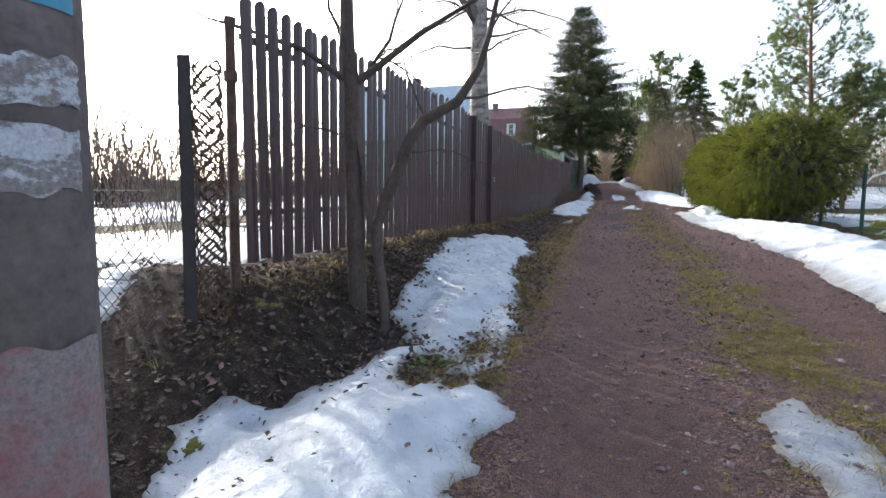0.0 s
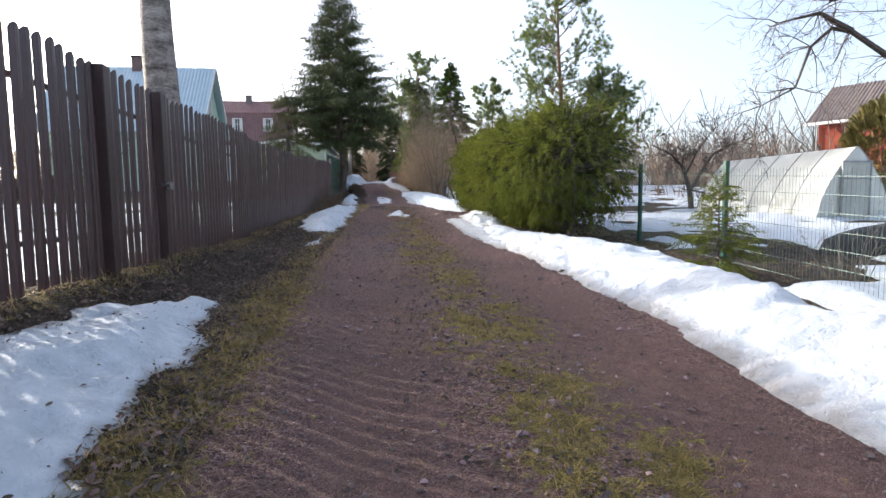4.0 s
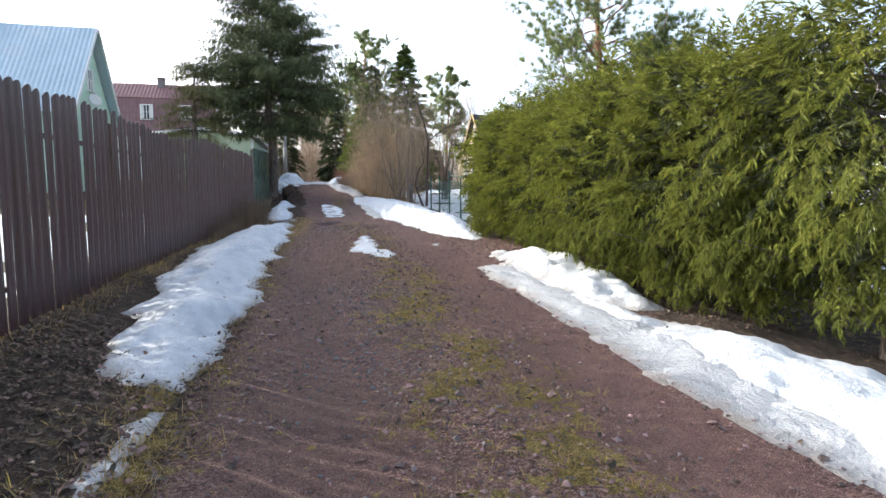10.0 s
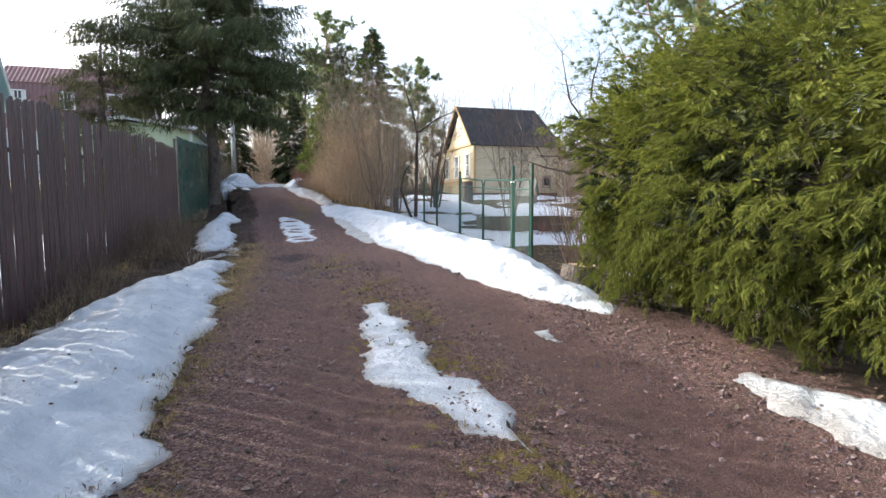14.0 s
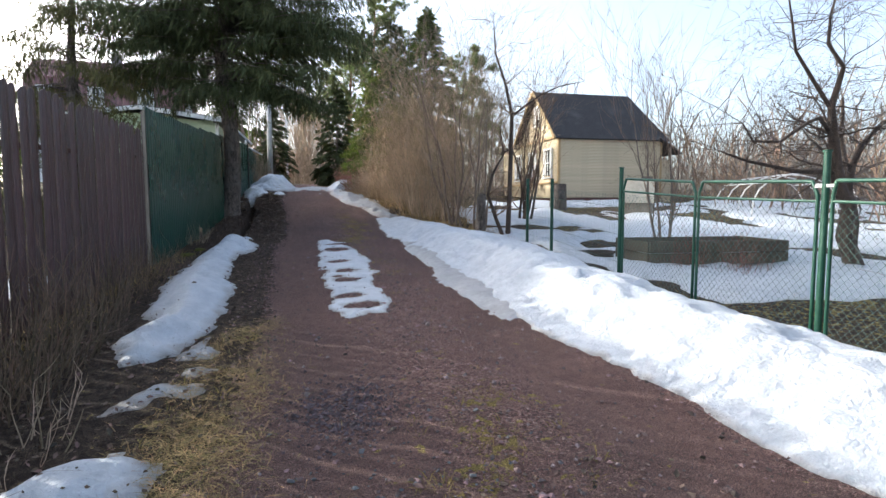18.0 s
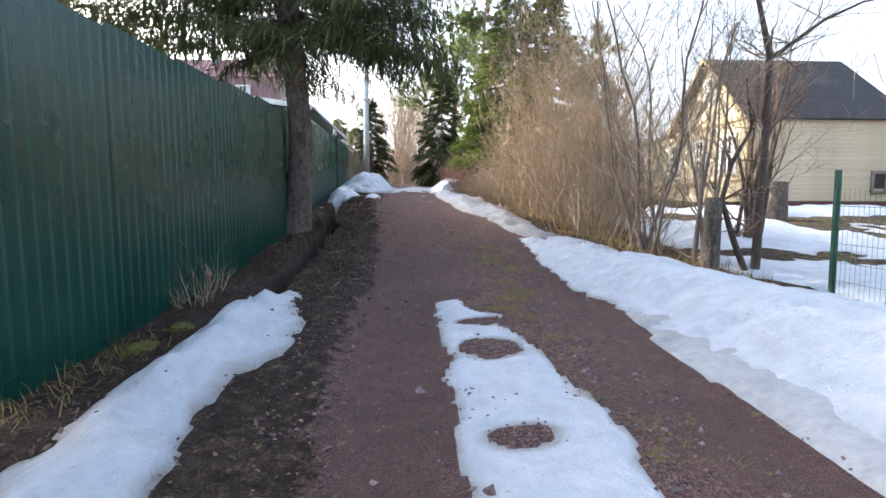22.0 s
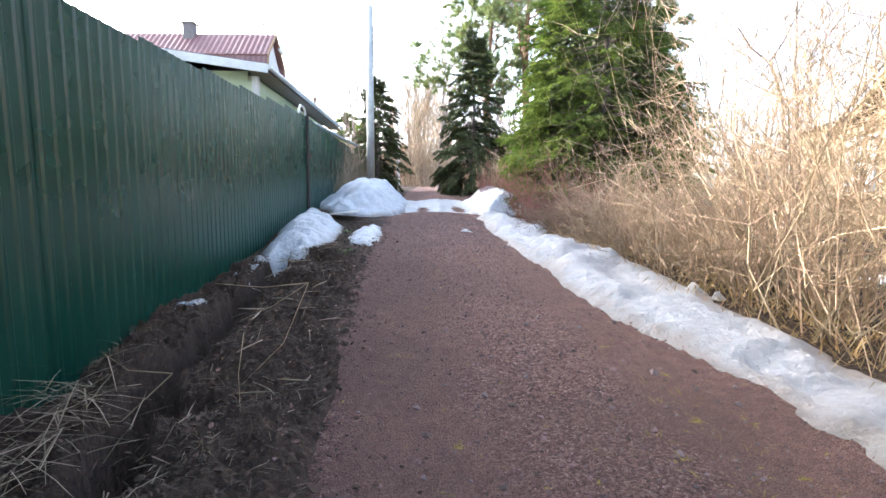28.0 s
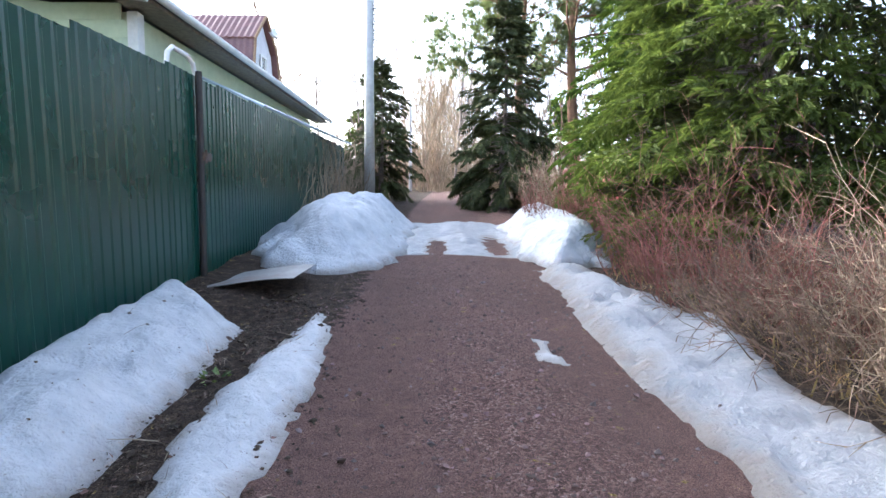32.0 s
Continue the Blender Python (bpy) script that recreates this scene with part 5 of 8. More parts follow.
def spruce(place, height, radius, label, crown_from=0.2, trunk=0.09, gap=0.22, per=7, step_out=0.13, spray=SPRAY, size=1.0, material="needle_mid", shape=0.75, droop=0.35, seed=0, group="", inner=0.3, skirt=0.73, twist=0.5, tip=(-0.45, 0.12), jitter=0.14, name="spruce_tree"):
    """A spruce: tapered trunk, whorls of drooping limbs, and a crown of many needle sprays."""
    r = np.random.default_rng(100 + seed)
    ob = thing(name, place, label, "tree", group)
    n = 12
    zs = np.linspace(-0.2, height, n)
    pts = np.stack([0.02 * height / 3 * np.sin(zs * 1.3 + seed), 0.02 * height / 3 * np.cos(zs * 1.1 + seed), zs], -1)
    radii = trunk * np.clip(1 - zs / height * 0.93, 0.05, 1)
    radii[0] *= 1.5
    radii[1] *= 1.08
    v, f = tubes([(pts, radii)], 14)
    if trunk > 0.15:   # old trunk: ridged bark and spreading roots
        zs = np.concatenate([np.linspace(-0.25, 0.5, 14), np.linspace(0.55, 4.5, 80), np.linspace(4.7, height, 24)])
        pts = np.stack([0.02 * height / 3 * np.sin(zs * 1.3 + seed), 0.02 * height / 3 * np.cos(zs * 1.1 + seed), zs], -1)
        radii = trunk * np.clip(1 - zs / height * 0.93, 0.05, 1) * (1 + 0.55 * np.clip(0.45 - zs, 0, 0.7) ** 1.5)
        v, f = tubes([(pts, radii)], 48)
        v = np.asarray(v, float)
        a = np.arctan2(v[:, 1], v[:, 0])
        ridge = 1 + 0.07 * vnoise(a * 3, v[:, 2], 0.33, 5) + 0.06 * vnoise(a * 1.5, v[:, 2], 0.1, 6) + np.clip(0.35 - v[:, 2], 0, 0.6) * 0.8 * np.clip(np.sin(a * 5 + 1), 0, 1)
        v[:, :2] *= ridge[:, None]
    array_part("trunk", v, f, M["bark_spruce"], ob, smooth=True)
    limbs, dirs, places, rolls, scales = [], [], [], [], []
    z = crown_from
    while z < height - 0.1:
        u = (z - crown_from) / (height - crown_from)
        full = radius * ((1 - u) ** shape if shape > 0 else (1 - u**3) ** 0.7) * (skirt + (1 - skirt) * min(1, u * 6))
        for k in range(per):
            a = r.uniform(0, TAU)
            length = max(0.12, full * (1 + jitter * r.normal()))
            m = max(3, int(length / step_out))
            s = np.linspace(0, 1, m + 1)
            zz = z + r.uniform(-gap, gap) * 0.5
            tilt = (0.45 * (u - 0.35)) + 0.16 * r.normal()
            reach = s * length
            ca, sa = math.cos(a), math.sin(a)
            curve = np.stack([ca * reach, sa * reach, zz + tilt * reach - droop * length * s**2 * (1 - 0.6 * u) + 0.12 * droop * length * s**4], -1)
            limbs.append((curve, np.linspace(0.006 + 0.010 * length, 0.003, m + 1)))
            tan = np.gradient(curve, axis=0)
            for i in range(1, m + 1):
                if s[i] < inner:
                    continue
                for side in (-1, 1):
                    turn = side * r.uniform(0.25, 0.95) if i < m else side * 0.3
                    c, q = math.cos(turn), math.sin(turn)
                    d = np.array([tan[i][0] * c - tan[i][1] * q, tan[i][0] * q + tan[i][1] * c, tan[i][2]])
                    d = d / np.linalg.norm(d)
                    d[2] += r.uniform(*tip)
                    dirs.append(d)
                    places.append(curve[i] + r.normal(size=3) * 0.02)
                    rolls.append(r.normal() * twist)
                    scales.append(size * r.uniform(0.7, 1.25) * (0.75 + 0.25 * (1 - u)))
        z += gap * r.uniform(0.8, 1.2)
    top = np.linspace(0, 1, 8)
    for t in top:
        for a in (0, 2.1, 4.2):
            dirs.append((math.cos(a + t * 3) * 0.6, math.sin(a + t * 3) * 0.6, 0.7))
            places.append((pts[-1][0], pts[-1][1], height - 0.6 * t * min(1, height / 4)))
            rolls.append(0.0)
            scales.append(size * 0.8)
    v, f = tubes(limbs, 4)
    array_part("branchwork", v, f, M["bark_spruce"], ob)
    v, f = scatter(*spray, frames_along(np.array(dirs), np.array(rolls), np.array(scales)), np.array(places))
    array_part("crown", v, f, M[material], ob)
    return ob


def grow(p, d, length, r, depth, rg, out, kids=4, spread=0.6, wig=0.18, upward=0.1, shrink=0.62, segs=5):
    """A limb and its branches, as tapered paths."""
    pts, radii = [np.array(p, float)], [r]
    d = np.array(d, float)
    for k in range(segs):
        d = d + rg.normal(size=3) * wig
        d[2] += upward
        d /= np.linalg.norm(d)
        pts.append(pts[-1] + d * length / segs)
        radii.append(r * (1 - 0.72 * (k + 1) / segs))
    out.append((pts, radii))
    if depth <= 0:
        return
    for k in range(kids):
        i = rg.integers(max(1, segs // 3), segs + 1)
        side = rg.normal(size=3)
        side -= d * side.dot(d)
        side /= np.linalg.norm(side) + 1e-9
        q = d * (1 - spread * 0.5) + side * spread
        grow(pts[i], q, length * shrink * rg.uniform(0.7, 1.2), max(radii[i] * 0.62, 0.0025), depth - 1, rg, out, kids, spread, wig, upward, shrink, max(2, segs - 2))


def bare_tree(place, height, trunk_r, label, seed, depth=3, kids=5, material="twig_grey", bark="bark_young", name="bare_tree", lean=(0, 0, 1), spread=0.75, start=0.35, shrink=0.6, upward=0.08, wig=0.14, stems=1, category="tree", group="", thin=1.0):
    rg = np.random.default_rng(300 + seed)
    ob = thing(name, place, label, category, group)
    trunk_paths, twigs = [], []
    for s in range(stems):
        d = np.array(lean, float) + (rg.normal(size=3) * 0.22 if stems > 1 else 0)
        paths = []
        p = np.array((rg.normal() * 0.08, rg.normal() * 0.08, -0.1)) if stems > 1 else np.array((0, 0, -0.1))
        pts, radii = [p], [trunk_r * 1.2]
        n = 9
        for k in range(n):
            d = d + rg.normal(size=3) * wig * 0.5
            d[2] += 0.05
            d /= np.linalg.norm(d)
            pts.append(pts[-1] + d * height * 0.75 / n)
            radii.append(trunk_r * (1 - 0.75 * (k + 1) / n))
        trunk_paths.append((pts, radii))
        for k in range(kids + 3):
            i = int(rg.integers(int(n * start), n + 1))
            side = rg.normal(size=3)
            side[2] = abs(side[2]) * 0.3
            side /= np.linalg.norm(side)
            grow(pts[i], d * (1 - spread * 0.6) + side * spread, height * 0.4 * rg.uniform(0.6, 1.1), radii[i] * 0.6 * thin, depth - 1, rg, twigs, kids, spread, wig, upward, shrink)
    v, f = tubes(trunk_paths, 10)
    array_part("trunk", v, f, M[bark], ob, smooth=True)
    v, f = tubes(twigs, 3)
    array_part("branchwork", v, f, M[material], ob)
    return ob


def clear(p):
    """Whether a twig keeps out of the lane."""
    return not np.any((p[:, 0] > np.interp(p[:, 1], LEFT_Y, LEFT_X) + 0.1) & (p[:, 0] < np.interp(p[:, 1], RIGHT_Y, RIGHT_X) + 0.15))


def thicket(place, rx, ry, height, label, seed, stems=140, material="twig_tan", name="bush", lean=0.35, kids=3, depth=2, r=0.008, upward=0.12, wig=0.13, group="", shape=None):
    """A dense leafless shrub: many stems out of the ground, each with side twigs."""
    rg = np.random.default_rng(500 + seed)
    ob = thing(name, place, label, "bush", group)
    low, twigs = [], []
    for k in range(stems):
        a, q = rg.uniform(0, TAU), math.sqrt(rg.uniform())
        x, y = rx * q * math.cos(a), ry * q * math.sin(a)
        z = float(ground_z(place[0] + x, place[1] + y)) - place[2] - 0.05
        h = height * rg.uniform(0.6, 1.1) * (1 - 0.4 * q * q)
        d = np.array((lean * q * math.cos(a) + rg.normal() * 0.15, lean * q * math.sin(a) + rg.normal() * 0.15, 1.0))
        out = []
        grow((x, y, z), d, h, r * rg.uniform(0.7, 1.3), depth, rg, out, kids, 0.55, wig, upward, 0.45, 5)
        out = [o for o in out if clear(np.asarray(o[0]) + place)]
        low += out[:1]
        twigs += out[1:]
    v, f = tubes(low, 4)
    tagged(array_part("stem_mass", v, f, M[material], ob), kind="stuff")
    if twigs:
        v, f = tubes(twigs, 3)
        tagged(array_part("twig_mass", v, f, M[material], ob), kind="stuff")
    return ob


def tuft_shape(n=26, length=0.16, width=0.008, seed=0):
    """A ball-like tuft of long pine needles."""
    rg = np.random.default_rng(seed)
    d = rg.normal(size=(n, 3))
    d[:, 0] = np.abs(d[:, 0]) + 0.4
    d /= np.linalg.norm(d, axis=1)[:, None]
    side = np.cross(d, (0.2, 0.5, 0.9))
    side /= np.linalg.norm(side, axis=1)[:, None]
    v = np.stack([-side * width, side * width, d * length], 1).reshape(-1, 3)
    return v, np.arange(3 * n).reshape(-1, 3)


TUFT = tuft_shape(18, 0.16, 0.008)
TUFT_BIG = tuft_shape(18, 0.27, 0.016, 3)


def pine(place, height, radius, label, crown_from, seed, trunk=0.12, limbs=46, material="needle_pine", tuft=TUFT, tufts=9, size=1.0, rise_up=0.25, shape=0.6):
    rg = np.random.default_rng(700 + seed)
    ob = thing("pine_tree", place, label, "tree")
    n = 14
    zs = np.linspace(-0.2, height, n)
    pts = np.stack([0.15 * np.sin(zs * 0.5 + seed), 0.12 * np.cos(zs * 0.43 + seed) - 0.12 * math.cos(seed), zs], -1)
    v, f = tubes([(pts, trunk * np.clip(1.1 - zs / height, 0.08, 1.1))], 14)
    array_part("trunk", v, f, M["bark_pine"], ob, smooth=True)
    paths = []
    for k in range(limbs):
        u = (k + rg.uniform()) / limbs
        z = crown_from + (height - crown_from) * u
        base = np.array([np.interp(z, zs, pts[:, i]) for i in range(3)])
        a = rg.uniform(0, TAU)
        length = radius * (0.35 + 0.65 * (1 - u) ** shape) * rg.uniform(0.6, 1.1)
        grow(base, (math.cos(a), math.sin(a), rise_up + 0.3 * u), length, 0.012 + 0.012 * length, 2, rg, paths, 4, 0.6, 0.13, 0.05, 0.5, 5)
    v, f = tubes(paths, 4)
    array_part("branchwork", v, f, M["bark_pine"], ob)
    places, dirs = [], []
    for p, radii in paths:
        if radii[0] > 0.012 + 0.010 * radius:
            p = p[-2:]
        for s in np.linspace(0.45, 1, tufts // 2 + 1):
            i = s * (len(p) - 1)
            j = min(int(i), len(p) - 2)
            places.append(p[j] + (p[j + 1] - p[j]) * (i - j) + rg.normal(size=3) * 0.03)
            dirs.append(p[j + 1] - p[j] + (0, 0, 0.02))
    dirs = np.array(dirs)
    v, f = scatter(*tuft, frames_along(dirs, rg.uniform(0, 6, len(dirs)), size * rg.uniform(0.7, 1.2, len(dirs))), np.array(places))
    array_part("crown", v, f, M[material], ob)
    return ob


def on_ground(x, y):
    return (x, y, float(ground_z(x, y)))


def cone_spruce(place, height, radius, low, label, seed, n):
    """A dense conical spruce: a lumpy shell of bushy shoots over an interior coloured dark as shade, limb ends standing
    proud.
    """
    r = np.random.default_rng(950 + seed)
    ob = thing("spruce_tree", place, label, "tree")
    zs = np.linspace(-0.2, height, 9)
    v, f = tubes([(np.stack([0.02 * np.sin(zs), 0.02 * np.cos(zs), zs], -1), 0.13 * (1.03 - zs / height))], 12)
    array_part("trunk", v, f, M["bark_spruce"], ob, smooth=True)
    limbs, at, way, size = [], [], [], []
    count = 150
    for k in range(count):
        u = (k + r.uniform()) / count
        u = 1 - math.sqrt(1 - u * 0.985)
        a = r.uniform(0, TAU)
        reach = radius * (1 - u) ** 0.8 * r.uniform(0.8, 1.12) * (0.8 + 0.2 * min(1, u * 8)) + 0.1
        z = low + (height - low) * u
        c, q = math.cos(a), math.sin(a)
        t = np.linspace(0, 1, 7)
        path = np.stack([c * reach * t, q * reach * t, z + 0.1 * reach * t - 0.42 * reach * t**2 + 0.1 * reach * t**4], -1)
        limbs.append((path, np.linspace(0.012 + 0.008 * reach, 0.004, 7)))
        for i in range(int(n / count * (0.5 + 0.9 * (1 - u)))):
            w = r.uniform(0.35, 1.0) ** 0.7
            p = np.array([np.interp(w, t, path[:, j]) for j in range(3)])
            side = r.normal() * 0.32 * reach * (1.1 - w)
            at.append(p + (-q * side, c * side, -0.12 * abs(side) + 0.03 * r.normal()))
            turn = 0.7 * np.sign(side) + 0.3 * r.normal()
            way.append((c - q * turn, q + c * turn, -0.35 + 0.3 * r.normal()))
            size.append(r.uniform(0.75, 1.3) * (0.75 + 0.35 * (1 - u)))
    v, f = tubes(limbs, 4)
    array_part("branchwork", v, f, M["bark_spruce"], ob)
    v, f = scatter(*FINGERS_UP, frames_along(np.array(way), r.normal(size=len(at)) * 0.5, np.array(size)), np.array(at))
    array_part("crown", v, f, M["needle_bright"], ob)
    # darker needles inside stand in for the shade between the limbs
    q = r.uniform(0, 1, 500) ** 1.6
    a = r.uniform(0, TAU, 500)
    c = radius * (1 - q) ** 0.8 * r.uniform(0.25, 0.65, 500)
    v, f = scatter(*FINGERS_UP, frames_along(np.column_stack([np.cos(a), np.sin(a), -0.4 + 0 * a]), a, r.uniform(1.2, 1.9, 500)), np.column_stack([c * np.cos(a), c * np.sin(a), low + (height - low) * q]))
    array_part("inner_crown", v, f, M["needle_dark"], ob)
    return ob


# the spruce hedge on the right, passed closely
HEDGE = "row of dense spruces beside the lane"


def hedge_spruce(place, rx, ry, height, low, seed, n=1250, drop=0.0):
    """A clipped-looking bushy spruce: limbs run to a lumpy rounded shell that is thick with needle sprays."""
    r = np.random.default_rng(900 + seed)
    ob = thing("spruce_tree", place, "dense bushy yellow-green spruce growing beside the lane", "tree", HEDGE)
    half = (height - low) / 2
    mid = np.array((0, 0, low + half))
    zs = np.linspace(-0.2, height * 0.95, 9)
    v, f = tubes([(np.stack([0.03 * np.sin(zs * 2), 0.03 * np.cos(zs * 2), zs], -1), 0.08 * (1.02 - zs / height))], 12)
    array_part("trunk", v, f, M["bark_spruce"], ob, smooth=True)
    d = r.normal(size=(n * 2, 3))
    d /= np.linalg.norm(d, axis=1)[:, None]
    d = d[r.uniform(size=2 * n) < 0.62 - 0.45 * d[:, 0]][:n]   # thinner at the back, where no light comes
    holes = np.array([noise.noise(Vector(q) * 4.2 + Vector((seed * 1.7, 3, 0))) for q in d])
    d = d[holes > -0.26 - 0.25 * r.uniform(size=len(d))]   # dark gaps between the limbs
    n = len(d)
    lump = 1 + 0.17 * np.array([noise.noise(Vector(q) * 2.4 + Vector((seed, 0, 0))) for q in d]) + 0.16 * np.array([noise.noise(Vector(q) * 6 + Vector((0, seed, 0))) for q in d])
    deep = np.where(r.uniform(size=n) < 0.8, r.uniform(0.84, 1.0, n), r.uniform(0.62, 0.84, n))
    round_ = np.sign(d) * np.abs(d) ** 0.8
    round_ /= np.maximum(1, np.linalg.norm(round_, axis=1) / 1.12)[:, None]
    at = mid + round_ * np.array((rx, ry, half)) * (lump * deep)[:, None]
    face = 1 - np.clip(d[:, 2], -0.2, 1)
    way = d * np.array((1, 1, 0.6)) + r.normal(size=(n, 3)) * 0.33 + np.column_stack([0 * face, 0 * face, 0.3 - (0.5 + drop) * face])
    way /= np.linalg.norm(way, axis=1)[:, None]
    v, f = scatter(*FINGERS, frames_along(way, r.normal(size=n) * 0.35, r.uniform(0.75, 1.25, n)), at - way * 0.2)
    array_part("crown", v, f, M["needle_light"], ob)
    # inner sprays take the dark needles, so the crown's inner shade is coloured in
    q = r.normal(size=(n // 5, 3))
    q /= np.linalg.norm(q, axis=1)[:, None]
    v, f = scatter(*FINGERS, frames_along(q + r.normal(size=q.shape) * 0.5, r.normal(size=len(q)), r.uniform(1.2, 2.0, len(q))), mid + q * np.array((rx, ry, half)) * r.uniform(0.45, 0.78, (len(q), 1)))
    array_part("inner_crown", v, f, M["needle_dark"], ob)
    lead = []
    for k in range(9):
        a, q = r.uniform(0, TAU), 0.75 * math.sqrt(r.uniform())
        top = np.array((rx * q * math.cos(a), ry * q * math.sin(a), low + half + half * math.sqrt(1 - q * q) * 0.92))
        lead += [(top + (0, 0, 0.09 * i * (1 + 0.3 * r.normal())), (math.cos(i * 2.2 + a), math.sin(i * 2.2 + a), 1.0), 0.75 - 0.12 * i) for i in range(5)]
    v, f = scatter(*FINGERS, frames_along(np.array([w for _, w, _ in lead]), np.zeros(len(lead)), np.array([z for _, _, z in lead])), np.array([p for p, _, _ in lead]))
    array_part("leader", v, f, M["needle_light"], ob)
    limbs = []
    for k in r.choice(n, 90, replace=False):
        tip = at[k]
        root = np.array((0, 0, max(0.1, tip[2] - 0.25 * np.hypot(tip[0], tip[1]))))
        bow = (root + tip) / 2 + (0, 0, -0.05)
        limbs.append(([root, bow, tip], [0.014, 0.009, 0.004]))
    v, f = tubes(limbs, 4)
    array_part("branchwork", v, f, M["bark_spruce"], ob)


for k, (x, y, rx, ry, h, low) in enumerate(((3.75, 15.4, 1.35, 1.15, 2.68, 0.03), (3.65, 16.7, 1.4, 1.1, 2.7, 0.02), (3.6, 18.0, 1.4, 1.05, 2.55, 0.02), (3.5, 19.3, 1.35, 1.05, 2.5, 0.03), (3.4, 20.5, 1.15, 0.95, 2.4, 0.03), (4.6, 16.4, 0.9, 1.2, 2.5, 0.3), (4.6, 18.7, 1.0, 1.2, 2.3, 0.3))):
    hedge_spruce(on_ground(x, y), rx, ry, h, low, k, 2100 if k < 5 else 450)
hedge_spruce(on_ground(3.85, 14.2), 1.32, 1.15, 2.8, 0.22, 9, 2000, 0.4)
young = spruce(on_ground(4.35, 10.2), 1.25, 0.55, "small sparse young spruce in front of the wire fence", 0.12, 0.02, 0.11, 6, 0.07, FINGERS, 0.75, "needle_light", 0.8, 0.02, seed=21, inner=0.1)
# the tall dark spruce by the green fence
spruce((-2.2, 36.15, float(ground_z(-2.2, 36.15))), 11.4, 3.3, "tall dark spruce with drooping limbs beside the green fence", 3.12, 0.205, 0.2, 13, 0.165, COMB, 1.2, "needle_dark", 0.8, 0.03, seed=31, inner=0.2, skirt=0.42, twist=0.4, tip=(-0.2, 0.15), jitter=0.14)
spruce((-5.0, 35.0, float(ground_z(-5.0, 35.0))), 5.4, 1.7, "olive-brown spruce behind the green fence", 0.6, 0.2, 0.26, 8, 0.2, COMB, 1.2, "needle_olive", 0.5, 0.45, seed=32, inner=0.3, twist=0.4)
# bright spruce above the thicket near the walk's end, with its neighbours
cone_spruce(on_ground(3.25, 47.2), 7.8, 2.2, 1.0, "bright green spruce rising out of the dry thicket", 33, 2400)
spruce(on_ground(1.05, 56.0), 5.9, 1.4, "narrow dark spruce at the lane's edge", 0.5, 0.1, 0.24, 8, 0.2, SPRAY_WIDE, 0.9, "needle_dark", 0.7, 0.4, seed=35)
spruce(on_ground(-2.9, 60.2), 4.9, 1.3, "dark spruce behind the utility pole", 0.6, 0.09, 0.24, 8, 0.2, SPRAY_WIDE, 0.9, "needle_dark", 0.65, 0.4, seed=36)
spruce(on_ground(6.85, 57.1), 11.3, 2.9, "tall spruce behind the shrubs", 1.0, 0.18, 0.3, 11, 0.26, SPRAY_WIDE, 1.25, "needle_mid", 0.8, 0.35, seed=37)
spruce(on_ground(3.4, 51.5), 6.5, 1.9, "green spruce among the shrubs", 0.5, 0.1, 0.3, 7, 0.22, SPRAY_WIDE, 1.0, "needle_mid", 0.6, 0.35, seed=38)
pine(on_ground(7.1, 24.8), 9.6, 2.2, "tall airy pine with long bluish needles", 2.4, 1, 0.13, 54, tufts=7)
pine(on_ground(3.6, 58.5), 12.0, 3.2, "tall pine with bare lower trunk", 4.0, 2, 0.2, 34, tuft=TUFT_BIG, tufts=7, size=0.9)
pine(on_ground(2.2, 60.5), 9.5, 3.0, "leaning pine with open crown", 3.5, 3, 0.2, 30, tuft=TUFT_BIG, tufts=7, size=0.9)
pine(on_ground(13.5, 70.0), 11.5, 3.0, "distant pine behind the yellow house", 3.0, 4, 0.18, 24, tuft=TUFT_BIG, tufts=5, size=1.5)
pine(on_ground(8.3, 24.0), 4.6, 2.1, "spreading pine with light green tufts", 1.2, 5, 0.08, 38, tufts=7)

# young leafless tree on the verge, two stems, at the walk's start
rg = np.random.default_rng(41)
verge_tree = thing("young_tree", (-1.80, 3.62, 0.0), "leafless young tree with two grey-brown stems", "tree")
stem = [((0, 0, -0.1), 0.085), ((0.0, 0.0, 0.3), 0.072), ((0.0, 0.0, 0.6), 0.066), ((-0.01, 0.0, 1.0), 0.063), ((-0.03, 0.0, 1.5), 0.061), ((-0.04, 0.02, 1.9), 0.058), ((-0.07, 0.0, 2.2), 0.055), ((-0.1, 0.05, 2.8), 0.04), ((-0.08, 0.1, 3.6), 0.012)]
second = [((0.24, -0.05, -0.1), 0.04), ((0.24, -0.05, 0.36), 0.036), ((0.19, -0.03, 0.65), 0.038), ((0.15, 0.0, 0.9), 0.042), ((0.27, 0.05, 1.24), 0.046), ((0.38, 0.08, 1.53), 0.046), ((0.48, 0.1, 1.67), 0.044), ((0.72, 0.14, 1.8), 0.036), ((0.86, 0.17, 2.02), 0.028), ((0.93, 0.19, 2.26), 0.022), ((1.0, 0.2, 2.6), 0.014), ((1.02, 0.22, 3.1), 0.006)]
third = [((0.13, -0.02, 0.86), 0.02), ((0.08, -0.03, 1.1), 0.018), ((0.06, -0.03, 1.35), 0.015), ((0.0, -0.02, 1.6), 0.01)]
bough = [((0.0, 0.02, 1.95), 0.03), ((0.14, 0.05, 2.05), 0.026), ((0.46, 0.1, 2.28), 0.02), ((0.86, 0.16, 2.5), 0.012), ((1.2, 0.2, 2.62), 0.005)]
left_bough = [((-0.06, 0.0, 1.95), 0.024), ((-0.4, -0.06, 2.19), 0.02), ((-0.88, -0.15, 2.36), 0.014), ((-1.12, -0.2, 2.43), 0.008), ((-1.4, -0.25, 2.6), 0.004)]
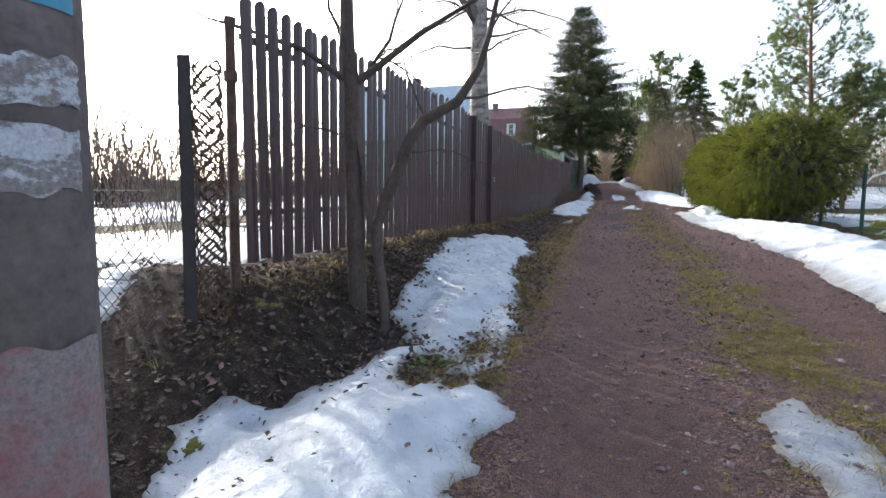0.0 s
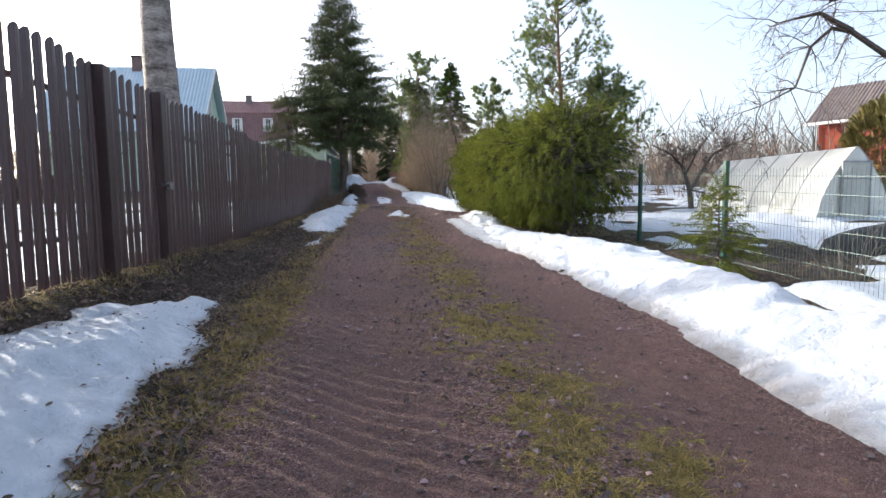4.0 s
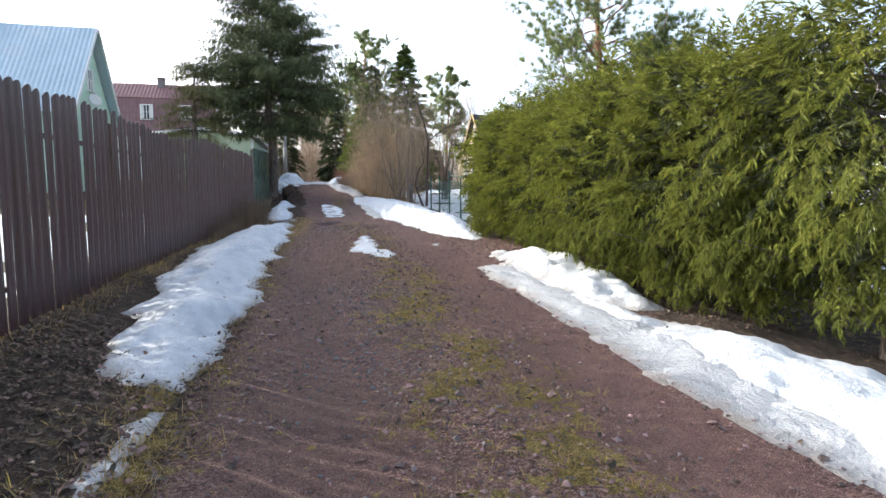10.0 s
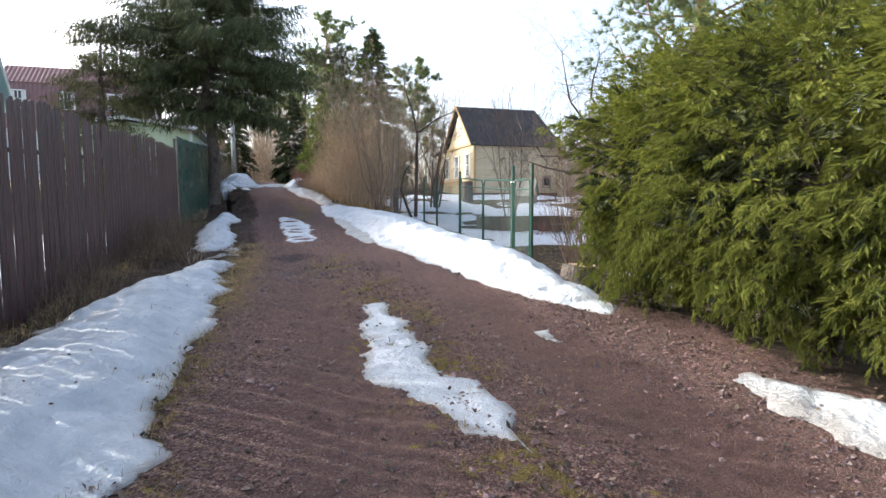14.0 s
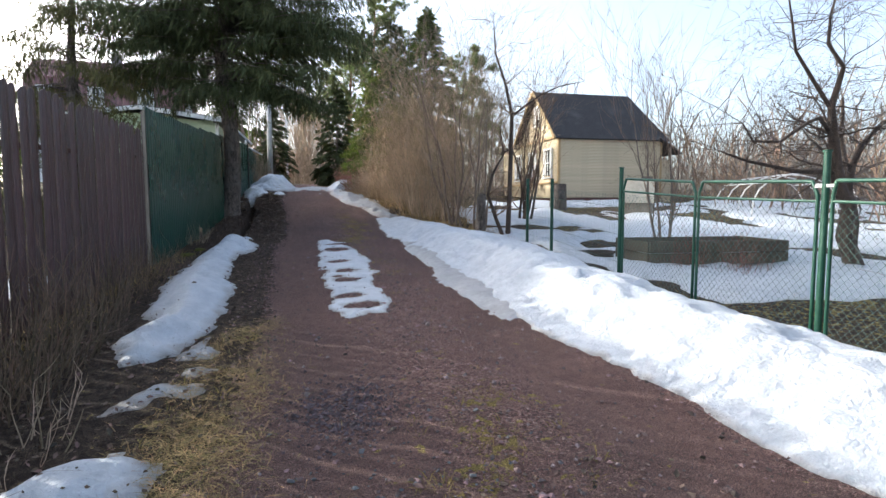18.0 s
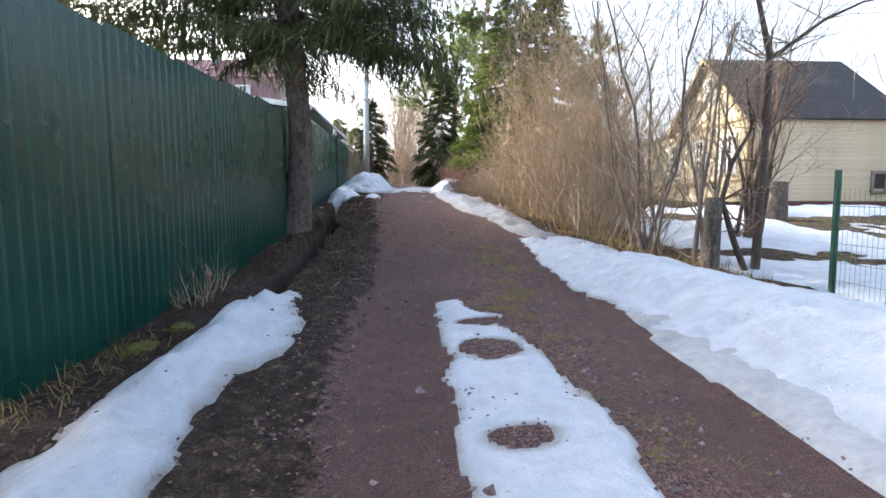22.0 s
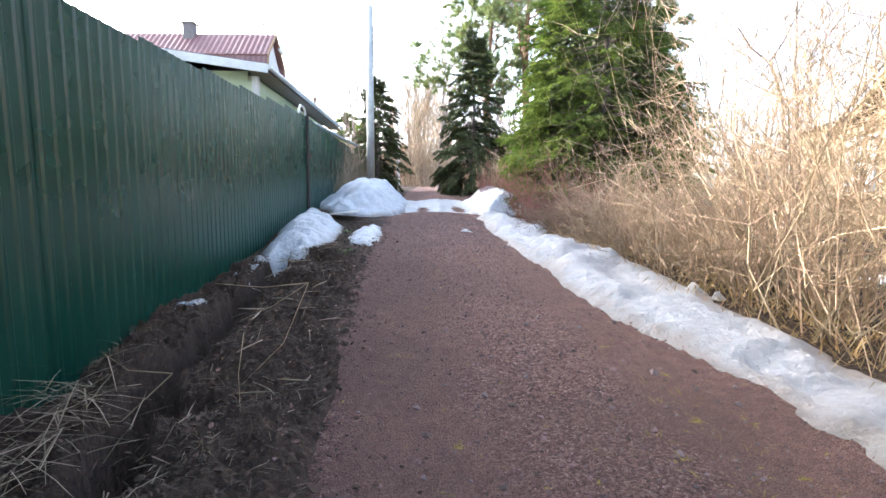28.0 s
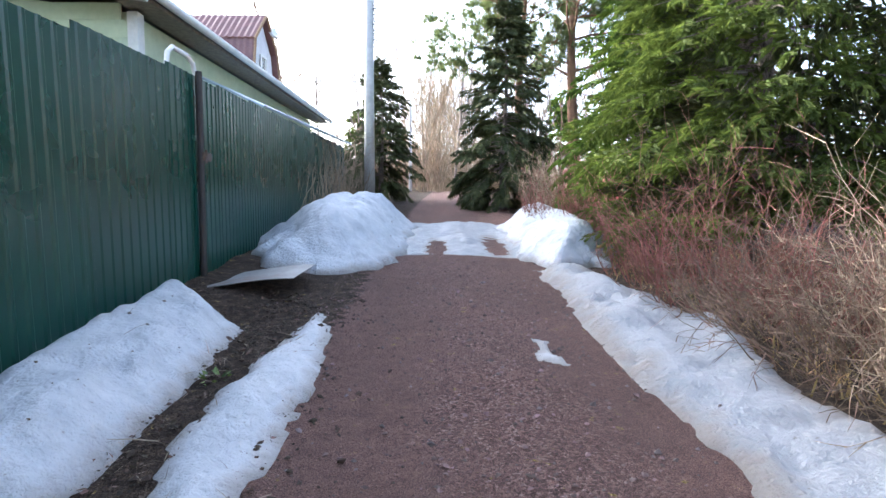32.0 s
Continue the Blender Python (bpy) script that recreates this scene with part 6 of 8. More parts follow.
v, f = tubes([([p for p, r in path], [r for p, r in path]) for path in (stem, second, third, bough, left_bough)], 12)
array_part("trunk", v, f, M["bark_young"], verge_tree, smooth=True)
twigs = []
for p, d, ln, r in (((-0.04, 0, 1.9), (0.6, 0.2, 0.4), 0.9, 0.02), ((-0.05, 0, 2.1), (-0.6, 0.3, 0.6), 0.9, 0.018), ((0.75, 0.14, 1.82), (0.7, 0.1, 0.3), 0.7, 0.012), ((0.36, 0.1, 1.45), (0.2, 0.7, 0.2), 0.5, 0.01), ((0.5, 0.1, 1.68), (-0.3, -0.3, 0.8), 0.7, 0.01), ((0.9, 0.18, 2.15), (-0.5, 0.2, 0.4), 0.6, 0.009), ((0.5, 0.1, 2.3), (0.4, -0.2, 0.6), 0.6, 0.008), ((-0.5, -0.08, 2.22), (-0.4, 0.1, 0.7), 0.6, 0.008), ((0.95, 0.19, 2.3), (0.6, -0.2, 0.5), 0.7, 0.009), ((-0.03, 0, 1.55), (-0.5, -0.2, 0.35), 0.55, 0.012), ((0.2, 0, 1.0), (0.5, 0.4, -0.25), 0.45, 0.008), ((-0.08, 0.1, 2.7), (0.5, -0.3, 0.4), 0.8, 0.012), ((-0.02, 0, 1.3), (-0.4, 0.3, 0.3), 0.35, 0.006)):
    grow(p, d, ln, r, 2, rg, twigs, 4, 0.6, 0.2, 0.04, 0.5, 6)
v, f = tubes(twigs, 5)
array_part("branchwork", v, f, M["bark_young"], verge_tree)

thicket(on_ground(-4.7, 4.9), 1.1, 1.2, 2.3, "leafless shrub behind the wire mesh", 16, 110, "twig_grey", kids=4, lean=0.4)
# big birch behind the brown fence
birch = bare_tree((-2.9, 11.9, 0.6), 13.0, 0.27, "old birch trunk with spreading leafless limbs behind the fence", 51, 3, 5, "twig_grey", "bark_birch", "birch_tree", (-0.02, 0.03, 1), 0.9, 0.55, 0.55, 0.0, 0.07)
big_limb = []
rg = np.random.default_rng(53)
for p, d, ln in (((0, 0, 4.1), (0.9, 0.1, -0.3), 1.6), ((0, 0, 4.4), (0.95, -0.1, 0.05), 2.0), ((0, 0, 3.9), (-0.9, 0.1, -0.15), 2.2), ((0, 0, 4.3), (-0.8, -0.5, 0.1), 1.8), ((0, 0, 3.7), (0.7, -0.6, -0.2), 1.2), ((0, 0, 4.6), (-0.9, 0.2, 0.1), 2.2), ((0, 0, 4.7), (0.8, 0.5, 0.1), 1.8)):
    grow(p, d, ln, 0.032, 3, rg, big_limb, 4, 0.65, 0.2, -0.03, 0.55, 7)
v, f = tubes(big_limb, 5)
array_part("lower_branchwork", v, f, M["bark_young"], birch)

# shrubs and thickets on the right
thicket(on_ground(2.75, 38.2), 1.15, 1.9, 4.4, "tall tan leafless shrub with dense tangled stems", 1, 260, "twig_pale", kids=6, lean=0.42, r=0.008, wig=0.3, upward=0.1)
thicket(on_ground(2.8, 36.2), 0.9, 1.1, 2.6, "leafless tan shrub beside the lane", 2, 110, "twig_tan", kids=4, lean=0.3)
thicket(on_ground(2.4, 40.4), 0.9, 1.5, 1.6, "tangled pale dry bramble thicket", 3, 130, "twig_tan", kids=3, lean=0.35, upward=0.05, wig=0.18)
thicket(on_ground(2.5, 42.8), 1.1, 1.5, 1.35, "tangled pale dry bramble thicket", 4, 150, "twig_tan", kids=3, lean=0.35, upward=0.03, wig=0.2)
thicket(on_ground(1.95, 45.2), 1.05, 1.3, 1.3, "dense reddish-brown brushwood at the lane's edge", 5, 260, "twig_red", kids=3, lean=0.6, upward=-0.02, wig=0.2, r=0.006)
thicket(on_ground(1.95, 43.4), 0.9, 1.3, 0.95, "low drooping straw-brown brushwood", 6, 320, "twig_brown", kids=3, lean=0.8, upward=-0.06, wig=0.18, r=0.005)
thicket(on_ground(2.1, 41.6), 0.8, 1.3, 0.95, "low drooping straw-brown brushwood", 7, 300, "twig_tan", kids=3, lean=0.8, upward=-0.05, wig=0.18, r=0.005)
thicket(on_ground(1.6, 49.5), 0.8, 1.6, 1.1, "reddish brushwood beside the snow heap", 8, 160, "twig_red", kids=4, lean=0.6)
thicket(on_ground(2.6, 53.5), 1.2, 2.5, 1.6, "tan leafless bushes further up the lane", 9, 120, "twig_tan", kids=4, lean=0.4)
thicket(on_ground(4.7, 24.2), 0.45, 0.5, 2.4, "upright leafless shrub beside the wicket", 10, 80, "twig_brown", kids=4, lean=0.3)
thicket(on_ground(5.2, 23.4), 0.6, 0.8, 2.2, "upright leafless shrub beside the wicket", 11, 70, "twig_brown", kids=4, lean=0.4)
thicket(on_ground(-3.2, 53.0), 0.5, 3.0, 1.8, "dry tan reeds behind the fence's end", 12, 140, "twig_tan", kids=2, lean=0.15)
bare_tree(on_ground(3.2, 35.3), 5.8, 0.027, "slender many-stemmed leafless alder by the fence", 61, 3, 4, "twig_tan", "bark_alder", stems=8, spread=0.5, upward=0.1, start=0.15, wig=0.22)
bare_tree(on_ground(3.55, 34.55), 4.2, 0.03, "thin young alder stems beside the fence", 70, 3, 4, "twig_tan", "bark_alder", stems=5, spread=0.5, upward=0.1, start=0.25)
for k, (x, y, rx, ry, h, n) in enumerate(((2.6, 39.4, 0.8, 1.2, 2.1, 40), (2.8, 41.6, 0.8, 1.1, 2.0, 30))):
    thicket(on_ground(x, y), rx, ry, h, "long pale arching canes over the dry thicket", 80 + k, n, "twig_tan", kids=3, depth=1, lean=0.9, r=0.007, upward=-0.07, wig=0.14)
bare_tree(on_ground(4.75, 43.4), 5.6, 0.05, "pale leafless crooked tree among the dry canes", 72, 4, 4, "twig_tan", "bark_alder", stems=3, spread=0.8, upward=0.02, wig=0.24, start=0.25, lean=(-0.12, 0, 1))
apple = thing("bare_tree", on_ground(4.3, 34.4), "leafless apple tree with crooked trunk", "tree")
rg = np.random.default_rng(67)
bole = [((0, 0, -0.1), 0.065), ((0.03, 0, 0.9), 0.055), ((0.06, 0, 1.9), 0.05), ((0.1, 0.05, 2.9), 0.045), ((-0.05, 0.1, 3.6), 0.032), ((-0.3, 0.1, 4.3), 0.02), ((-0.35, 0.1, 5.0), 0.008)]
limb = [((0.1, 0.05, 2.85), 0.032), ((0.35, 0.0, 3.05), 0.028), ((0.75, -0.05, 3.35), 0.022), ((1.3, 0.0, 3.6), 0.014), ((1.95, 0.05, 3.75), 0.006)]
fork = [((-0.1, 0, -0.05), 0.05), ((-0.32, 0.02, 0.5), 0.042), ((-0.5, 0, 1.0), 0.036), ((-0.38, 0, 1.5), 0.03), ((-0.1, 0.05, 1.95), 0.022), ((-0.2, 0.05, 2.6), 0.01)]
v, f = tubes([([p for p, r in path], [r for p, r in path]) for path in (bole, limb, fork)], 10)
array_part("trunk", v, f, M["bark_young"], apple, smooth=True)
twigs = []
for path in (bole[2:], limb, fork[1:]):
    for p, r in path:
        for k in range(4):
            grow(p, (rg.normal() * 0.9, rg.normal() * 0.6, 0.35 + 0.4 * rg.uniform()), rg.uniform(0.5, 1.1), max(0.006, r * 0.4), 2, rg, twigs, 4, 0.6, 0.22, 0.03, 0.5, 5)
v, f = tubes(twigs, 3)
array_part("branchwork", v, f, M["twig_brown"], apple)
bare_tree(on_ground(5.7, 36.8), 4.2, 0.04, "leafless multi-stemmed garden shrub", 63, 3, 4, "twig_brown", "bark_young", stems=7, spread=0.4, upward=0.15, start=0.2)
old_apple = thing("bare_tree", on_ground(8.6, 29.3), "old crooked leafless apple tree leaning over the garden", "tree")
rg = np.random.default_rng(64)
bole = [((0.02, 0, -0.1), 0.17), ((-0.1, 0, 0.25), 0.135), ((-0.27, 0, 0.56), 0.12), ((-0.2, 0, 1.02), 0.11), ((-0.35, 0.05, 1.33), 0.1), ((-0.46, 0.05, 1.73), 0.09), ((-0.6, 0, 2.19), 0.08), ((-0.67, 0, 2.65), 0.055), ((-0.53, -0.05, 3.26), 0.036), ((-0.8, 0, 3.62), 0.028), ((-0.73, 0.05, 4.08), 0.02), ((-0.5, 0.1, 4.7), 0.015)]
boughs = [bole,
          [((-0.66, 0, 2.6), 0.036), ((-1.0, 0.05, 3.06), 0.03), ((-1.41, 0, 3.47), 0.024), ((-1.55, -0.05, 3.88), 0.018), ((-1.69, 0, 4.7), 0.008)],
          [((-0.58, 0, 2.15), 0.036), ((-1.0, -0.1, 2.45), 0.03), ((-1.28, -0.15, 2.35), 0.026), ((-1.82, -0.2, 2.04), 0.022), ((-2.3, -0.2, 2.04), 0.02), ((-2.5, -0.2, 2.3), 0.01)],
          [((-0.2, 0, 1.0), 0.07), ((-0.12, 0.1, 1.43), 0.06), ((0.0, 0.15, 1.73), 0.052), ((0.22, 0.2, 2.09), 0.042), ((0.76, 0.2, 2.55), 0.026), ((1.1, 0.3, 3.2), 0.012)],
          [((-0.42, 0.05, 1.6), 0.045), ((-1.14, 0.2, 1.63), 0.036), ((-1.96, 0.3, 1.79), 0.024), ((-2.5, 0.3, 1.95), 0.01)]]
v, f = tubes([([p for p, r in path], [r for p, r in path]) for path in boughs], 10)
array_part("trunk", v, f, M["bark_young"], old_apple, smooth=True)
twigs = []
for path in boughs:
    for p, r in path[2:] if path is not bole else path[5:]:
        for k in range(5):
            grow(p, (rg.normal(), rg.normal() * 0.8, 0.25 + 0.5 * rg.normal()), rg.uniform(0.6, 1.4), max(0.008, r * 0.3), 3, rg, twigs, 3, 0.65, 0.24, 0.02, 0.6, 5)
v, f = tubes(twigs, 3)
array_part("branchwork", v, f, M["bark_young"], old_apple)
bare_tree(on_ground(6.6, 31.6), 4.0, 0.026, "leafless upright plum tree behind the gate", 65, 3, 4, "twig_brown", "bark_alder", stems=5, spread=0.4, upward=0.16, start=0.15)
far_apple = thing("bare_tree", on_ground(12.4, 24.3), "spreading leafless apple tree behind the greenhouse", "tree")
rg = np.random.default_rng(66)
boughs = [[((0, 0, -0.1), 0.12), ((-0.12, 0, 0.9), 0.1), ((-0.45, 0, 1.8), 0.07), ((-0.9, 0.1, 2.3), 0.045), ((-1.7, 0.1, 2.65), 0.02)],
          [((-0.1, 0, 0.8), 0.08), ((0.4, 0.1, 1.6), 0.06), ((0.9, 0.1, 2.3), 0.045), ((1.7, 0.2, 2.7), 0.03), ((2.7, 0.2, 3.0), 0.012)],
          [((-0.3, 0, 1.5), 0.05), ((0.1, 0, 2.3), 0.04), ((0.6, 0.1, 2.9), 0.025), ((0.9, 0.1, 3.3), 0.012)]]
v, f = tubes([([p for p, r in path], [r for p, r in path]) for path in boughs], 9)
array_part("trunk", v, f, M["bark_young"], far_apple, smooth=True)
twigs = []
for path in boughs:
    for p, r in path[1:]:
        for k in range(5):
            grow(p, (rg.normal(), rg.normal() * 0.8, 0.15 + 0.3 * rg.normal()), rg.uniform(0.6, 1.2), max(0.014, r * 0.4), 2, rg, twigs, 4, 0.65, 0.24, 0.03, 0.55, 5)
v, f = tubes([(p, np.maximum(r, 0.008)) for p, r in twigs], 3)
array_part("branchwork", v, f, M["bark_young"], far_apple)
garden_tree = bare_tree(on_ground(8.4, 10.6), 6.6, 0.12, "large leafless garden tree with crooked limbs", 67, 4, 5, "twig_grey", "bark_young", lean=(-0.16, 0.03, 1), spread=1.0, upward=0.0, wig=0.22, thin=0.8, start=0.55)
rg = np.random.default_rng(68)
low_limbs = []
for path in ([(-0.3, 0, 2.6), (-1.3, 0.1, 2.9), (-1.85, 0.15, 3.25), (-2.1, 0.2, 3.3), (-2.4, 0.2, 3.05), (-2.6, 0.2, 2.5), (-3.1, 0.2, 2.25)], [(-1.85, 0.15, 3.25), (-2.3, 0.2, 3.5), (-2.9, 0.2, 3.35)], [(-0.3, 0, 4.2), (-1.0, 0.3, 4.1), (-1.9, 0.4, 3.75), (-2.6, 0.4, 3.8)]):
    low_limbs.append((path, np.linspace(0.05, 0.008, len(path))))
    for q in path[1:]:
        for k in range(4):
            grow(q, (-0.5 + 0.5 * rg.normal(), 0.6 * rg.normal(), -0.25 + 0.4 * rg.normal()), rg.uniform(0.4, 0.7), 0.009, 2, rg, low_limbs, 4, 0.65, 0.26, -0.02, 0.55, 5)
v, f = tubes(low_limbs, 5)
array_part("lower_branchwork", v, f, M["bark_young"], garden_tree)
bare_tree(on_ground(10.5, 31.0), 4.4, 0.1, "leafless apple tree in the snowy garden", 68, 4, 5, "twig_grey", "bark_young", spread=0.95, upward=0.0, wig=0.22)
bare_tree(on_ground(-5.0, 14.8), 2.9, 0.06, "leafless fruit tree behind the brown fence", 69, 3, 5, "twig_grey", "bark_young", spread=0.9)
thicket(on_ground(5.9, 9.9), 0.3, 0.3, 0.9, "small leafless currant bush in the snow", 14, 14, "twig_grey", kids=3, lean=0.5)
thicket(on_ground(6.1, 29.6), 0.9, 0.6, 0.7, "dry perennial stalks by the raised bed", 15, 90, "twig_red", kids=2, lean=0.4, r=0.004)
thuja = thing("thuja_shrub", on_ground(23.2, 26.5), "rounded golden thuja by the red house", "bush")
rg = np.random.default_rng(77)
a, c = rg.uniform(0, TAU, 1000), rg.uniform(-0.9, 1, 1000)
q = np.sqrt(1 - c * c)
d = np.stack([q * np.cos(a), q * np.sin(a), c], -1)
v, f = scatter(*SPRAY_WIDE, frames_along(d + (0, 0, 0.7), rg.uniform(0, 6, 1000), np.full(1000, 1.0)), d * np.array((1.7, 1.7, 2.4)) * rg.uniform(0.75, 0.98, (1000, 1)) + (0, 0, 2.4))
array_part("crown", v, f, M["thuja"], thuja)
part("trunk", rod((0, 0, -0.1), (0, 0, 3.0), 0.1, 0.03), M["bark_young"], thuja)

# weeds and small plants on the left verge
for k, (x, y, rx, ry, h, n, mt) in enumerate(((-1.9, 25.8, 0.3, 1.6, 0.75, 260, "withered"), (-2.0, 22.6, 0.2, 1.2, 0.55, 130, "withered"), (-1.95, 28.2, 0.2, 1.0, 0.6, 110, "withered"), (-1.6, 25.2, 0.14, 0.3, 0.5, 36, "withered"), (-2.1, 31.9, 0.14, 0.3, 0.5, 30, "twig_tan"), (-1.35, 24.6, 0.15, 0.3, 0.4, 16, "twig_tan"))):
    thicket(on_ground(x, y), rx, ry, h, "clump of withered weed stalks on the verge", 30 + k, n, mt, lean=0.6, kids=2, depth=1, r=0.004, group="withered weeds")


def leafy_plant(place, radius, label, n, seed, material="emerald_leaf"):
    r = np.random.default_rng(seed)
    ob = thing("green_plant", place, label, "plant")
    a, q = r.uniform(0, TAU, n), radius * np.sqrt(r.uniform(size=n))
    d = np.column_stack([np.cos(a), np.sin(a), r.uniform(0.1, 0.9, n)])
    lv = np.array([(0, 0, 0), (0.4, 0.28, 0.05), (0.4, -0.28, 0.05), (1, 0, 0), (0.4, 0, -0.03)])
    lf = np.array([(0, 4, 1), (0, 2, 4), (1, 4, 3), (4, 2, 3)])
    v, f = scatter(lv, lf, frames_along(d, r.normal(size=n) * 0.5, r.uniform(0.025, 0.055, n)), np.column_stack([q * np.cos(a), q * np.sin(a), 0.01 + 0.03 * r.uniform(size=n)]))
    tagged(array_part("leaf_rosette", v, f, M[material], ob), kind="stuff")


M["emerald_leaf"] = surface("fresh_green_leaf", (0.05, 0.10, 0.02), (0.14, 0.2, 0.05), 4, 0.6, 0, 0, island=0.4)
leafy_plant(on_ground(-1.52, 41.08), 0.11, "low green and grey leaf rosette on bare earth", 46, 1)
leafy_plant(on_ground(-1.78, 43.0), 0.07, "small green seedling between snow tongues", 20, 2)
leafy_plant(on_ground(-0.95, 2.85), 0.12, "small green plant in a melt hole of the snow", 36, 3)
for k, (x, y, rx, ry, h) in enumerate(((-2.04, 30.75, 0.09, 0.16, 0.035), (-1.94, 31.15, 0.07, 0.10, 0.03), (-1.78, 1.98, 0.06, 0.11, 0.05))):
    clump = thing("moss_clump", on_ground(x, y), "bright yellow-green moss cushion", "moss")
    bm = bmesh.new()
    bmesh.ops.create_icosphere(bm, subdivisions=4, radius=1)
    for vert in bm.verts:
        s = 1 + 0.45 * noise.noise(vert.co * 2.5 + Vector((k * 3, 0, 0))) + 0.3 * noise.noise(vert.co * 9)
        vert.co = Vector((vert.co.x * rx * s, vert.co.y * ry * s, vert.co.z * h * s))
    part("cushion", bm, M["moss"], clump, smooth=True)
stub = thing("broken_stump", on_ground(-2.12, 32.1), "broken stub of a cut sapling with orange wood", "stump")
part("stub_wood", rod((0, 0, -0.1), (0.02, 0, 0.2), 0.028, 0.022, 9), M["bark_young"], stub)
bm = bmesh.new()
for k in range(7):
    a = k * 0.9
    rod((0.02 + 0.014 * math.cos(a), 0.014 * math.sin(a), 0.18), (0.02 + 0.02 * math.cos(a), 0.02 * math.sin(a), 0.22 + 0.02 * (k * 5 % 4)), 0.009, 0.004, 5, bm)
part("torn_top", bm, M["wood_cut"], stub)

# far woods: leafless trees and conifers, too many to count
bare = []
rg = np.random.default_rng(81)
for s in range(2):
    paths = []
    grow((0, 0, 0), (0, 0, 1), 9.0, 0.10, 2, rg, paths, 5, 0.45, 0.05, 0.12, 0.42, 8)
    bare.append(tubes([(p, np.maximum(np.asarray(r), 0.026)) for p, r in paths], 3))
spots = []
for k in range(130):
    side = rg.choice([0, 1, 2, 3], p=[0.25, 0.2, 0.4, 0.15])
    if side == 0:
        spots.append((rg.uniform(-70, -24), rg.uniform(-10, 60)))
    elif side == 1:
        spots.append((rg.uniform(28, 80), rg.uniform(5, 100)))
    elif side == 2:
        spots.append((rg.choice([rg.uniform(-12, -4.5), rg.uniform(2.5, 10), rg.uniform(-40, 40)]), rg.uniform(70, 140)) if k % 3 else (rg.uniform(-9, 7), rg.uniform(105, 135)))
    else:
        spots.append((rg.uniform(4, 30), rg.uniform(62, 100)))
spots = np.array(spots)
for s in range(2):
    here = spots[s::2]
    pl = np.column_stack([here, ground_z(here[:, 0], here[:, 1]) - 0.2])
    v, f = scatter(*bare[s], frames_along(np.column_stack([np.cos(here[:, 0] * 9), np.sin(here[:, 0] * 9), here[:, 0] * 0]), here[:, 0] * 0, rg.uniform(0.6, 1.15, len(here))), pl)
    tagged(array_part("far_woods", v, f, M["twig_grey" if s else "twig_brown"]), "distant leafless grey-brown woods", "trees", kind="stuff")
here = np.column_stack([np.append(rg.uniform(-7, 4.5, 34), rg.uniform(-3.2, 2.0, 40)), np.append(rg.uniform(86, 124, 34), rg.uniform(96, 130, 40))])
v, f = scatter(*bare[0], frames_along(np.column_stack([np.cos(here[:, 0] * 9), np.sin(here[:, 0] * 9), here[:, 0] * 0]), here[:, 0] * 0, rg.uniform(0.7, 1.25, len(here))), np.column_stack([here, ground_z(here[:, 0], here[:, 1]) - 0.2]))
tagged(array_part("far_woods", v, f, M["twig_tan"]), "pale leafless woods at the lane's far end", "trees", kind="stuff")
dirs, places, sizes = [], [], []
trunks = []
for k in range(30):
    x, y = rg.uniform(-60, 60), rg.uniform(85, 150)
    if abs(x + 2) < 4.5:
        x += 9
    if x > 22:
        continue
    g, h = float(ground_z(x, y)), rg.uniform(6, 12)
    trunks.append(([(x, y, g - 0.2), (x, y, g + h)], [0.16, 0.03]))
    for i in range(130):
        u = rg.uniform(0.06, 1) ** 0.8
        a = rg.uniform(0, TAU)
        rad = (1 - u) * h * 0.24 * rg.uniform(0.4, 1) + 0.1
        places.append((x + rad * math.cos(a), y + rad * math.sin(a), g + u * h))
        dirs.append((math.cos(a), math.sin(a), -0.35))
        sizes.append(rg.uniform(2.2, 3.6))
v, f = scatter(*SPRAY_FAR, frames_along(np.array(dirs), rg.normal(size=len(dirs)) * 0.4, np.array(sizes)), np.array(places))
woods = tagged(array_part("far_conifers", v, f, M["needle_mid"]), "distant dark conifers", "trees", kind="stuff")
v, f = tubes(trunks, 6)
array_part("trunk_mass", v, f, M["bark_spruce"], woods)

# brushwood and a low dark fence beyond the snowy garden on the left
rg = np.random.default_rng(97)
brush = []
for k in range(11):
    grow((rg.normal() * 0.5, rg.normal() * 0.5, 0), (rg.normal() * 0.25, rg.normal() * 0.25, 1), rg.uniform(1.5, 3.2), 0.02, 1, rg, brush, 3, 0.5, 0.12, 0.1, 0.45, 4)
shape = tubes([(p, np.maximum(np.asarray(r), 0.015)) for p, r in brush], 3)
n = 100
x, y = rg.uniform(-27, -17, n), rg.uniform(-4, 42, n)
v, f = scatter(*shape, frames_along(np.column_stack([np.cos(x * 7), np.sin(x * 7), 0 * x]), 0 * x, rg.uniform(0.6, 1.3, n)), np.column_stack([x, y, ground_z(x, y) - 0.1]))
tagged(array_part("far_brush", v, f, M["twig_brown"]), "leafless grey-brown brushwood beyond the garden", "bushes", kind="stuff")
far_fence = thing("board_fence", (0, 0, 0), "low dark board fence at the garden's far side", "fence")
y = np.arange(-8, 46, 0.14)
x = np.full(len(y), -18.6)
cube = np.array([(-0.01, -0.05, 0), (0.01, -0.05, 0), (0.01, 0.05, 0), (-0.01, 0.05, 0), (-0.01, -0.05, 1.1), (0.01, -0.05, 1.1), (0.01, 0.05, 1.1), (-0.01, 0.05, 1.1)])
quads = np.array([(0, 1, 5, 4), (1, 2, 6, 5), (2, 3, 7, 6), (3, 0, 4, 7), (4, 5, 6, 7)])
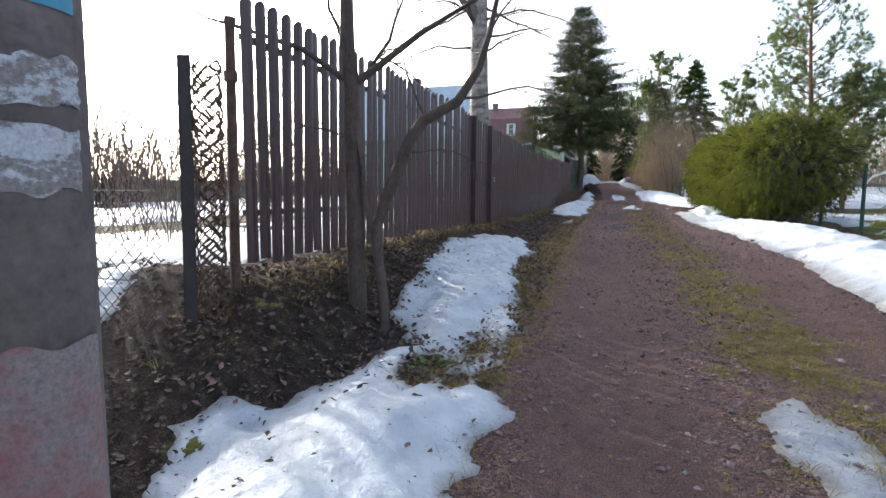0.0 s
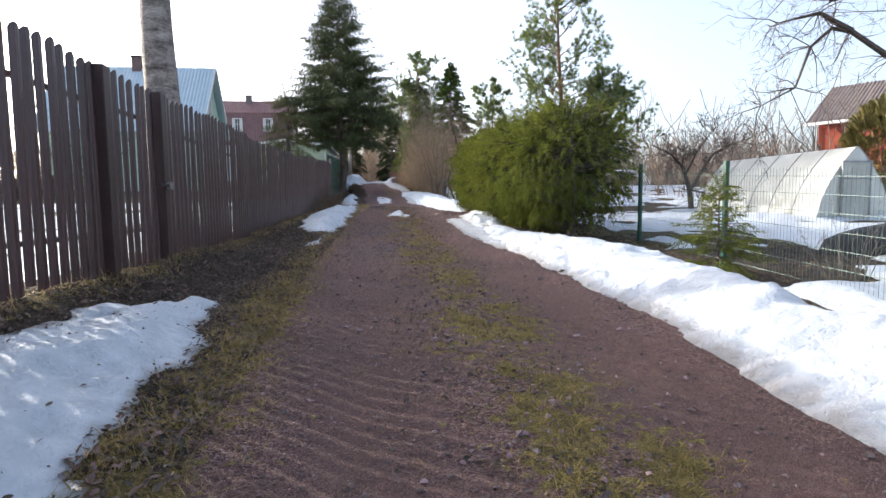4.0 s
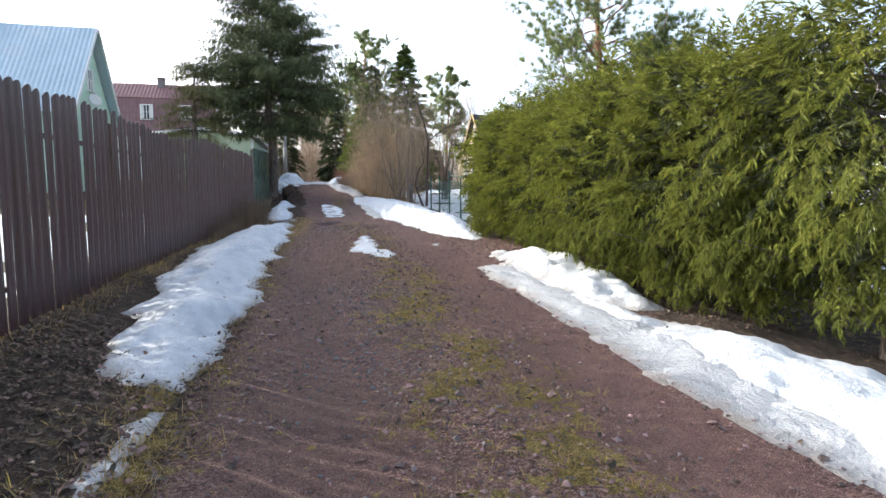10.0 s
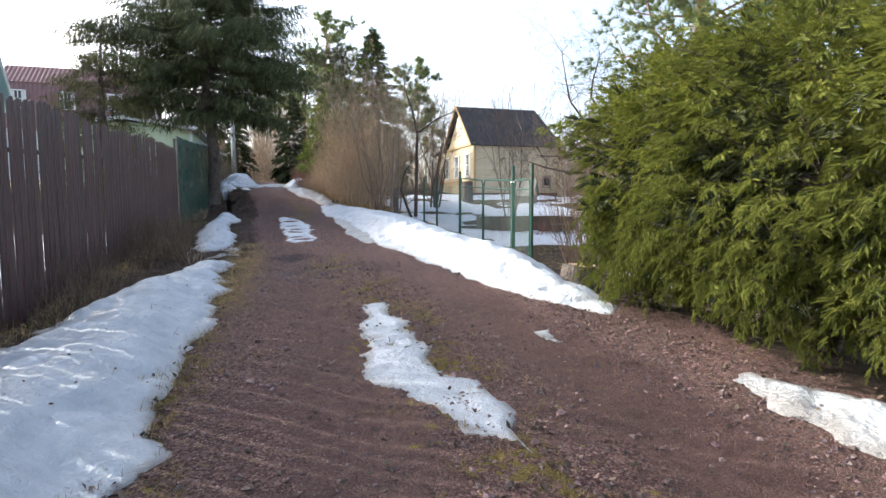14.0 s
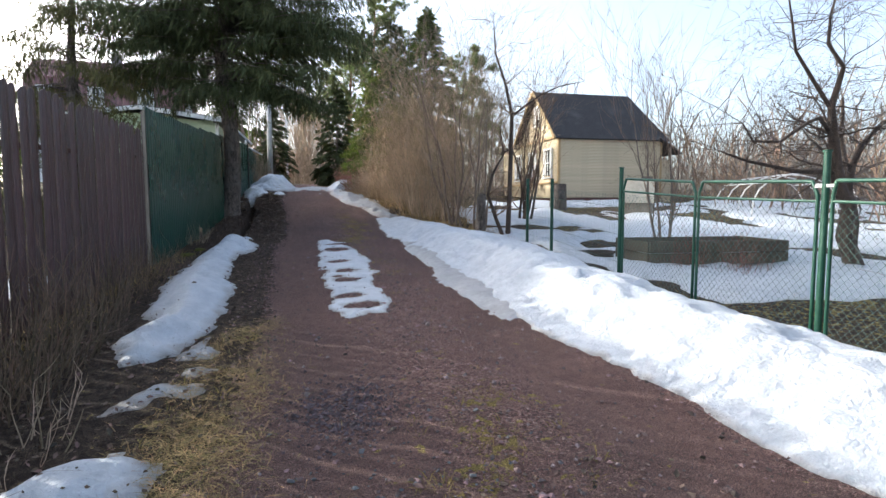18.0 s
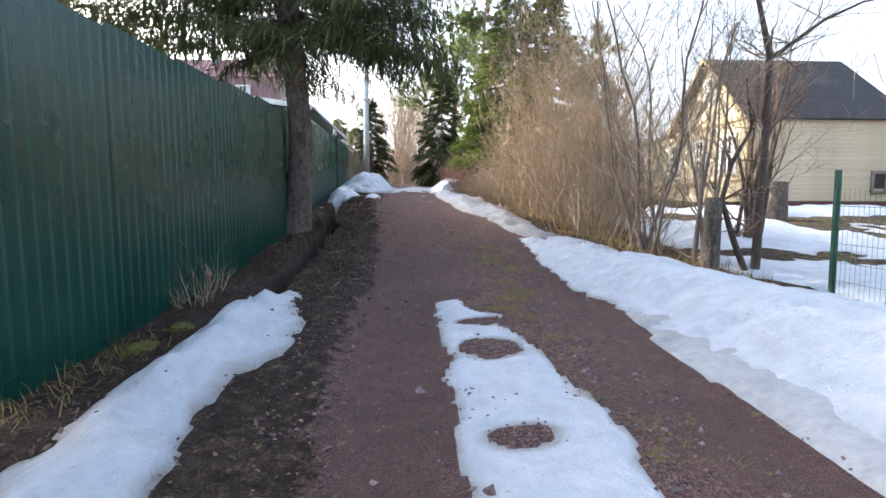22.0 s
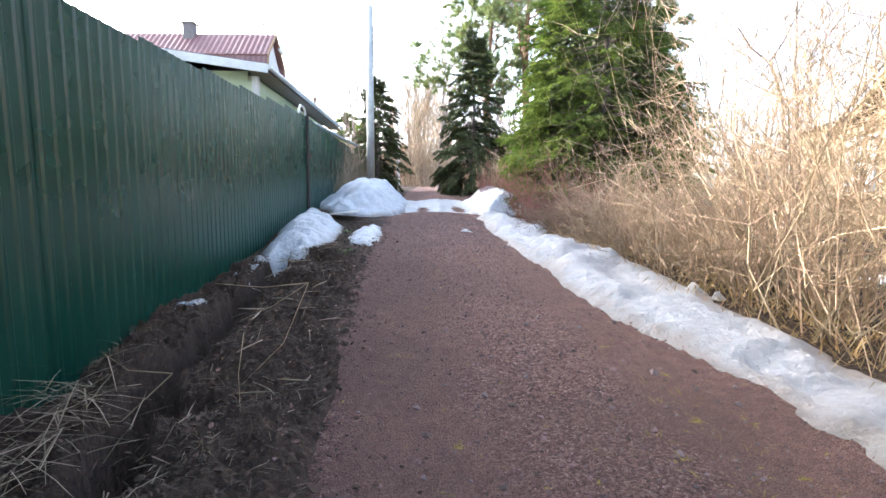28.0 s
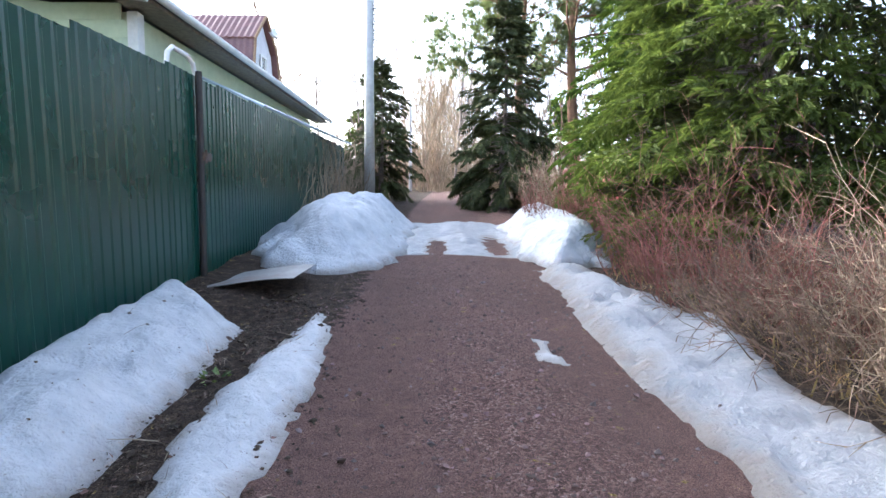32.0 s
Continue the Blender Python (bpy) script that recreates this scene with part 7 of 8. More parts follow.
v, f = scatter(cube, quads, np.tile(np.eye(3), (len(y), 1, 1)), np.column_stack([x, y, ground_z(x, y) - 0.05]))
tagged(array_part("board_row", v, f, M["rail"], far_fence), kind="stuff")
n = 90
x, y = rg.uniform(20, 48, n), rg.uniform(26, 62, n)
v, f = scatter(*shape, frames_along(np.column_stack([np.cos(x * 7), np.sin(x * 7), 0 * x]), 0 * x, rg.uniform(0.9, 1.7, n)), np.column_stack([x, y, ground_z(x, y) - 0.1]))
tagged(array_part("far_brush", v, f, M["twig_grey"]), "grey-brown leafless brushwood beyond the greenhouse", "bushes", kind="stuff")
n = 135
x, y = np.concatenate([rg.uniform(14, 30, 30), rg.uniform(5, 22, 20), rg.uniform(-6.5, -4.6, 25), rg.uniform(1.6, 4.5, 25), rg.uniform(-7, 5, 35)]), np.concatenate([rg.uniform(33, 60, 30), rg.uniform(50, 66, 20), rg.uniform(66, 125, 25), rg.uniform(60, 125, 25), rg.uniform(98, 112, 35)])
v, f = scatter(*shape, frames_along(np.column_stack([np.cos(x * 7), np.sin(x * 7), 0 * x]), 0 * x, rg.uniform(0.6, 1.4, n)), np.column_stack([x, y, ground_z(x, y) - 0.1]))
tagged(array_part("far_brush", v, f, M["twig_brown"]), "brown leafless brushwood behind the gardens", "bushes", kind="stuff")

n = 110
x = np.concatenate([rg.uniform(-6.2, -3.8, 40), rg.uniform(0.6, 3.4, 40), rg.uniform(-3.4, 2.6, 30)])
y = np.concatenate([rg.uniform(58, 84, 40), rg.uniform(62, 84, 40), rg.uniform(84, 96, 30)])
v, f = scatter(*shape, frames_along(np.column_stack([np.cos(x * 7), np.sin(x * 7), 0 * x]), 0 * x, np.append(rg.uniform(0.5, 0.9, 80), rg.uniform(0.9, 2.0, 30))), np.column_stack([x, y, ground_z(x, y) - 0.1]))
tagged(array_part("far_brush", v, f, M["twig_tan"]), "pale tan brushwood along the lane's far stretch", "bushes", kind="stuff")

# ---- houses and sheds ----
def plank_mesh(length, height, thick, material):
    bm = bmesh.new()
    box(0, length, -thick, 0, 0, height * 1.02, 0.004, bm)
    for vert in bm.verts:
        if vert.co.z < height * 0.3:
            vert.co.y -= 0.006
    me = bpy.data.meshes.new("board")
    bmesh.ops.recalc_face_normals(bm, faces=bm.faces)
    bm.to_mesh(me)
    bm.free()
    me.materials.append(material)
    return me


def clad(parent, a, b, z0, z1, height, material, top=None):
    """Horizontal boards on the wall from plan point a to b (outside to the right of a->b); top(s) gives the height at a fraction s."""
    length = math.hypot(b[0] - a[0], b[1] - a[1])
    turn = math.degrees(math.atan2(b[1] - a[1], b[0] - a[0]))
    z, k, full = z0, 0, plank_mesh(length, height, 0.022, material)
    while z < z1 - 0.01:
        if top is None:
            shared("board", full, parent, pose(a[0], a[1], z, 0, 0, turn))
        else:
            ss = [s / 60 for s in range(61) if top(s / 60) > z + height * 0.5]
            if len(ss) > 2:
                shared("board", full, parent, pose(a[0] + (b[0] - a[0]) * ss[0], a[1] + (b[1] - a[1]) * ss[0], z, 0, 0, turn) @ Matrix.Diagonal((ss[-1] - ss[0], 1, 1, 1)))
        z += height


def window(parent, x, y, z, w, h, rz, trim="white_paint", panes=(2, 2), curtain=True, depth=0.06):
    """A window whose outside faces local -y: casing, sill, bars, glass and a curtain behind."""
    ob = new("window")
    ob.parent = parent
    ob.matrix_basis = pose(x, y, z, 0, 0, rz)
    t = 0.09
    bm = box(-w / 2 - t, -w / 2, -depth, 0.02, -t, h + t, 0.004)
    box(w / 2, w / 2 + t, -depth, 0.02, -t, h + t, 0.004, bm)
    box(-w / 2, w / 2, -depth, 0.02, h, h + t, 0.004, bm)
    part("window_frame", bm, M[trim], ob)
    part("window_sill", box(-w / 2 - t - 0.03, w / 2 + t + 0.03, -depth - 0.05, 0.0, -t - 0.03, -t + 0.02, 0.004), M[trim], ob)
    bm = bmesh.new()
    for i in range(1, panes[0]):
        s = -w / 2 + w * i / panes[0]
        box(s - 0.025, s + 0.025, -depth * 0.8, 0, 0, h, 0.003, bm)
    for i in range(1, panes[1]):
        s = h * i / panes[1]
        box(-w / 2, w / 2, -depth * 0.78, 0, s - 0.02, s + 0.02, 0.003, bm)
    part("glazing_bar", bm, M[trim], ob)
    part("pane", box(-w / 2, w / 2, -0.028, -0.02, 0, h), M["window"], ob)
    if curtain:
        for s in (-1, 1):
            part("curtain", box(s * w * 0.5, s * w * 0.24, -0.034, -0.03, 0.02, h - 0.02), M["curtain"], ob)
    return ob


def roof_slab(parent, a, b, c, d, thick, material, name="roof", label="", ribs=0.0, rib=0.02):
    """A roof slope a-b (eave) to d-c (ridge), with ribs running up the slope when asked."""
    a, b, c, d = (np.array(p, float) for p in (a, b, c, d))
    nrm = np.cross(b - a, d - a)
    nrm /= np.linalg.norm(nrm)
    if nrm[2] < 0:
        nrm = -nrm
    length = np.linalg.norm(b - a)
    n = max(2, int(length / ribs) * 2) if ribs else 2
    top, low = [], []
    for k in range(n + 1):
        s = k / n
        lift = nrm * (thick + (rib if ribs and k % 2 else 0))
        top += [a + (b - a) * s + lift, d + (c - d) * s + lift]
        low += [a + (b - a) * s, d + (c - d) * s]
    verts = np.array(top + low)
    m = 2 * (n + 1)
    faces = []
    for k in range(n):
        i = 2 * k
        faces += [(i, i + 2, i + 3, i + 1), (m + i + 1, m + i + 3, m + i + 2, m + i), (i, m + i, m + i + 2, i + 2), (i + 1, i + 3, m + i + 3, m + i + 1)]
    faces += [(0, 1, m + 1, m), (2 * n, m + 2 * n, m + 2 * n + 1, 2 * n + 1)]
    return array_part(name, verts, faces, M[material], parent, label)


# yellow timber house
yellow = thing("wooden_house", (9.78, 43.46, 0), "cream-yellow timber house with dark felt roof", "house")
L, W, BASE, EAVE, RIDGE = 4.85, 4.6, 2.05, 4.86, 7.12
bm = box(0.03, L - 0.03, 0.03, 6.9, BASE + 0.25, EAVE)
part("wall", bm, M["yellow_board"], yellow)
part("gable_wall", prism([(0.03, EAVE), (W - 0.03, EAVE), (W / 2, RIDGE - 0.12)], 0.03, L - 0.03, axis="x"), M["yellow_board"], yellow)
clad(yellow, (0, 0), (L, 0), BASE + 0.32, EAVE, 0.125, M["yellow_board"])
clad(yellow, (0, 6.9), (0, 0), BASE + 0.95, EAVE, 0.125, M["yellow_board"])
clad(yellow, (0, W), (0, 0), EAVE + 0.12, RIDGE, 0.125, M["yellow_board"], lambda s: EAVE + (RIDGE - EAVE) * (1 - abs(2 * s - 1)) - 0.1)
board = plank_mesh(0.62, 0.12, 0.02, M["yellow_board"])
for k in range(57):
    shared("board", board, yellow, pose(0, 6.85 - 0.12 * k, BASE + 0.32, 0, -90, 0) @ pose(0, 0, 0, 0, 0, -90))
part("skirt_trim", box(-0.05, 0, -0.02, 6.9, BASE + 0.93, BASE + 0.99, 0.004), M["yellow_trim"], yellow)
part("plinth", box(-0.02, L, -0.02, 6.9, BASE - 0.3, BASE + 0.3, 0.006), M["plinth_red"], yellow)
for x, y in ((-0.03, -0.03), (L - 0.06, -0.03)):
    part("corner_board", box(x, x + 0.1, y, y + 0.1, BASE + 0.3, EAVE, 0.004), M["yellow_trim"], yellow)
part("eave_trim", box(-0.12, 0.0, -0.1, W + 0.1, EAVE, EAVE + 0.1, 0.004), M["yellow_trim"], yellow)
o = 0.28
roof_slab(yellow, (-o, -0.16, EAVE - 0.06), (L + o, -0.16, EAVE - 0.06), (L - 0.3, W / 2, RIDGE), (-o, W / 2, RIDGE), 0.06, "roof_felt", "roof", "patched dark roofing felt")
roof_slab(yellow, (-o, W + 0.16, EAVE - 0.06), (L + o, W + 0.16, EAVE - 0.06), (L - 0.3, W / 2, RIDGE), (-o, W / 2, RIDGE), 0.06, "roof_felt")
roof_slab(yellow, (L - 0.25, -0.3, EAVE + 0.05), (L + 0.85, -0.3, EAVE - 0.6), (L + 0.85, W, EAVE - 0.6), (L - 0.25, W, EAVE + 0.05), 0.05, "roof_felt", "lean_to_roof")
part("lean_to", box(L, L + 0.75, 0.3, W - 0.2, BASE - 0.2, EAVE - 0.8), M["yellow_board"], yellow)
for s in (-1, 1):
    y0 = W / 2
    roof_slab(yellow, (-o - 0.03, y0 + s * (W / 2 + 0.2), EAVE - 0.1), (-o + 0.01, y0 + s * (W / 2 + 0.2), EAVE - 0.1), (-o + 0.01, y0, RIDGE - 0.02), (-o - 0.03, y0, RIDGE - 0.02), 0.12, "yellow_trim", "bargeboard")
for y in (1.0, 2.75, 4.6):
    window(yellow, -0.02, y, 3.32, 0.72, 1.1, -90, panes=(2, 2))
window(yellow, -0.02, W / 2, 5.72, 0.42, 0.72, -90, panes=(2, 2))
window(yellow, L * 0.86, -0.02, 2.75, 0.35, 0.45, 0, "wood_grey", (1, 1), False)
part("aerial", rod((3.7, 0.6, 5.3), (3.7, 0.6, 8.4), 0.012, sides=6), M["wire"], yellow)
roof_slab(yellow, (-0.2, W, EAVE + 0.15), (1.8, W, EAVE + 0.15), (1.8, 7.3, EAVE - 0.1), (-0.2, 7.3, EAVE - 0.1), 0.05, "roof_felt", "porch_roof")

well = thing("well_house", on_ground(10.0, 37.8), "small wooden well house with pale tin roof", "well", rz=-40)
part("body", box(-0.42, 0.42, -0.42, 0.42, -0.1, 0.42, 0.01), M["wood_grey"], well)
part("gable_wall", prism([(-0.42, 0.42), (0.42, 0.42), (0, 1.02)], -0.4, 0.4, axis="x"), M["yellow_trim"], well)
roof_slab(well, (-0.5, -0.53, 0.36), (0.5, -0.53, 0.36), (0.5, 0, 1.08), (-0.5, 0, 1.08), 0.02, "panel")
roof_slab(well, (-0.5, 0.53, 0.36), (0.5, 0.53, 0.36), (0.5, 0, 1.08), (-0.5, 0, 1.08), 0.02, "panel")
for (x, y, r, h), lab in (((7.9, 39.4, 0.26, 0.85), "weathered tall tree stump in the snow"), ((2.95, 21.75, 0.2, 0.22), "sawn tree stump beside the spruces"), ((3.55, 34.2, 0.11, 0.9), "broken grey stump among the shrubs")):
    s = thing("tree_stump", on_ground(x, y), lab, "stump")
    bm = rod((0, 0, -0.1), (0.03, 0, h), r * 1.15, r * 0.95, 18)
    for vert in bm.verts:
        k = 1 + 0.08 * noise.noise((vert.co.x * 9, vert.co.y * 9, x))
        vert.co.x *= k
        vert.co.y *= k
    part("stump_wood", bm, M["bark_spruce"], s)
    part("cut_face", rod((0.03, 0, h - 0.005), (0.03, 0, h + 0.006), r * 0.86, r * 0.85, 18), M["wood_cut"], s)
bed = thing("raised_bed", on_ground(6.6, 30.6), "weathered wooden raised garden bed", "garden bed", rz=-4)
for y in (-0.6, 0.6):
    for z in (0.0, 0.2):
        part("plank", box(-1.3, 1.3, y - 0.02, y + 0.02, z, z + 0.19, 0.006), M["wood_dark"], bed)
for x in (-1.3, 1.3):
    for z in (0.0, 0.2):
        part("plank", box(x - 0.02, x + 0.02, -0.58, 0.58, z, z + 0.19, 0.006), M["wood_dark"], bed)
bm = bmesh.new()
bmesh.ops.create_grid(bm, x_segments=30, y_segments=10, size=0.5, matrix=Matrix.Translation((0, 0, 0.3)) @ Matrix.Diagonal((2.5, 1.1, 1, 1)))
for vert in bm.verts:
    vert.co.z += 0.05 * noise.noise(vert.co * 3)
part("soil", bm, M["leaf"], bed)

# greenhouse
green = thing("greenhouse", (12.3, 17.9, 0.35), "milky polycarbonate tunnel greenhouse on steel arches", "greenhouse")


def arch(r=1.2, h=2.35, n=11):
    """Half outline from the foot up to the pointed ridge, and down again."""
    up = [(0, h * math.sin(0.5 * math.pi * k / n)) for k in range(n)]
    up = [(r * (1 - (1 - (z / h) ** 1.9) ** 0.95), z) for _, z in up] + [(r, h)]
    return up + [(2 * r - x, z) for x, z in up[-2::-1]]


prof = arch()
verts = [(x, y, z) for y in np.linspace(0, 6, 13) for x, z in prof]
faces = grid_faces(len(prof), 13)
skin = array_part("cover", verts, faces, M["poly"], green, "cloudy polycarbonate sheet", True)
for k in range(7):
    pts = [(x * 1.0, k * 1.0, z) for x, z in prof]
    v, f = tubes([([((x - 1.2) * 1.004 + 1.2, y, z * 1.004) for x, y, z in pts], [0.014] * len(pts))], 6)
    array_part("arch", v, f, M["steel"], green)
for y in (0.0, 6.0):
    bm = bmesh.new()
    bm.faces.new([bm.verts.new((x, y, z)) for x, z in prof])
    part("end_wall", bm, M["poly"], green)
door = part("door", box(0.72, 1.62, -0.05, -0.02, 0.05, 1.95, 0.005), M["poly"], green)
for x in (0.72, 1.6):
    part("door_frame", box(x - 0.02, x + 0.02, -0.08, -0.03, 0.05, 1.95, 0.003), M["steel"], door)
for z in (0.05, 0.95, 1.45, 1.93):
    part("door_frame", box(0.72, 1.6, -0.08, -0.03, z - 0.02, z + 0.02, 0.003), M["steel"], door)
for x in (0.0, 2.4):
    part("base_rail", box(x - 0.03, x + 0.03, 0, 6, -0.1, 0.06, 0.004), M["wood_grey"], green)
hoops = thing("hoop_frame", on_ground(15.1, 36.5), "bare pale hoop frame of a garden tunnel", "garden frame", rz=-20)
for k in range(4):
    pts = [(1.6 * math.cos(math.pi * i / 12), 1.1 * k, 1.5 * math.sin(math.pi * i / 12) ** 0.6) for i in range(13)]
    v, f = tubes([(pts, [0.022] * 13)], 6)
    array_part("hoop", v, f, M["white_paint"], hoops)
for x, z in ((0, 1.5), (1.25, 1.2), (-1.25, 1.2)):
    part("rail", rod((x, 0, z), (x, 3.3, z), 0.018, sides=6), M["white_paint"], hoops)
heap = thing("covered_heap", on_ground(8.6, 11.6), "garden heap under black sheeting", "heap")
bm = bmesh.new()
bmesh.ops.create_uvsphere(bm, u_segments=28, v_segments=14, radius=1)
for vert in bm.verts:
    k = 1 + 0.12 * noise.noise(vert.co * 2.2)
    vert.co = Vector((vert.co.x * 1.5 * k, vert.co.y * 0.8 * k, max(-0.05, vert.co.z * 0.5 * k)))
part("sheeting", bm, M["tarp"], heap, smooth=True)
slide = thing("play_board", on_ground(16.2, 18.6), "green and orange plastic play frame", "playset")
part("panel", box(-0.4, 0.5, -0.03, 0.03, 1.5, 2.5, 0.02), M["emerald"], slide)
part("panel", box(-0.6, 0.5, -0.05, 0.05, 0.9, 1.4, 0.02), M["orange"], slide)
for x in (-0.5, 0.5):
    part("leg", rod((x, 0, -0.1), (x, 0, 2.4), 0.04), M["wood_grey"], slide)

# red wooden house
red = thing("wooden_house", (24.0, 32.3, 0), "falu-red timber house with corrugated grey roof", "house", rz=-59)
g = float(ground_z(25, 31)) - 0.3
part("wall", box(0.4, 9, 0.35, 6.6, g, 5.5), M["red_board"], red)
clad(red, (0.38, 0.33), (9, 0.33), g + 0.2, 5.5, 0.15, M["red_board"])
part("gable_wall", prism([(0.4, 5.4), (6.6, 5.4), (3.5, 7.5)], 0.5, 8.9, axis="x"), M["red_board"], red)
roof_slab(red, (-0.1, -0.2, 5.35), (9.4, -0.2, 5.35), (9.4, 3.5, 7.7), (-0.1, 3.5, 7.7), 0.05, "asbestos", ribs=0.18, rib=0.05)
roof_slab(red, (-0.1, 7.2, 5.35), (9.4, 7.2, 5.35), (9.4, 3.5, 7.7), (-0.1, 3.5, 7.7), 0.05, "asbestos", ribs=0.18, rib=0.05)
part("fascia", box(-0.1, 9.4, -0.24, -0.2, 5.22, 5.38, 0.004), M["white_paint"], red)
part("downpipe", rod((0.35, 0.2, g), (0.35, 0.2, 5.2), 0.05), M["steel"], red)
stack = part("chimney", box(4.2, 4.9, 3.2, 3.9, 7.2, 8.5, 0.02), M["white_paint"], red)
part("chimney_cap", box(4.12, 4.98, 3.12, 3.98, 8.5, 8.6, 0.02), M["concrete"], stack)
part("aerial", rod((0.3, 3.5, 7.7), (0.3, 3.5, 9.3), 0.02, sides=6), M["wire"], red)

# house with pale blue roof behind the brown fence
blue = thing("house", (-10.5, 41.0, 0), "small house with pale blue sheet roof and mint gable", "house")
g = float(ground_z(-12, 40))
part("wall", box(-9, -0.35, -2.6, 2.3, g - 0.3, 5.9), M["mint_board"], blue)
part("gable_wall", prism([(-2.6, 5.9), (2.3, 5.9), (0, 9.6)], -9, -0.36, axis="x"), M["mint_board"], blue)
clad(blue, (-0.35, -2.6), (-0.35, 2.3), 5.2, 9.6, 0.16, M["mint_board"], lambda s: min(9.6, 6.2 + 3.6 * (s / 0.53 if s < 0.53 else (1 - s) / 0.47)) - 0.1)
roof_slab(blue, (-9.5, -3.1, 5.5), (0.1, -3.1, 5.5), (0.1, 0, 9.9), (-9.5, 0, 9.9), 0.05, "blue_roof", ribs=0.2, rib=0.02)
roof_slab(blue, (-9.5, 2.6, 5.6), (0.1, 2.6, 5.6), (0.1, 0, 9.9), (-9.5, 0, 9.9), 0.05, "blue_roof", ribs=0.2, rib=0.02)
for s, e in ((-1, -3.1), (1, 2.6)):
    roof_slab(blue, (0.08, e, 5.45), (0.14, e, 5.45), (0.14, 0, 9.85), (0.08, 0, 9.85), 0.14, "white_paint", "bargeboard")
window(blue, -0.33, -0.2, 7.0, 0.6, 0.9, 90)
dish = part("satellite_dish", rod((0.1, -0.9, 6.4), (0.16, -0.95, 6.42), 0.3, 0.28, 20), M["white_paint"], blue)
stack = part("chimney", box(-4.9, -4.35, -0.3, 0.25, 9.6, 10.5, 0.02), M["brick_red"], blue)
part("chimney_cap", box(-4.95, -4.3, -0.35, 0.3, 10.5, 10.58, 0.01), M["dark_post"], stack)

# sage-green house behind the green fence
sage = thing("house", (-4.25, 46.8, 0), "pale sage boarded house with grey metal roof", "house")
g = float(ground_z(-5, 50)) - 0.3
part("wall", box(-5.6, -0.02, 0.02, 8.5, g, 5.5), M["sage_board"], sage)
part("gable_wall", prism([(-5.6, 5.5), (0, 5.5), (-2.8, 5.85)], 0.02, 8.5), M["sage_board"], sage)
clad(sage, (-5.6, 0), (0, 0), g + 0.5, 6.5, 0.19, M["sage_board"], lambda s: 5.5 + 0.35 * (1 - abs(2 * s - 1)))
for end in (0.42, -6.02):
    roof_slab(sage, (end, -0.47, 5.47), (end, -0.41, 5.47), (-2.8, -0.41, 5.9), (-2.8, -0.47, 5.9), 0.17, "white_paint", "bargeboard")
part("corner_board", box(-0.02, 0.10, -0.04, 0.10, g, 5.5, 0.004), M["white_paint"], sage)
roof_slab(sage, (0.38, -0.4, 5.62), (0.38, 9.0, 5.62), (-2.8, 9.0, 6.05), (-2.8, -0.4, 6.05), 0.05, "grey_roof", ribs=0.3, rib=0.03)
roof_slab(sage, (-6.0, -0.4, 5.62), (-6.0, 9.0, 5.62), (-2.8, 9.0, 6.05), (-2.8, -0.4, 6.05), 0.05, "grey_roof", ribs=0.3, rib=0.03)
part("gutter", rod((0.43, -0.4, 5.6), (0.43, 9.0, 5.6), 0.05, sides=10), M["white_paint"], sage)
part("soffit", box(0, 0.36, -0.36, 8.9, 5.53, 5.57), M["wood_grey"], sage)
roof_slab(sage, (1.0, 1.5, 4.7), (1.0, 9.0, 4.95), (0.1, 9.0, 5.3), (0.1, 1.5, 5.1), 0.03, "blue_roof", "lean_to_roof", ribs=0.2, rib=0.02)

# gambrel house with maroon tiles, seen over both fences
gam = thing("house", (-10.0, 69.1, 0), "gambrel-roofed house with maroon tiles and white brick", "house")
g = float(ground_z(-14, 69)) - 0.5
part("wall", box(-10.2, -0.05, -1.9, 1.9, g, 9.2), M["white_brick"], gam)
part("gable_wall", prism([(-1.9, 9.2), (1.9, 9.2), (1.5, 11.1), (0, 12.6), (-1.5, 11.1)], -10.2, -0.06, axis="x"), M["white_brick"], gam)
for s in (-1, 1):
    roof_slab(gam, (-10.5, s * 2.3, 7.6), (0.2, s * 2.3, 7.6), (0.2, s * 1.62, 11.25), (-10.5, s * 1.62, 11.25), 0.05, "tile_red", ribs=0.3, rib=0.04)
    roof_slab(gam, (-10.5, s * 1.72, 11.2), (0.2, s * 1.72, 11.2), (0.2, 0, 12.78), (-10.5, 0, 12.78), 0.05, "tile_upper", ribs=0.3, rib=0.05)
    roof_slab(gam, (0.18, s * 1.76, 11.12), (0.26, s * 1.76, 11.12), (0.26, 0, 12.74), (0.18, 0, 12.74), 0.14, "wood_cut", "bargeboard")
    roof_slab(gam, (0.18, s * 2.35, 7.6), (0.26, s * 2.35, 7.6), (0.26, s * 1.66, 11.2), (0.18, s * 1.66, 11.2), 0.14, "wood_cut", "bargeboard")
window(gam, 0.0, 0, 9.5, 0.8, 1.2, 90)
for x in (-5.7, -9.0, -2.4):
    window(gam, x, -2.12, 9.3, 0.9, 1.2, 0)
stack = part("chimney", box(-5.1, -4.5, -0.5, 0.1, 12.2, 13.3, 0.02), M["concrete"], gam)
part("chimney_cap", box(-5.18, -4.42, -0.58, 0.18, 13.3, 13.4, 0.02), M["concrete"], stack)
part("satellite_dish", rod((0.25, 0.9, 12.2), (0.35, 0.85, 12.25), 0.3, 0.28, 20), M["white_paint"], gam)

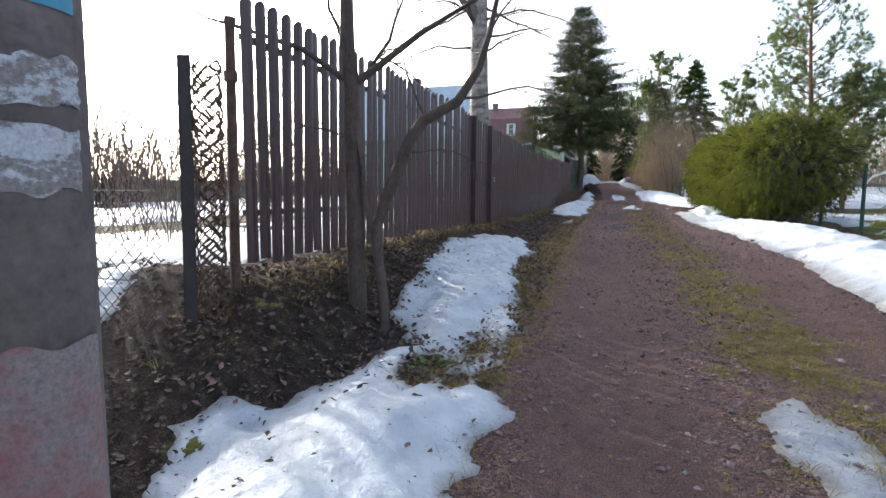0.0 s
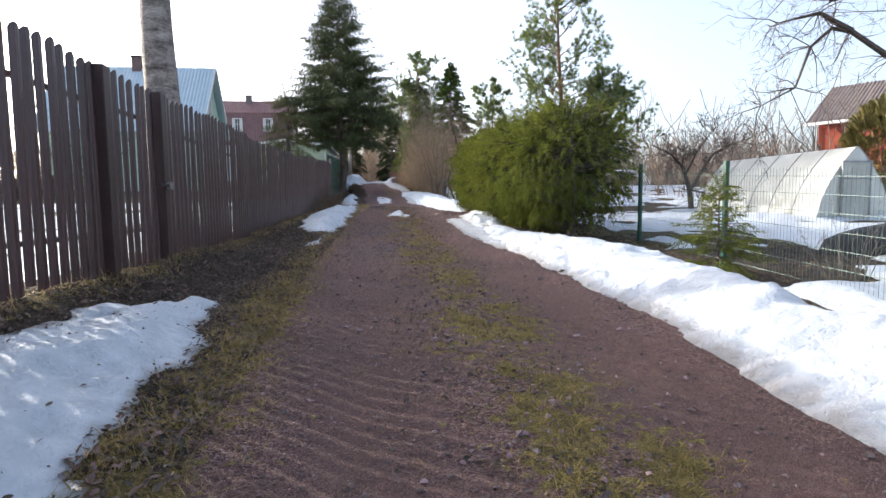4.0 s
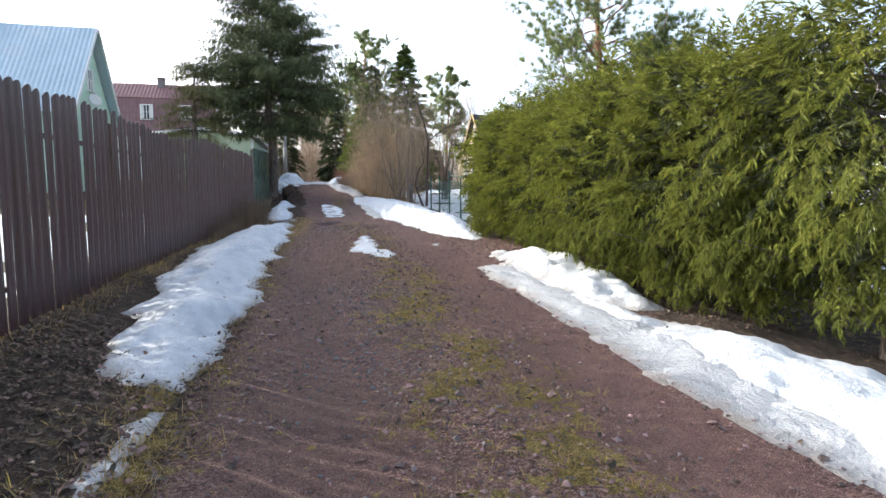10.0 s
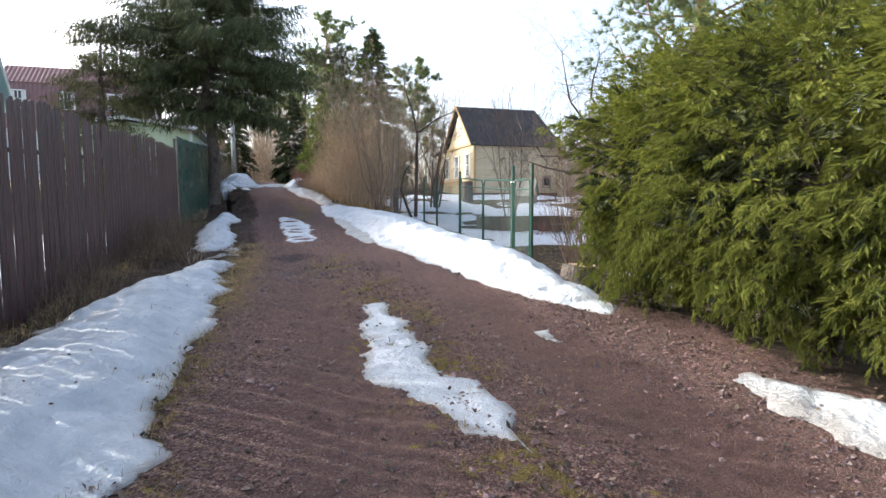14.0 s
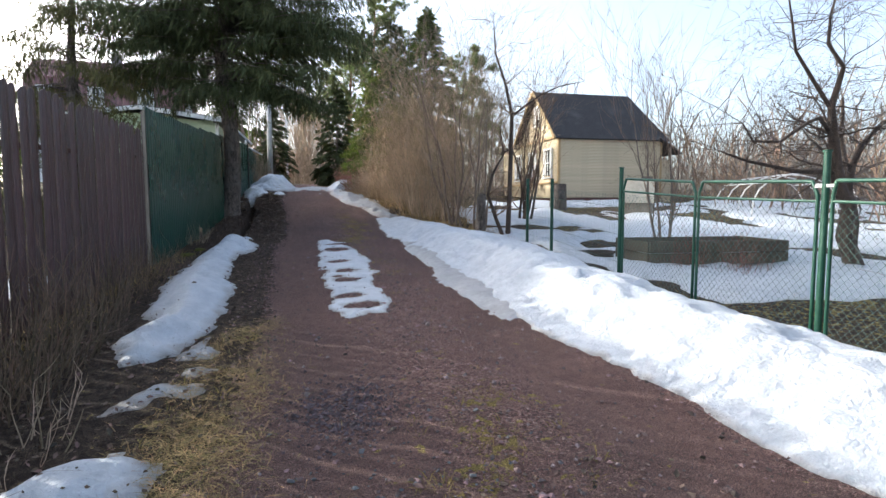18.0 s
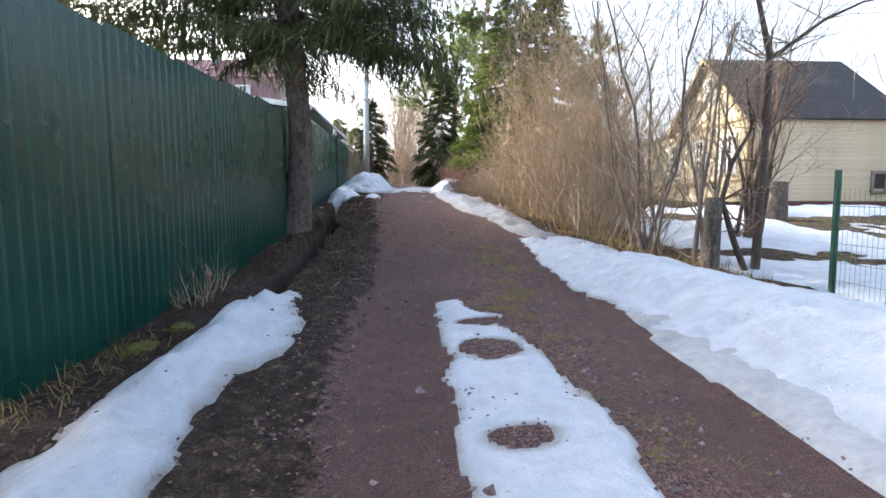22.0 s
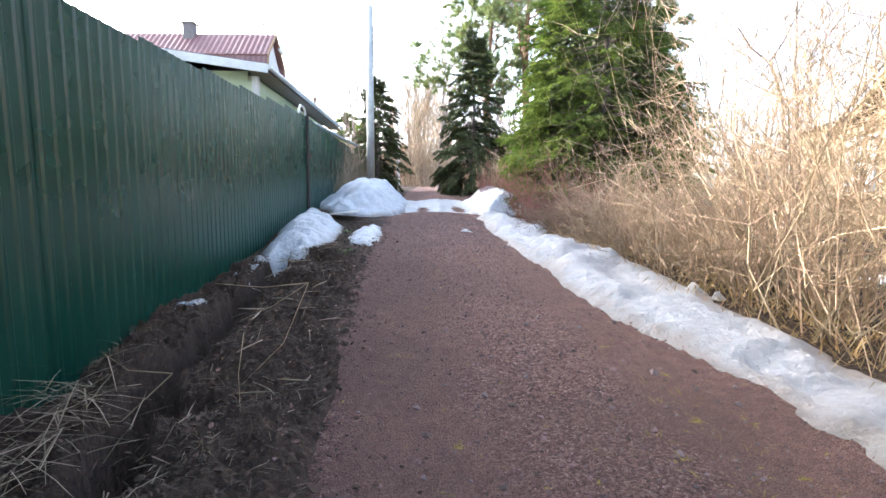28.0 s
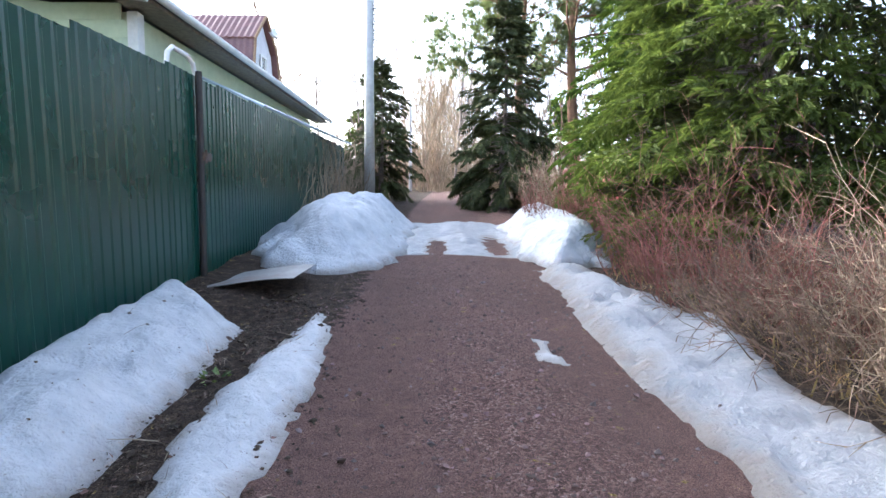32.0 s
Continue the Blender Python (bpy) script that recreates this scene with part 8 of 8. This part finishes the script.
crimson = thing("sheet_fence", (0, 0, 0), "crimson sheet fence behind the spruces", "fence")
for k in range(9):
    x, y = 2.6 + 0.15 * k, 50.5 + 1.15 * k
    part("sheet", box(x, x + 0.03, y, y + 1.13, float(ground_z(x, y)) - 0.1, float(ground_z(x, y)) + 1.5, 0.004), M["red_fence"], crimson)
plank_fence = thing("board_fence", (0, 0, 0), "tan board fence beyond the pole", "fence")
for k in range(46):
    y = 57.2 + 0.15 * k
    x = -3.9 - 0.02 * k
    g = float(ground_z(x, y))
    part("board", box(x, x + 0.02, y, y + 0.12, g - 0.05, g + 1.55 + 0.03 * math.sin(k * 2.3)), M["twig_tan"], plank_fence)

# ---- loose things on the ground, too many to count ----
def pebble_shape(seed):
    rg = np.random.default_rng(seed)
    v = np.array([(1, 0, 0), (-1, 0, 0), (0, 1, 0), (0, -1, 0), (0, 0, 0.7), (0, 0, -0.7)], float) * rg.uniform(0.6, 1.2, (6, 1)) + rg.normal(size=(6, 3)) * 0.15
    f = np.array([(0, 2, 4), (2, 1, 4), (1, 3, 4), (3, 0, 4), (2, 0, 5), (1, 2, 5), (3, 1, 5), (0, 3, 5)])
    return v, f


def turned(n, rg, tilt=0.25):
    a = rg.uniform(0, TAU, n)
    return frames_along(np.column_stack([np.cos(a), np.sin(a), rg.normal(size=n) * tilt]), rg.normal(size=n) * tilt, np.ones(n))


def spread(name, label, material, shape, x, y, size, lift, rg, tilt=0.25, category="litter", up=0.0):
    fr = turned(len(x), rg, tilt) * size[:, None, None]
    v, f = scatter(*shape, fr, np.column_stack([x, y, ground_z(x, y) + lift * size + up]))
    return tagged(array_part(name, v, f, M[material]), label, category, kind="stuff")


rg = np.random.default_rng(91)
n = 38000
y = rg.uniform(-0.5, 47, n)
left, right = np.interp(y, LEFT_Y, LEFT_X), np.interp(y, RIGHT_Y, RIGHT_X)
x = left - 0.3 + (right - left + 0.5) * rg.uniform(0, 1, n)
keep = rg.uniform(size=n) > 0.75 * rut_mask(x, y)
x, y = x[keep], y[keep]
spread("gravel", "loose crushed reddish stones on the lane", "stone", pebble_shape(1), x, y, (rg.gamma(2.6, 0.0026, len(x)) + 0.0025) * np.where(y > 24, 0.9, 1.1), 0.25, rg, category="gravel")
n = 2600
cx, cy = rg.choice([0.15, 0.05, 0.1, 0.2], n), rg.choice([11.9, 14.6, 23.4, 16.2], n)
x, y = cx + rg.normal(size=n) * 0.3, cy + rg.normal(size=n) * 0.5
spread("gravel", "grey coarse stones scattered on the lane", "stone_grey", pebble_shape(4), x, y, rg.gamma(2.5, 0.002, n) + 0.003, 0.3, rg, category="gravel")
n = 2200
y = np.concatenate([rg.uniform(5, 24, n // 2), rg.uniform(15.5, 21, n - n // 2)])
x = np.where(np.arange(n) < n // 2, 0.72 + 0.4 * rg.normal(size=n), 2.05 + 0.28 * rg.normal(size=n))
spread("gravel", "dark purple-brown stones pushed onto the lane's ridges", "stone_dark", pebble_shape(6), x, y, rg.gamma(2.0, 0.0032, n) + 0.003, 0.0, rg, category="gravel")

n = 4200
y = rg.uniform(0, 46, n)
left, right = np.interp(y, LEFT_Y, LEFT_X), np.interp(y, RIGHT_Y, RIGHT_X)
x = np.where(rg.uniform(size=n) < 0.45, 0.72 + 0.38 * rg.normal(size=n), left - 0.1 + (right - left + 0.2) * rg.uniform(size=n))
x = np.clip(x, left - 0.2, right + 0.1)
spread("gravel", "paler grey-pink stones standing proud of the lane", "stone_pale", pebble_shape(8), x, y, rg.gamma(2.2, 0.0028, n) + 0.004, 0.2, rg, category="gravel")

leaf_v = np.array([(0, 0, 0), (0.35, 0.3, 0.12), (0.4, 0, 0.02), (0.35, -0.3, 0.14), (1, 0.02, 0.16), (0.72, 0.22, 0.2), (0.72, -0.2, 0.1)])
leaf_f = np.array([(0, 2, 1), (0, 3, 2), (1, 2, 5), (2, 4, 5), (2, 6, 4), (3, 6, 2)])
n = 30000
y = np.concatenate([rg.uniform(0.5, 6.5, 10000), rg.uniform(6, 15.5, 14000), rg.uniform(15, 30, 6000)])
left, fx = np.interp(y, LEFT_Y, LEFT_X), fence_x(y)
x = fx - 0.2 + (left - fx + 0.25) * rg.uniform(0, 1, n)
x = np.where((y < 3.5) & (rg.uniform(size=n) < 0.3), rg.uniform(-3.6, -2.2, n), x)
spread("fallen_leaves", "brown fallen leaves on the verge", "leaf", (leaf_v, leaf_f), x, y, np.where(y < 6, rg.uniform(0.02, 0.055, n), rg.uniform(0.014, 0.042, n)), 0.08, rg, 0.5, up=0.004 + 0.02 * rg.uniform(size=n) ** 2)
n = 4200
y = rg.uniform(4, 24, n)
x = 0.75 + rg.normal(size=n) * 0.35
spread("fallen_leaves", "brown fallen leaves on the middle strip", "leaf", (leaf_v, leaf_f), x, y, rg.uniform(0.015, 0.045, n), 0.08, rg, 0.4)
n = 2600
y = rg.uniform(31, 45, n)
x = trench_line(y) + 0.35 + 0.4 * rg.normal(size=n)
keep = x < np.interp(y, LEFT_Y, LEFT_X) + 0.1
x, y = x[keep], y[keep]
spread("fallen_leaves", "brown leaf scraps over the dug earth", "leaf", (leaf_v, leaf_f), x, y, rg.uniform(0.012, 0.035, len(x)), 0.08, rg, 0.5, up=0.012 + 0.035 * step(31, 32, y) * step(41.2, 40.4, y))
n = 3200
y = rg.uniform(14.5, 21.5, n)
x = np.interp(y, [14, 18, 20, 22], [2.75, 2.5, 2.35, 2.6]) + rg.normal(size=n) * 0.28
spread("fallen_leaves", "brown needles and leaves under the spruces", "leaf", (leaf_v, leaf_f), x, y, rg.uniform(0.012, 0.04, n), 0.08, rg, 0.4)

blade_v = np.array([(-0.02, 0, 0), (0.02, 0, 0), (-0.015, 0.12, 0.5), (0.015, 0.12, 0.5), (0.0, 0.42, 0.85)])
blade_f = np.array([(0, 1, 3), (0, 3, 2), (2, 3, 4)])


def grass(label, material, n, where, x0, x1, y0, y1, length, lie, rg, power=1.0):
    """Bent blades where the mask lets them grow."""
    x, y = rg.uniform(x0, x1, n * 6), rg.uniform(y0, y1, n * 6)
    ok = rg.uniform(size=n * 6) < where(x, y) ** power
    x, y = x[ok][:n], y[ok][:n]
    m = len(x)
    a, t = rg.uniform(0, TAU, m), rg.uniform(0.15, lie, m)
    size = length * rg.uniform(0.5, 1.3, m)
    c, s, ct, st = np.cos(a), np.sin(a), np.cos(t), np.sin(t)
    ex, ey, ez = np.stack([c, s, 0 * c], 1), np.stack([-s * ct, c * ct, -st], 1), np.stack([-s * st, c * st, ct], 1)
    fr = np.stack([ex, ey, ez], 2) * size[:, None, None]
    v, f = scatter(blade_v, blade_f, fr, np.column_stack([x, y, ground_z(x, y) - 0.004]))
    return tagged(array_part("grass", v, f, M[material]), label, "grass", kind="stuff")


def strip_only(x, y):
    return np.where((x > -0.3), sward_mask(x, y), 0)


def edge_only(x, y):
    return np.where(x < -0.3, sward_mask(x, y), 0)


def tufts(label, material, n, per, where, x0, x1, y0, y1, length, rg, power=1.0, radius=0.035):
    """Tight clumps of grass: blades that fan out of one foot."""
    cx, cy = rg.uniform(x0, x1, n * 8), rg.uniform(y0, y1, n * 8)
    ok = rg.uniform(size=n * 8) < where(cx, cy) ** power
    cx, cy = cx[ok][:n], cy[ok][:n]
    size = np.repeat(rg.uniform(0.6, 1.5, len(cx)), per)
    a = rg.uniform(0, TAU, len(size))
    q = np.sqrt(rg.uniform(size=len(size)))
    x, y = np.repeat(cx, per) + radius * size * q * np.cos(a), np.repeat(cy, per) + radius * size * q * np.sin(a)
    a = a + 0.6 * rg.normal(size=len(a)) - math.pi / 2
    t = np.clip(0.3 + 0.9 * q + 0.2 * rg.normal(size=len(q)), 0.05, 1.45)
    c, s_, ct, st = np.cos(a), np.sin(a), np.cos(t), np.sin(t)
    fr = np.stack([np.stack([c, s_, 0 * c], 1) * 1.3, np.stack([-s_ * ct, c * ct, -st], 1), np.stack([-s_ * st, c * st, ct], 1)], 2) * (length * size * rg.uniform(0.6, 1.2, len(a)))[:, None, None]
    v, f = scatter(blade_v, blade_f, fr, np.column_stack([x, y, ground_z(x, y) - 0.004]))
    return tagged(array_part("grass", v, f, M[material]), label, "grass", kind="stuff")


tufts("yellow-green grass clumps on the lane's middle strip", "grass_moss", 3600, 16, strip_only, -0.2, 1.7, 0, 38, 0.052, rg, 1.5)
tufts("dry grass clumps on the lane's middle strip", "grass_dry", 1100, 14, strip_only, -0.2, 1.7, 0, 38, 0.055, rg, 1.3)
grass("short yellow-green grass on the lane's middle strip", "grass_moss", 16000, strip_only, -0.2, 1.7, 0, 38, 0.04, 1.4, rg, 1.8)
tufts("yellow-green grass clumps along the verge", "grass_moss", 1500, 18, edge_only, -2.5, -0.3, 0, 30, 0.06, rg, 1.1)
grass("matted dry grass along the verge", "grass_dry", 24000, edge_only, -1.2, -0.3, 0, 30, 0.085, 1.45, rg, 0.9)


def fence_foot(x, y):
    return np.exp(-(((x - fence_x(y) - 0.12) / 0.2) ** 2)) * (0.4 + 0.6 * (vnoise(x, y, 0.9, 61) > -0.1))


grass("tall dry grass at the foot of the fences", "grass_dry", 6000, fence_foot, -3.2, -1.7, 3, 31, 0.13, 1.2, rg)
grass("withered brown grass on the verge", "withered", 16000, lambda x, y: step(-0.1, 0.25, np.interp(y, LEFT_Y, LEFT_X) - x) * 0.6, -2.3, -0.8, 2, 45, 0.06, 1.55, rg)
grass("dry straw-coloured grass under the thickets", "grass_dry", 16000, lambda x, y: step(0.5, 0.9, x - np.interp(y, RIGHT_Y, RIGHT_X)) * 0.7, 1.0, 4.2, 33.5, 52, 0.2, 1.35, rg)
grass("dry grass on the thawed garden", "grass_dry", 16000, lambda x, y: 0.5 + 0.5 * (vnoise(x, y, 1.8, 65) > 0.1), 3.6, 12, 4, 32, 0.09, 1.4, rg)

def dug(x, y):
    c = np.abs(x - trench_line(y) - 0.02)
    return step(0.12, 0.2, c) * np.exp(-(((c - 0.36) / 0.25) ** 2)) * (0.25 + 0.75 * step(-0.15, 0.3, fractal(x, y, 0.35, 77, 2)))


tufts("matted brown roots and dead grass on the dug earth", "withered", 2600, 14, dug, -2.7, -0.9, 31.6, 41.5, 0.05, rg, 1.0, 0.05)
tufts("pale dead grass hanging over the trench", "grass_dead", 700, 14, dug, -2.7, -0.9, 31.6, 41.5, 0.062, rg, 1.4, 0.05)

stalk_v = np.array([(0, -0.02, 0), (0, 0.02, 0), (0.5, 0.018, 0.035), (0.5, -0.018, 0.035), (1, 0.008, 0.01), (1, -0.008, 0.01)])
stalk_f = np.array([(0, 1, 2), (0, 2, 3), (3, 2, 4), (3, 4, 5)])
n = 2600
y = rg.uniform(31, 44, n)
x = np.interp(y, [30, 36, 39, 44], [-1.3, -1.5, -1.75, -2.0]) + rg.normal(size=n) * 0.3
spread("straw", "pale broken stalks on the dug earth", "straw", (stalk_v, stalk_f), x, y, rg.gamma(1.8, 0.018, n) + 0.015, 0.1, rg, 0.3, up=0.02 + 0.028 * step(31, 32, y) * step(40.6, 39.8, y))
n = 260
x, y = -2.13 + rg.normal(size=n) * 0.13, 37.3 + rg.normal(size=n) * 0.32
spread("straw", "heap of pale reed stalks in the ditch", "straw", (stalk_v * (1, 0.45, 1), stalk_f), x, y, rg.uniform(0.12, 0.36, n), 0.1, rg, 0.25, up=0.06 + 0.06 * rg.uniform(size=n))
cane = tubes([([(0, 0, 0), (0.35, 0.03, 0.02), (0.7, 0.02, 0.03), (1, -0.03, 0.01)], [0.018, 0.02, 0.018, 0.012])], 5)
n = 90
y = np.concatenate([rg.uniform(37.5, 41.2, 70), rg.uniform(31.5, 37.5, 20)])
x = np.interp(y, [30, 33.4, 36, 39, 41], [-1.5, -1.54, -1.72, -2.1, -2.3]) + rg.uniform(0.12, 0.8, n)
spread("straw", "thick pale broken canes on the dug earth", "straw", cane, x, y, rg.gamma(3.0, 0.03, n) + 0.03, 0.03, rg, 0.12, up=0.05)
n = 22000
y = 21.2 + 5.4 * rg.beta(1.8, 1.3, n)
x = np.interp(y, [21, 22, 24, 25, 26, 26.6], [-0.66, -0.66, -0.66, -0.64, -0.68, -0.64]) + rg.normal(size=n) * 0.14
keep = vnoise(x, y, 0.22, 67) + 0.5 * rg.normal(size=n) > -0.05
x, y = x[keep], y[keep]
spread("straw", "matted golden straw along the lane's edge", "straw_gold", (stalk_v * np.array([1, 0.8, 1]), stalk_f), x, y, rg.uniform(0.025, 0.085, len(x)), 0.05, rg, 0.16, up=0.006 + 0.014 * rg.uniform(size=len(x)))
n = 900
x, y = 0.0 + rg.normal(size=n) * 0.13, 24.75 + rg.normal(size=n) * 0.2
spread("gravel", "dark coarse stones spilled on the lane", "stone_dark", pebble_shape(14), x, y, rg.gamma(2.5, 0.0018, n) + 0.003, 0.2, rg, category="gravel")
clods = pebble_shape(9)
n = 6500
y = rg.uniform(30.5, 45, n)
x = np.interp(y, [30, 36, 39, 44], [-1.25, -1.35, -1.6, -1.85]) + rg.normal(size=n) * 0.3
spread("earth_clods", "crumbly dark earth clods beside the trench", "soil", clods, x, y, rg.gamma(1.8, 0.003, n) + 0.002, 0.2, rg, category="soil", up=0.01 + 0.025 * step(31, 32, y) * step(40.6, 39.8, y))

n = 24000
y = np.concatenate([rg.uniform(1, 45, n // 2), rg.uniform(6.5, 15, n // 2)])
left, fx = np.interp(y, LEFT_Y, LEFT_X), fence_x(y)
x = fx + 0.05 + (left - fx - 0.05) * rg.uniform(0, 1, n) ** 1.2
spread("twig_litter", "dark broken stems and twigs matted on the verge", "withered", (stalk_v * (1, 0.6, 1), stalk_f), x, y, rg.gamma(2.0, 0.018, n) + 0.02, 0.1, rg, 0.3, up=0.004 + 0.03 * step(31, 32, y) * step(40.6, 39.8, y))
n = 11000
y = rg.uniform(31, 41.5, n)
x = trench_line(y) + 0.3 + 0.4 * rg.normal(size=n)
keep = x < np.interp(y, LEFT_Y, LEFT_X) + 0.1
x, y = x[keep], y[keep]
spread("twig_litter", "short broken stems strewn over the dug earth", "withered", (stalk_v * (1, 0.8, 1), stalk_f), x, y, rg.gamma(1.8, 0.016, len(x)) + 0.015, 0.1, rg, 0.4, up=0.03)
xs, ys, zs, _ = SNOWS[0]
pick = rg.choice(len(xs), 150, replace=False)
v, f = scatter(leaf_v, leaf_f, turned(150, rg, 0.25) * rg.uniform(0.015, 0.045, 150)[:, None, None], np.column_stack([xs[pick], ys[pick], zs[pick] + 0.002]))
tagged(array_part("fallen_leaves", v, f, M["leaf"]), "dark curled leaves lying on the snow strip", "litter", kind="stuff")
# bits of bark, soil and twig on the snow
pick = [rg.choice(len(s[0]), min(len(s[0]), int(len(s[0]) * 0.014) + 4), replace=False) for s in SNOWS[:15]]
x, y, z = (np.concatenate([s[i][p] for s, p in zip(SNOWS, pick)]) for i in range(3))
m = len(x)
v, f = scatter(*pebble_shape(13), turned(m, rg) * (rg.gamma(1.6, 0.003, m) + 0.002)[:, None, None], np.column_stack([x, y, z + 0.002]))
tagged(array_part("snow_litter", v, f, M["withered"]), "dark specks of bark and soil on the snow", "litter", kind="stuff")
some = rg.choice(m, m // 6, replace=False)
v, f = scatter(stalk_v * (1, 0.5, 1), stalk_f, turned(len(some), rg, 0.1) * (rg.gamma(2.0, 0.05, len(some)) + 0.04)[:, None, None], np.column_stack([x[some], y[some], z[some] + 0.008]))
tagged(array_part("snow_twigs", v, f, M["withered"]), "thin dark twigs lying on the snow", "litter", kind="stuff")
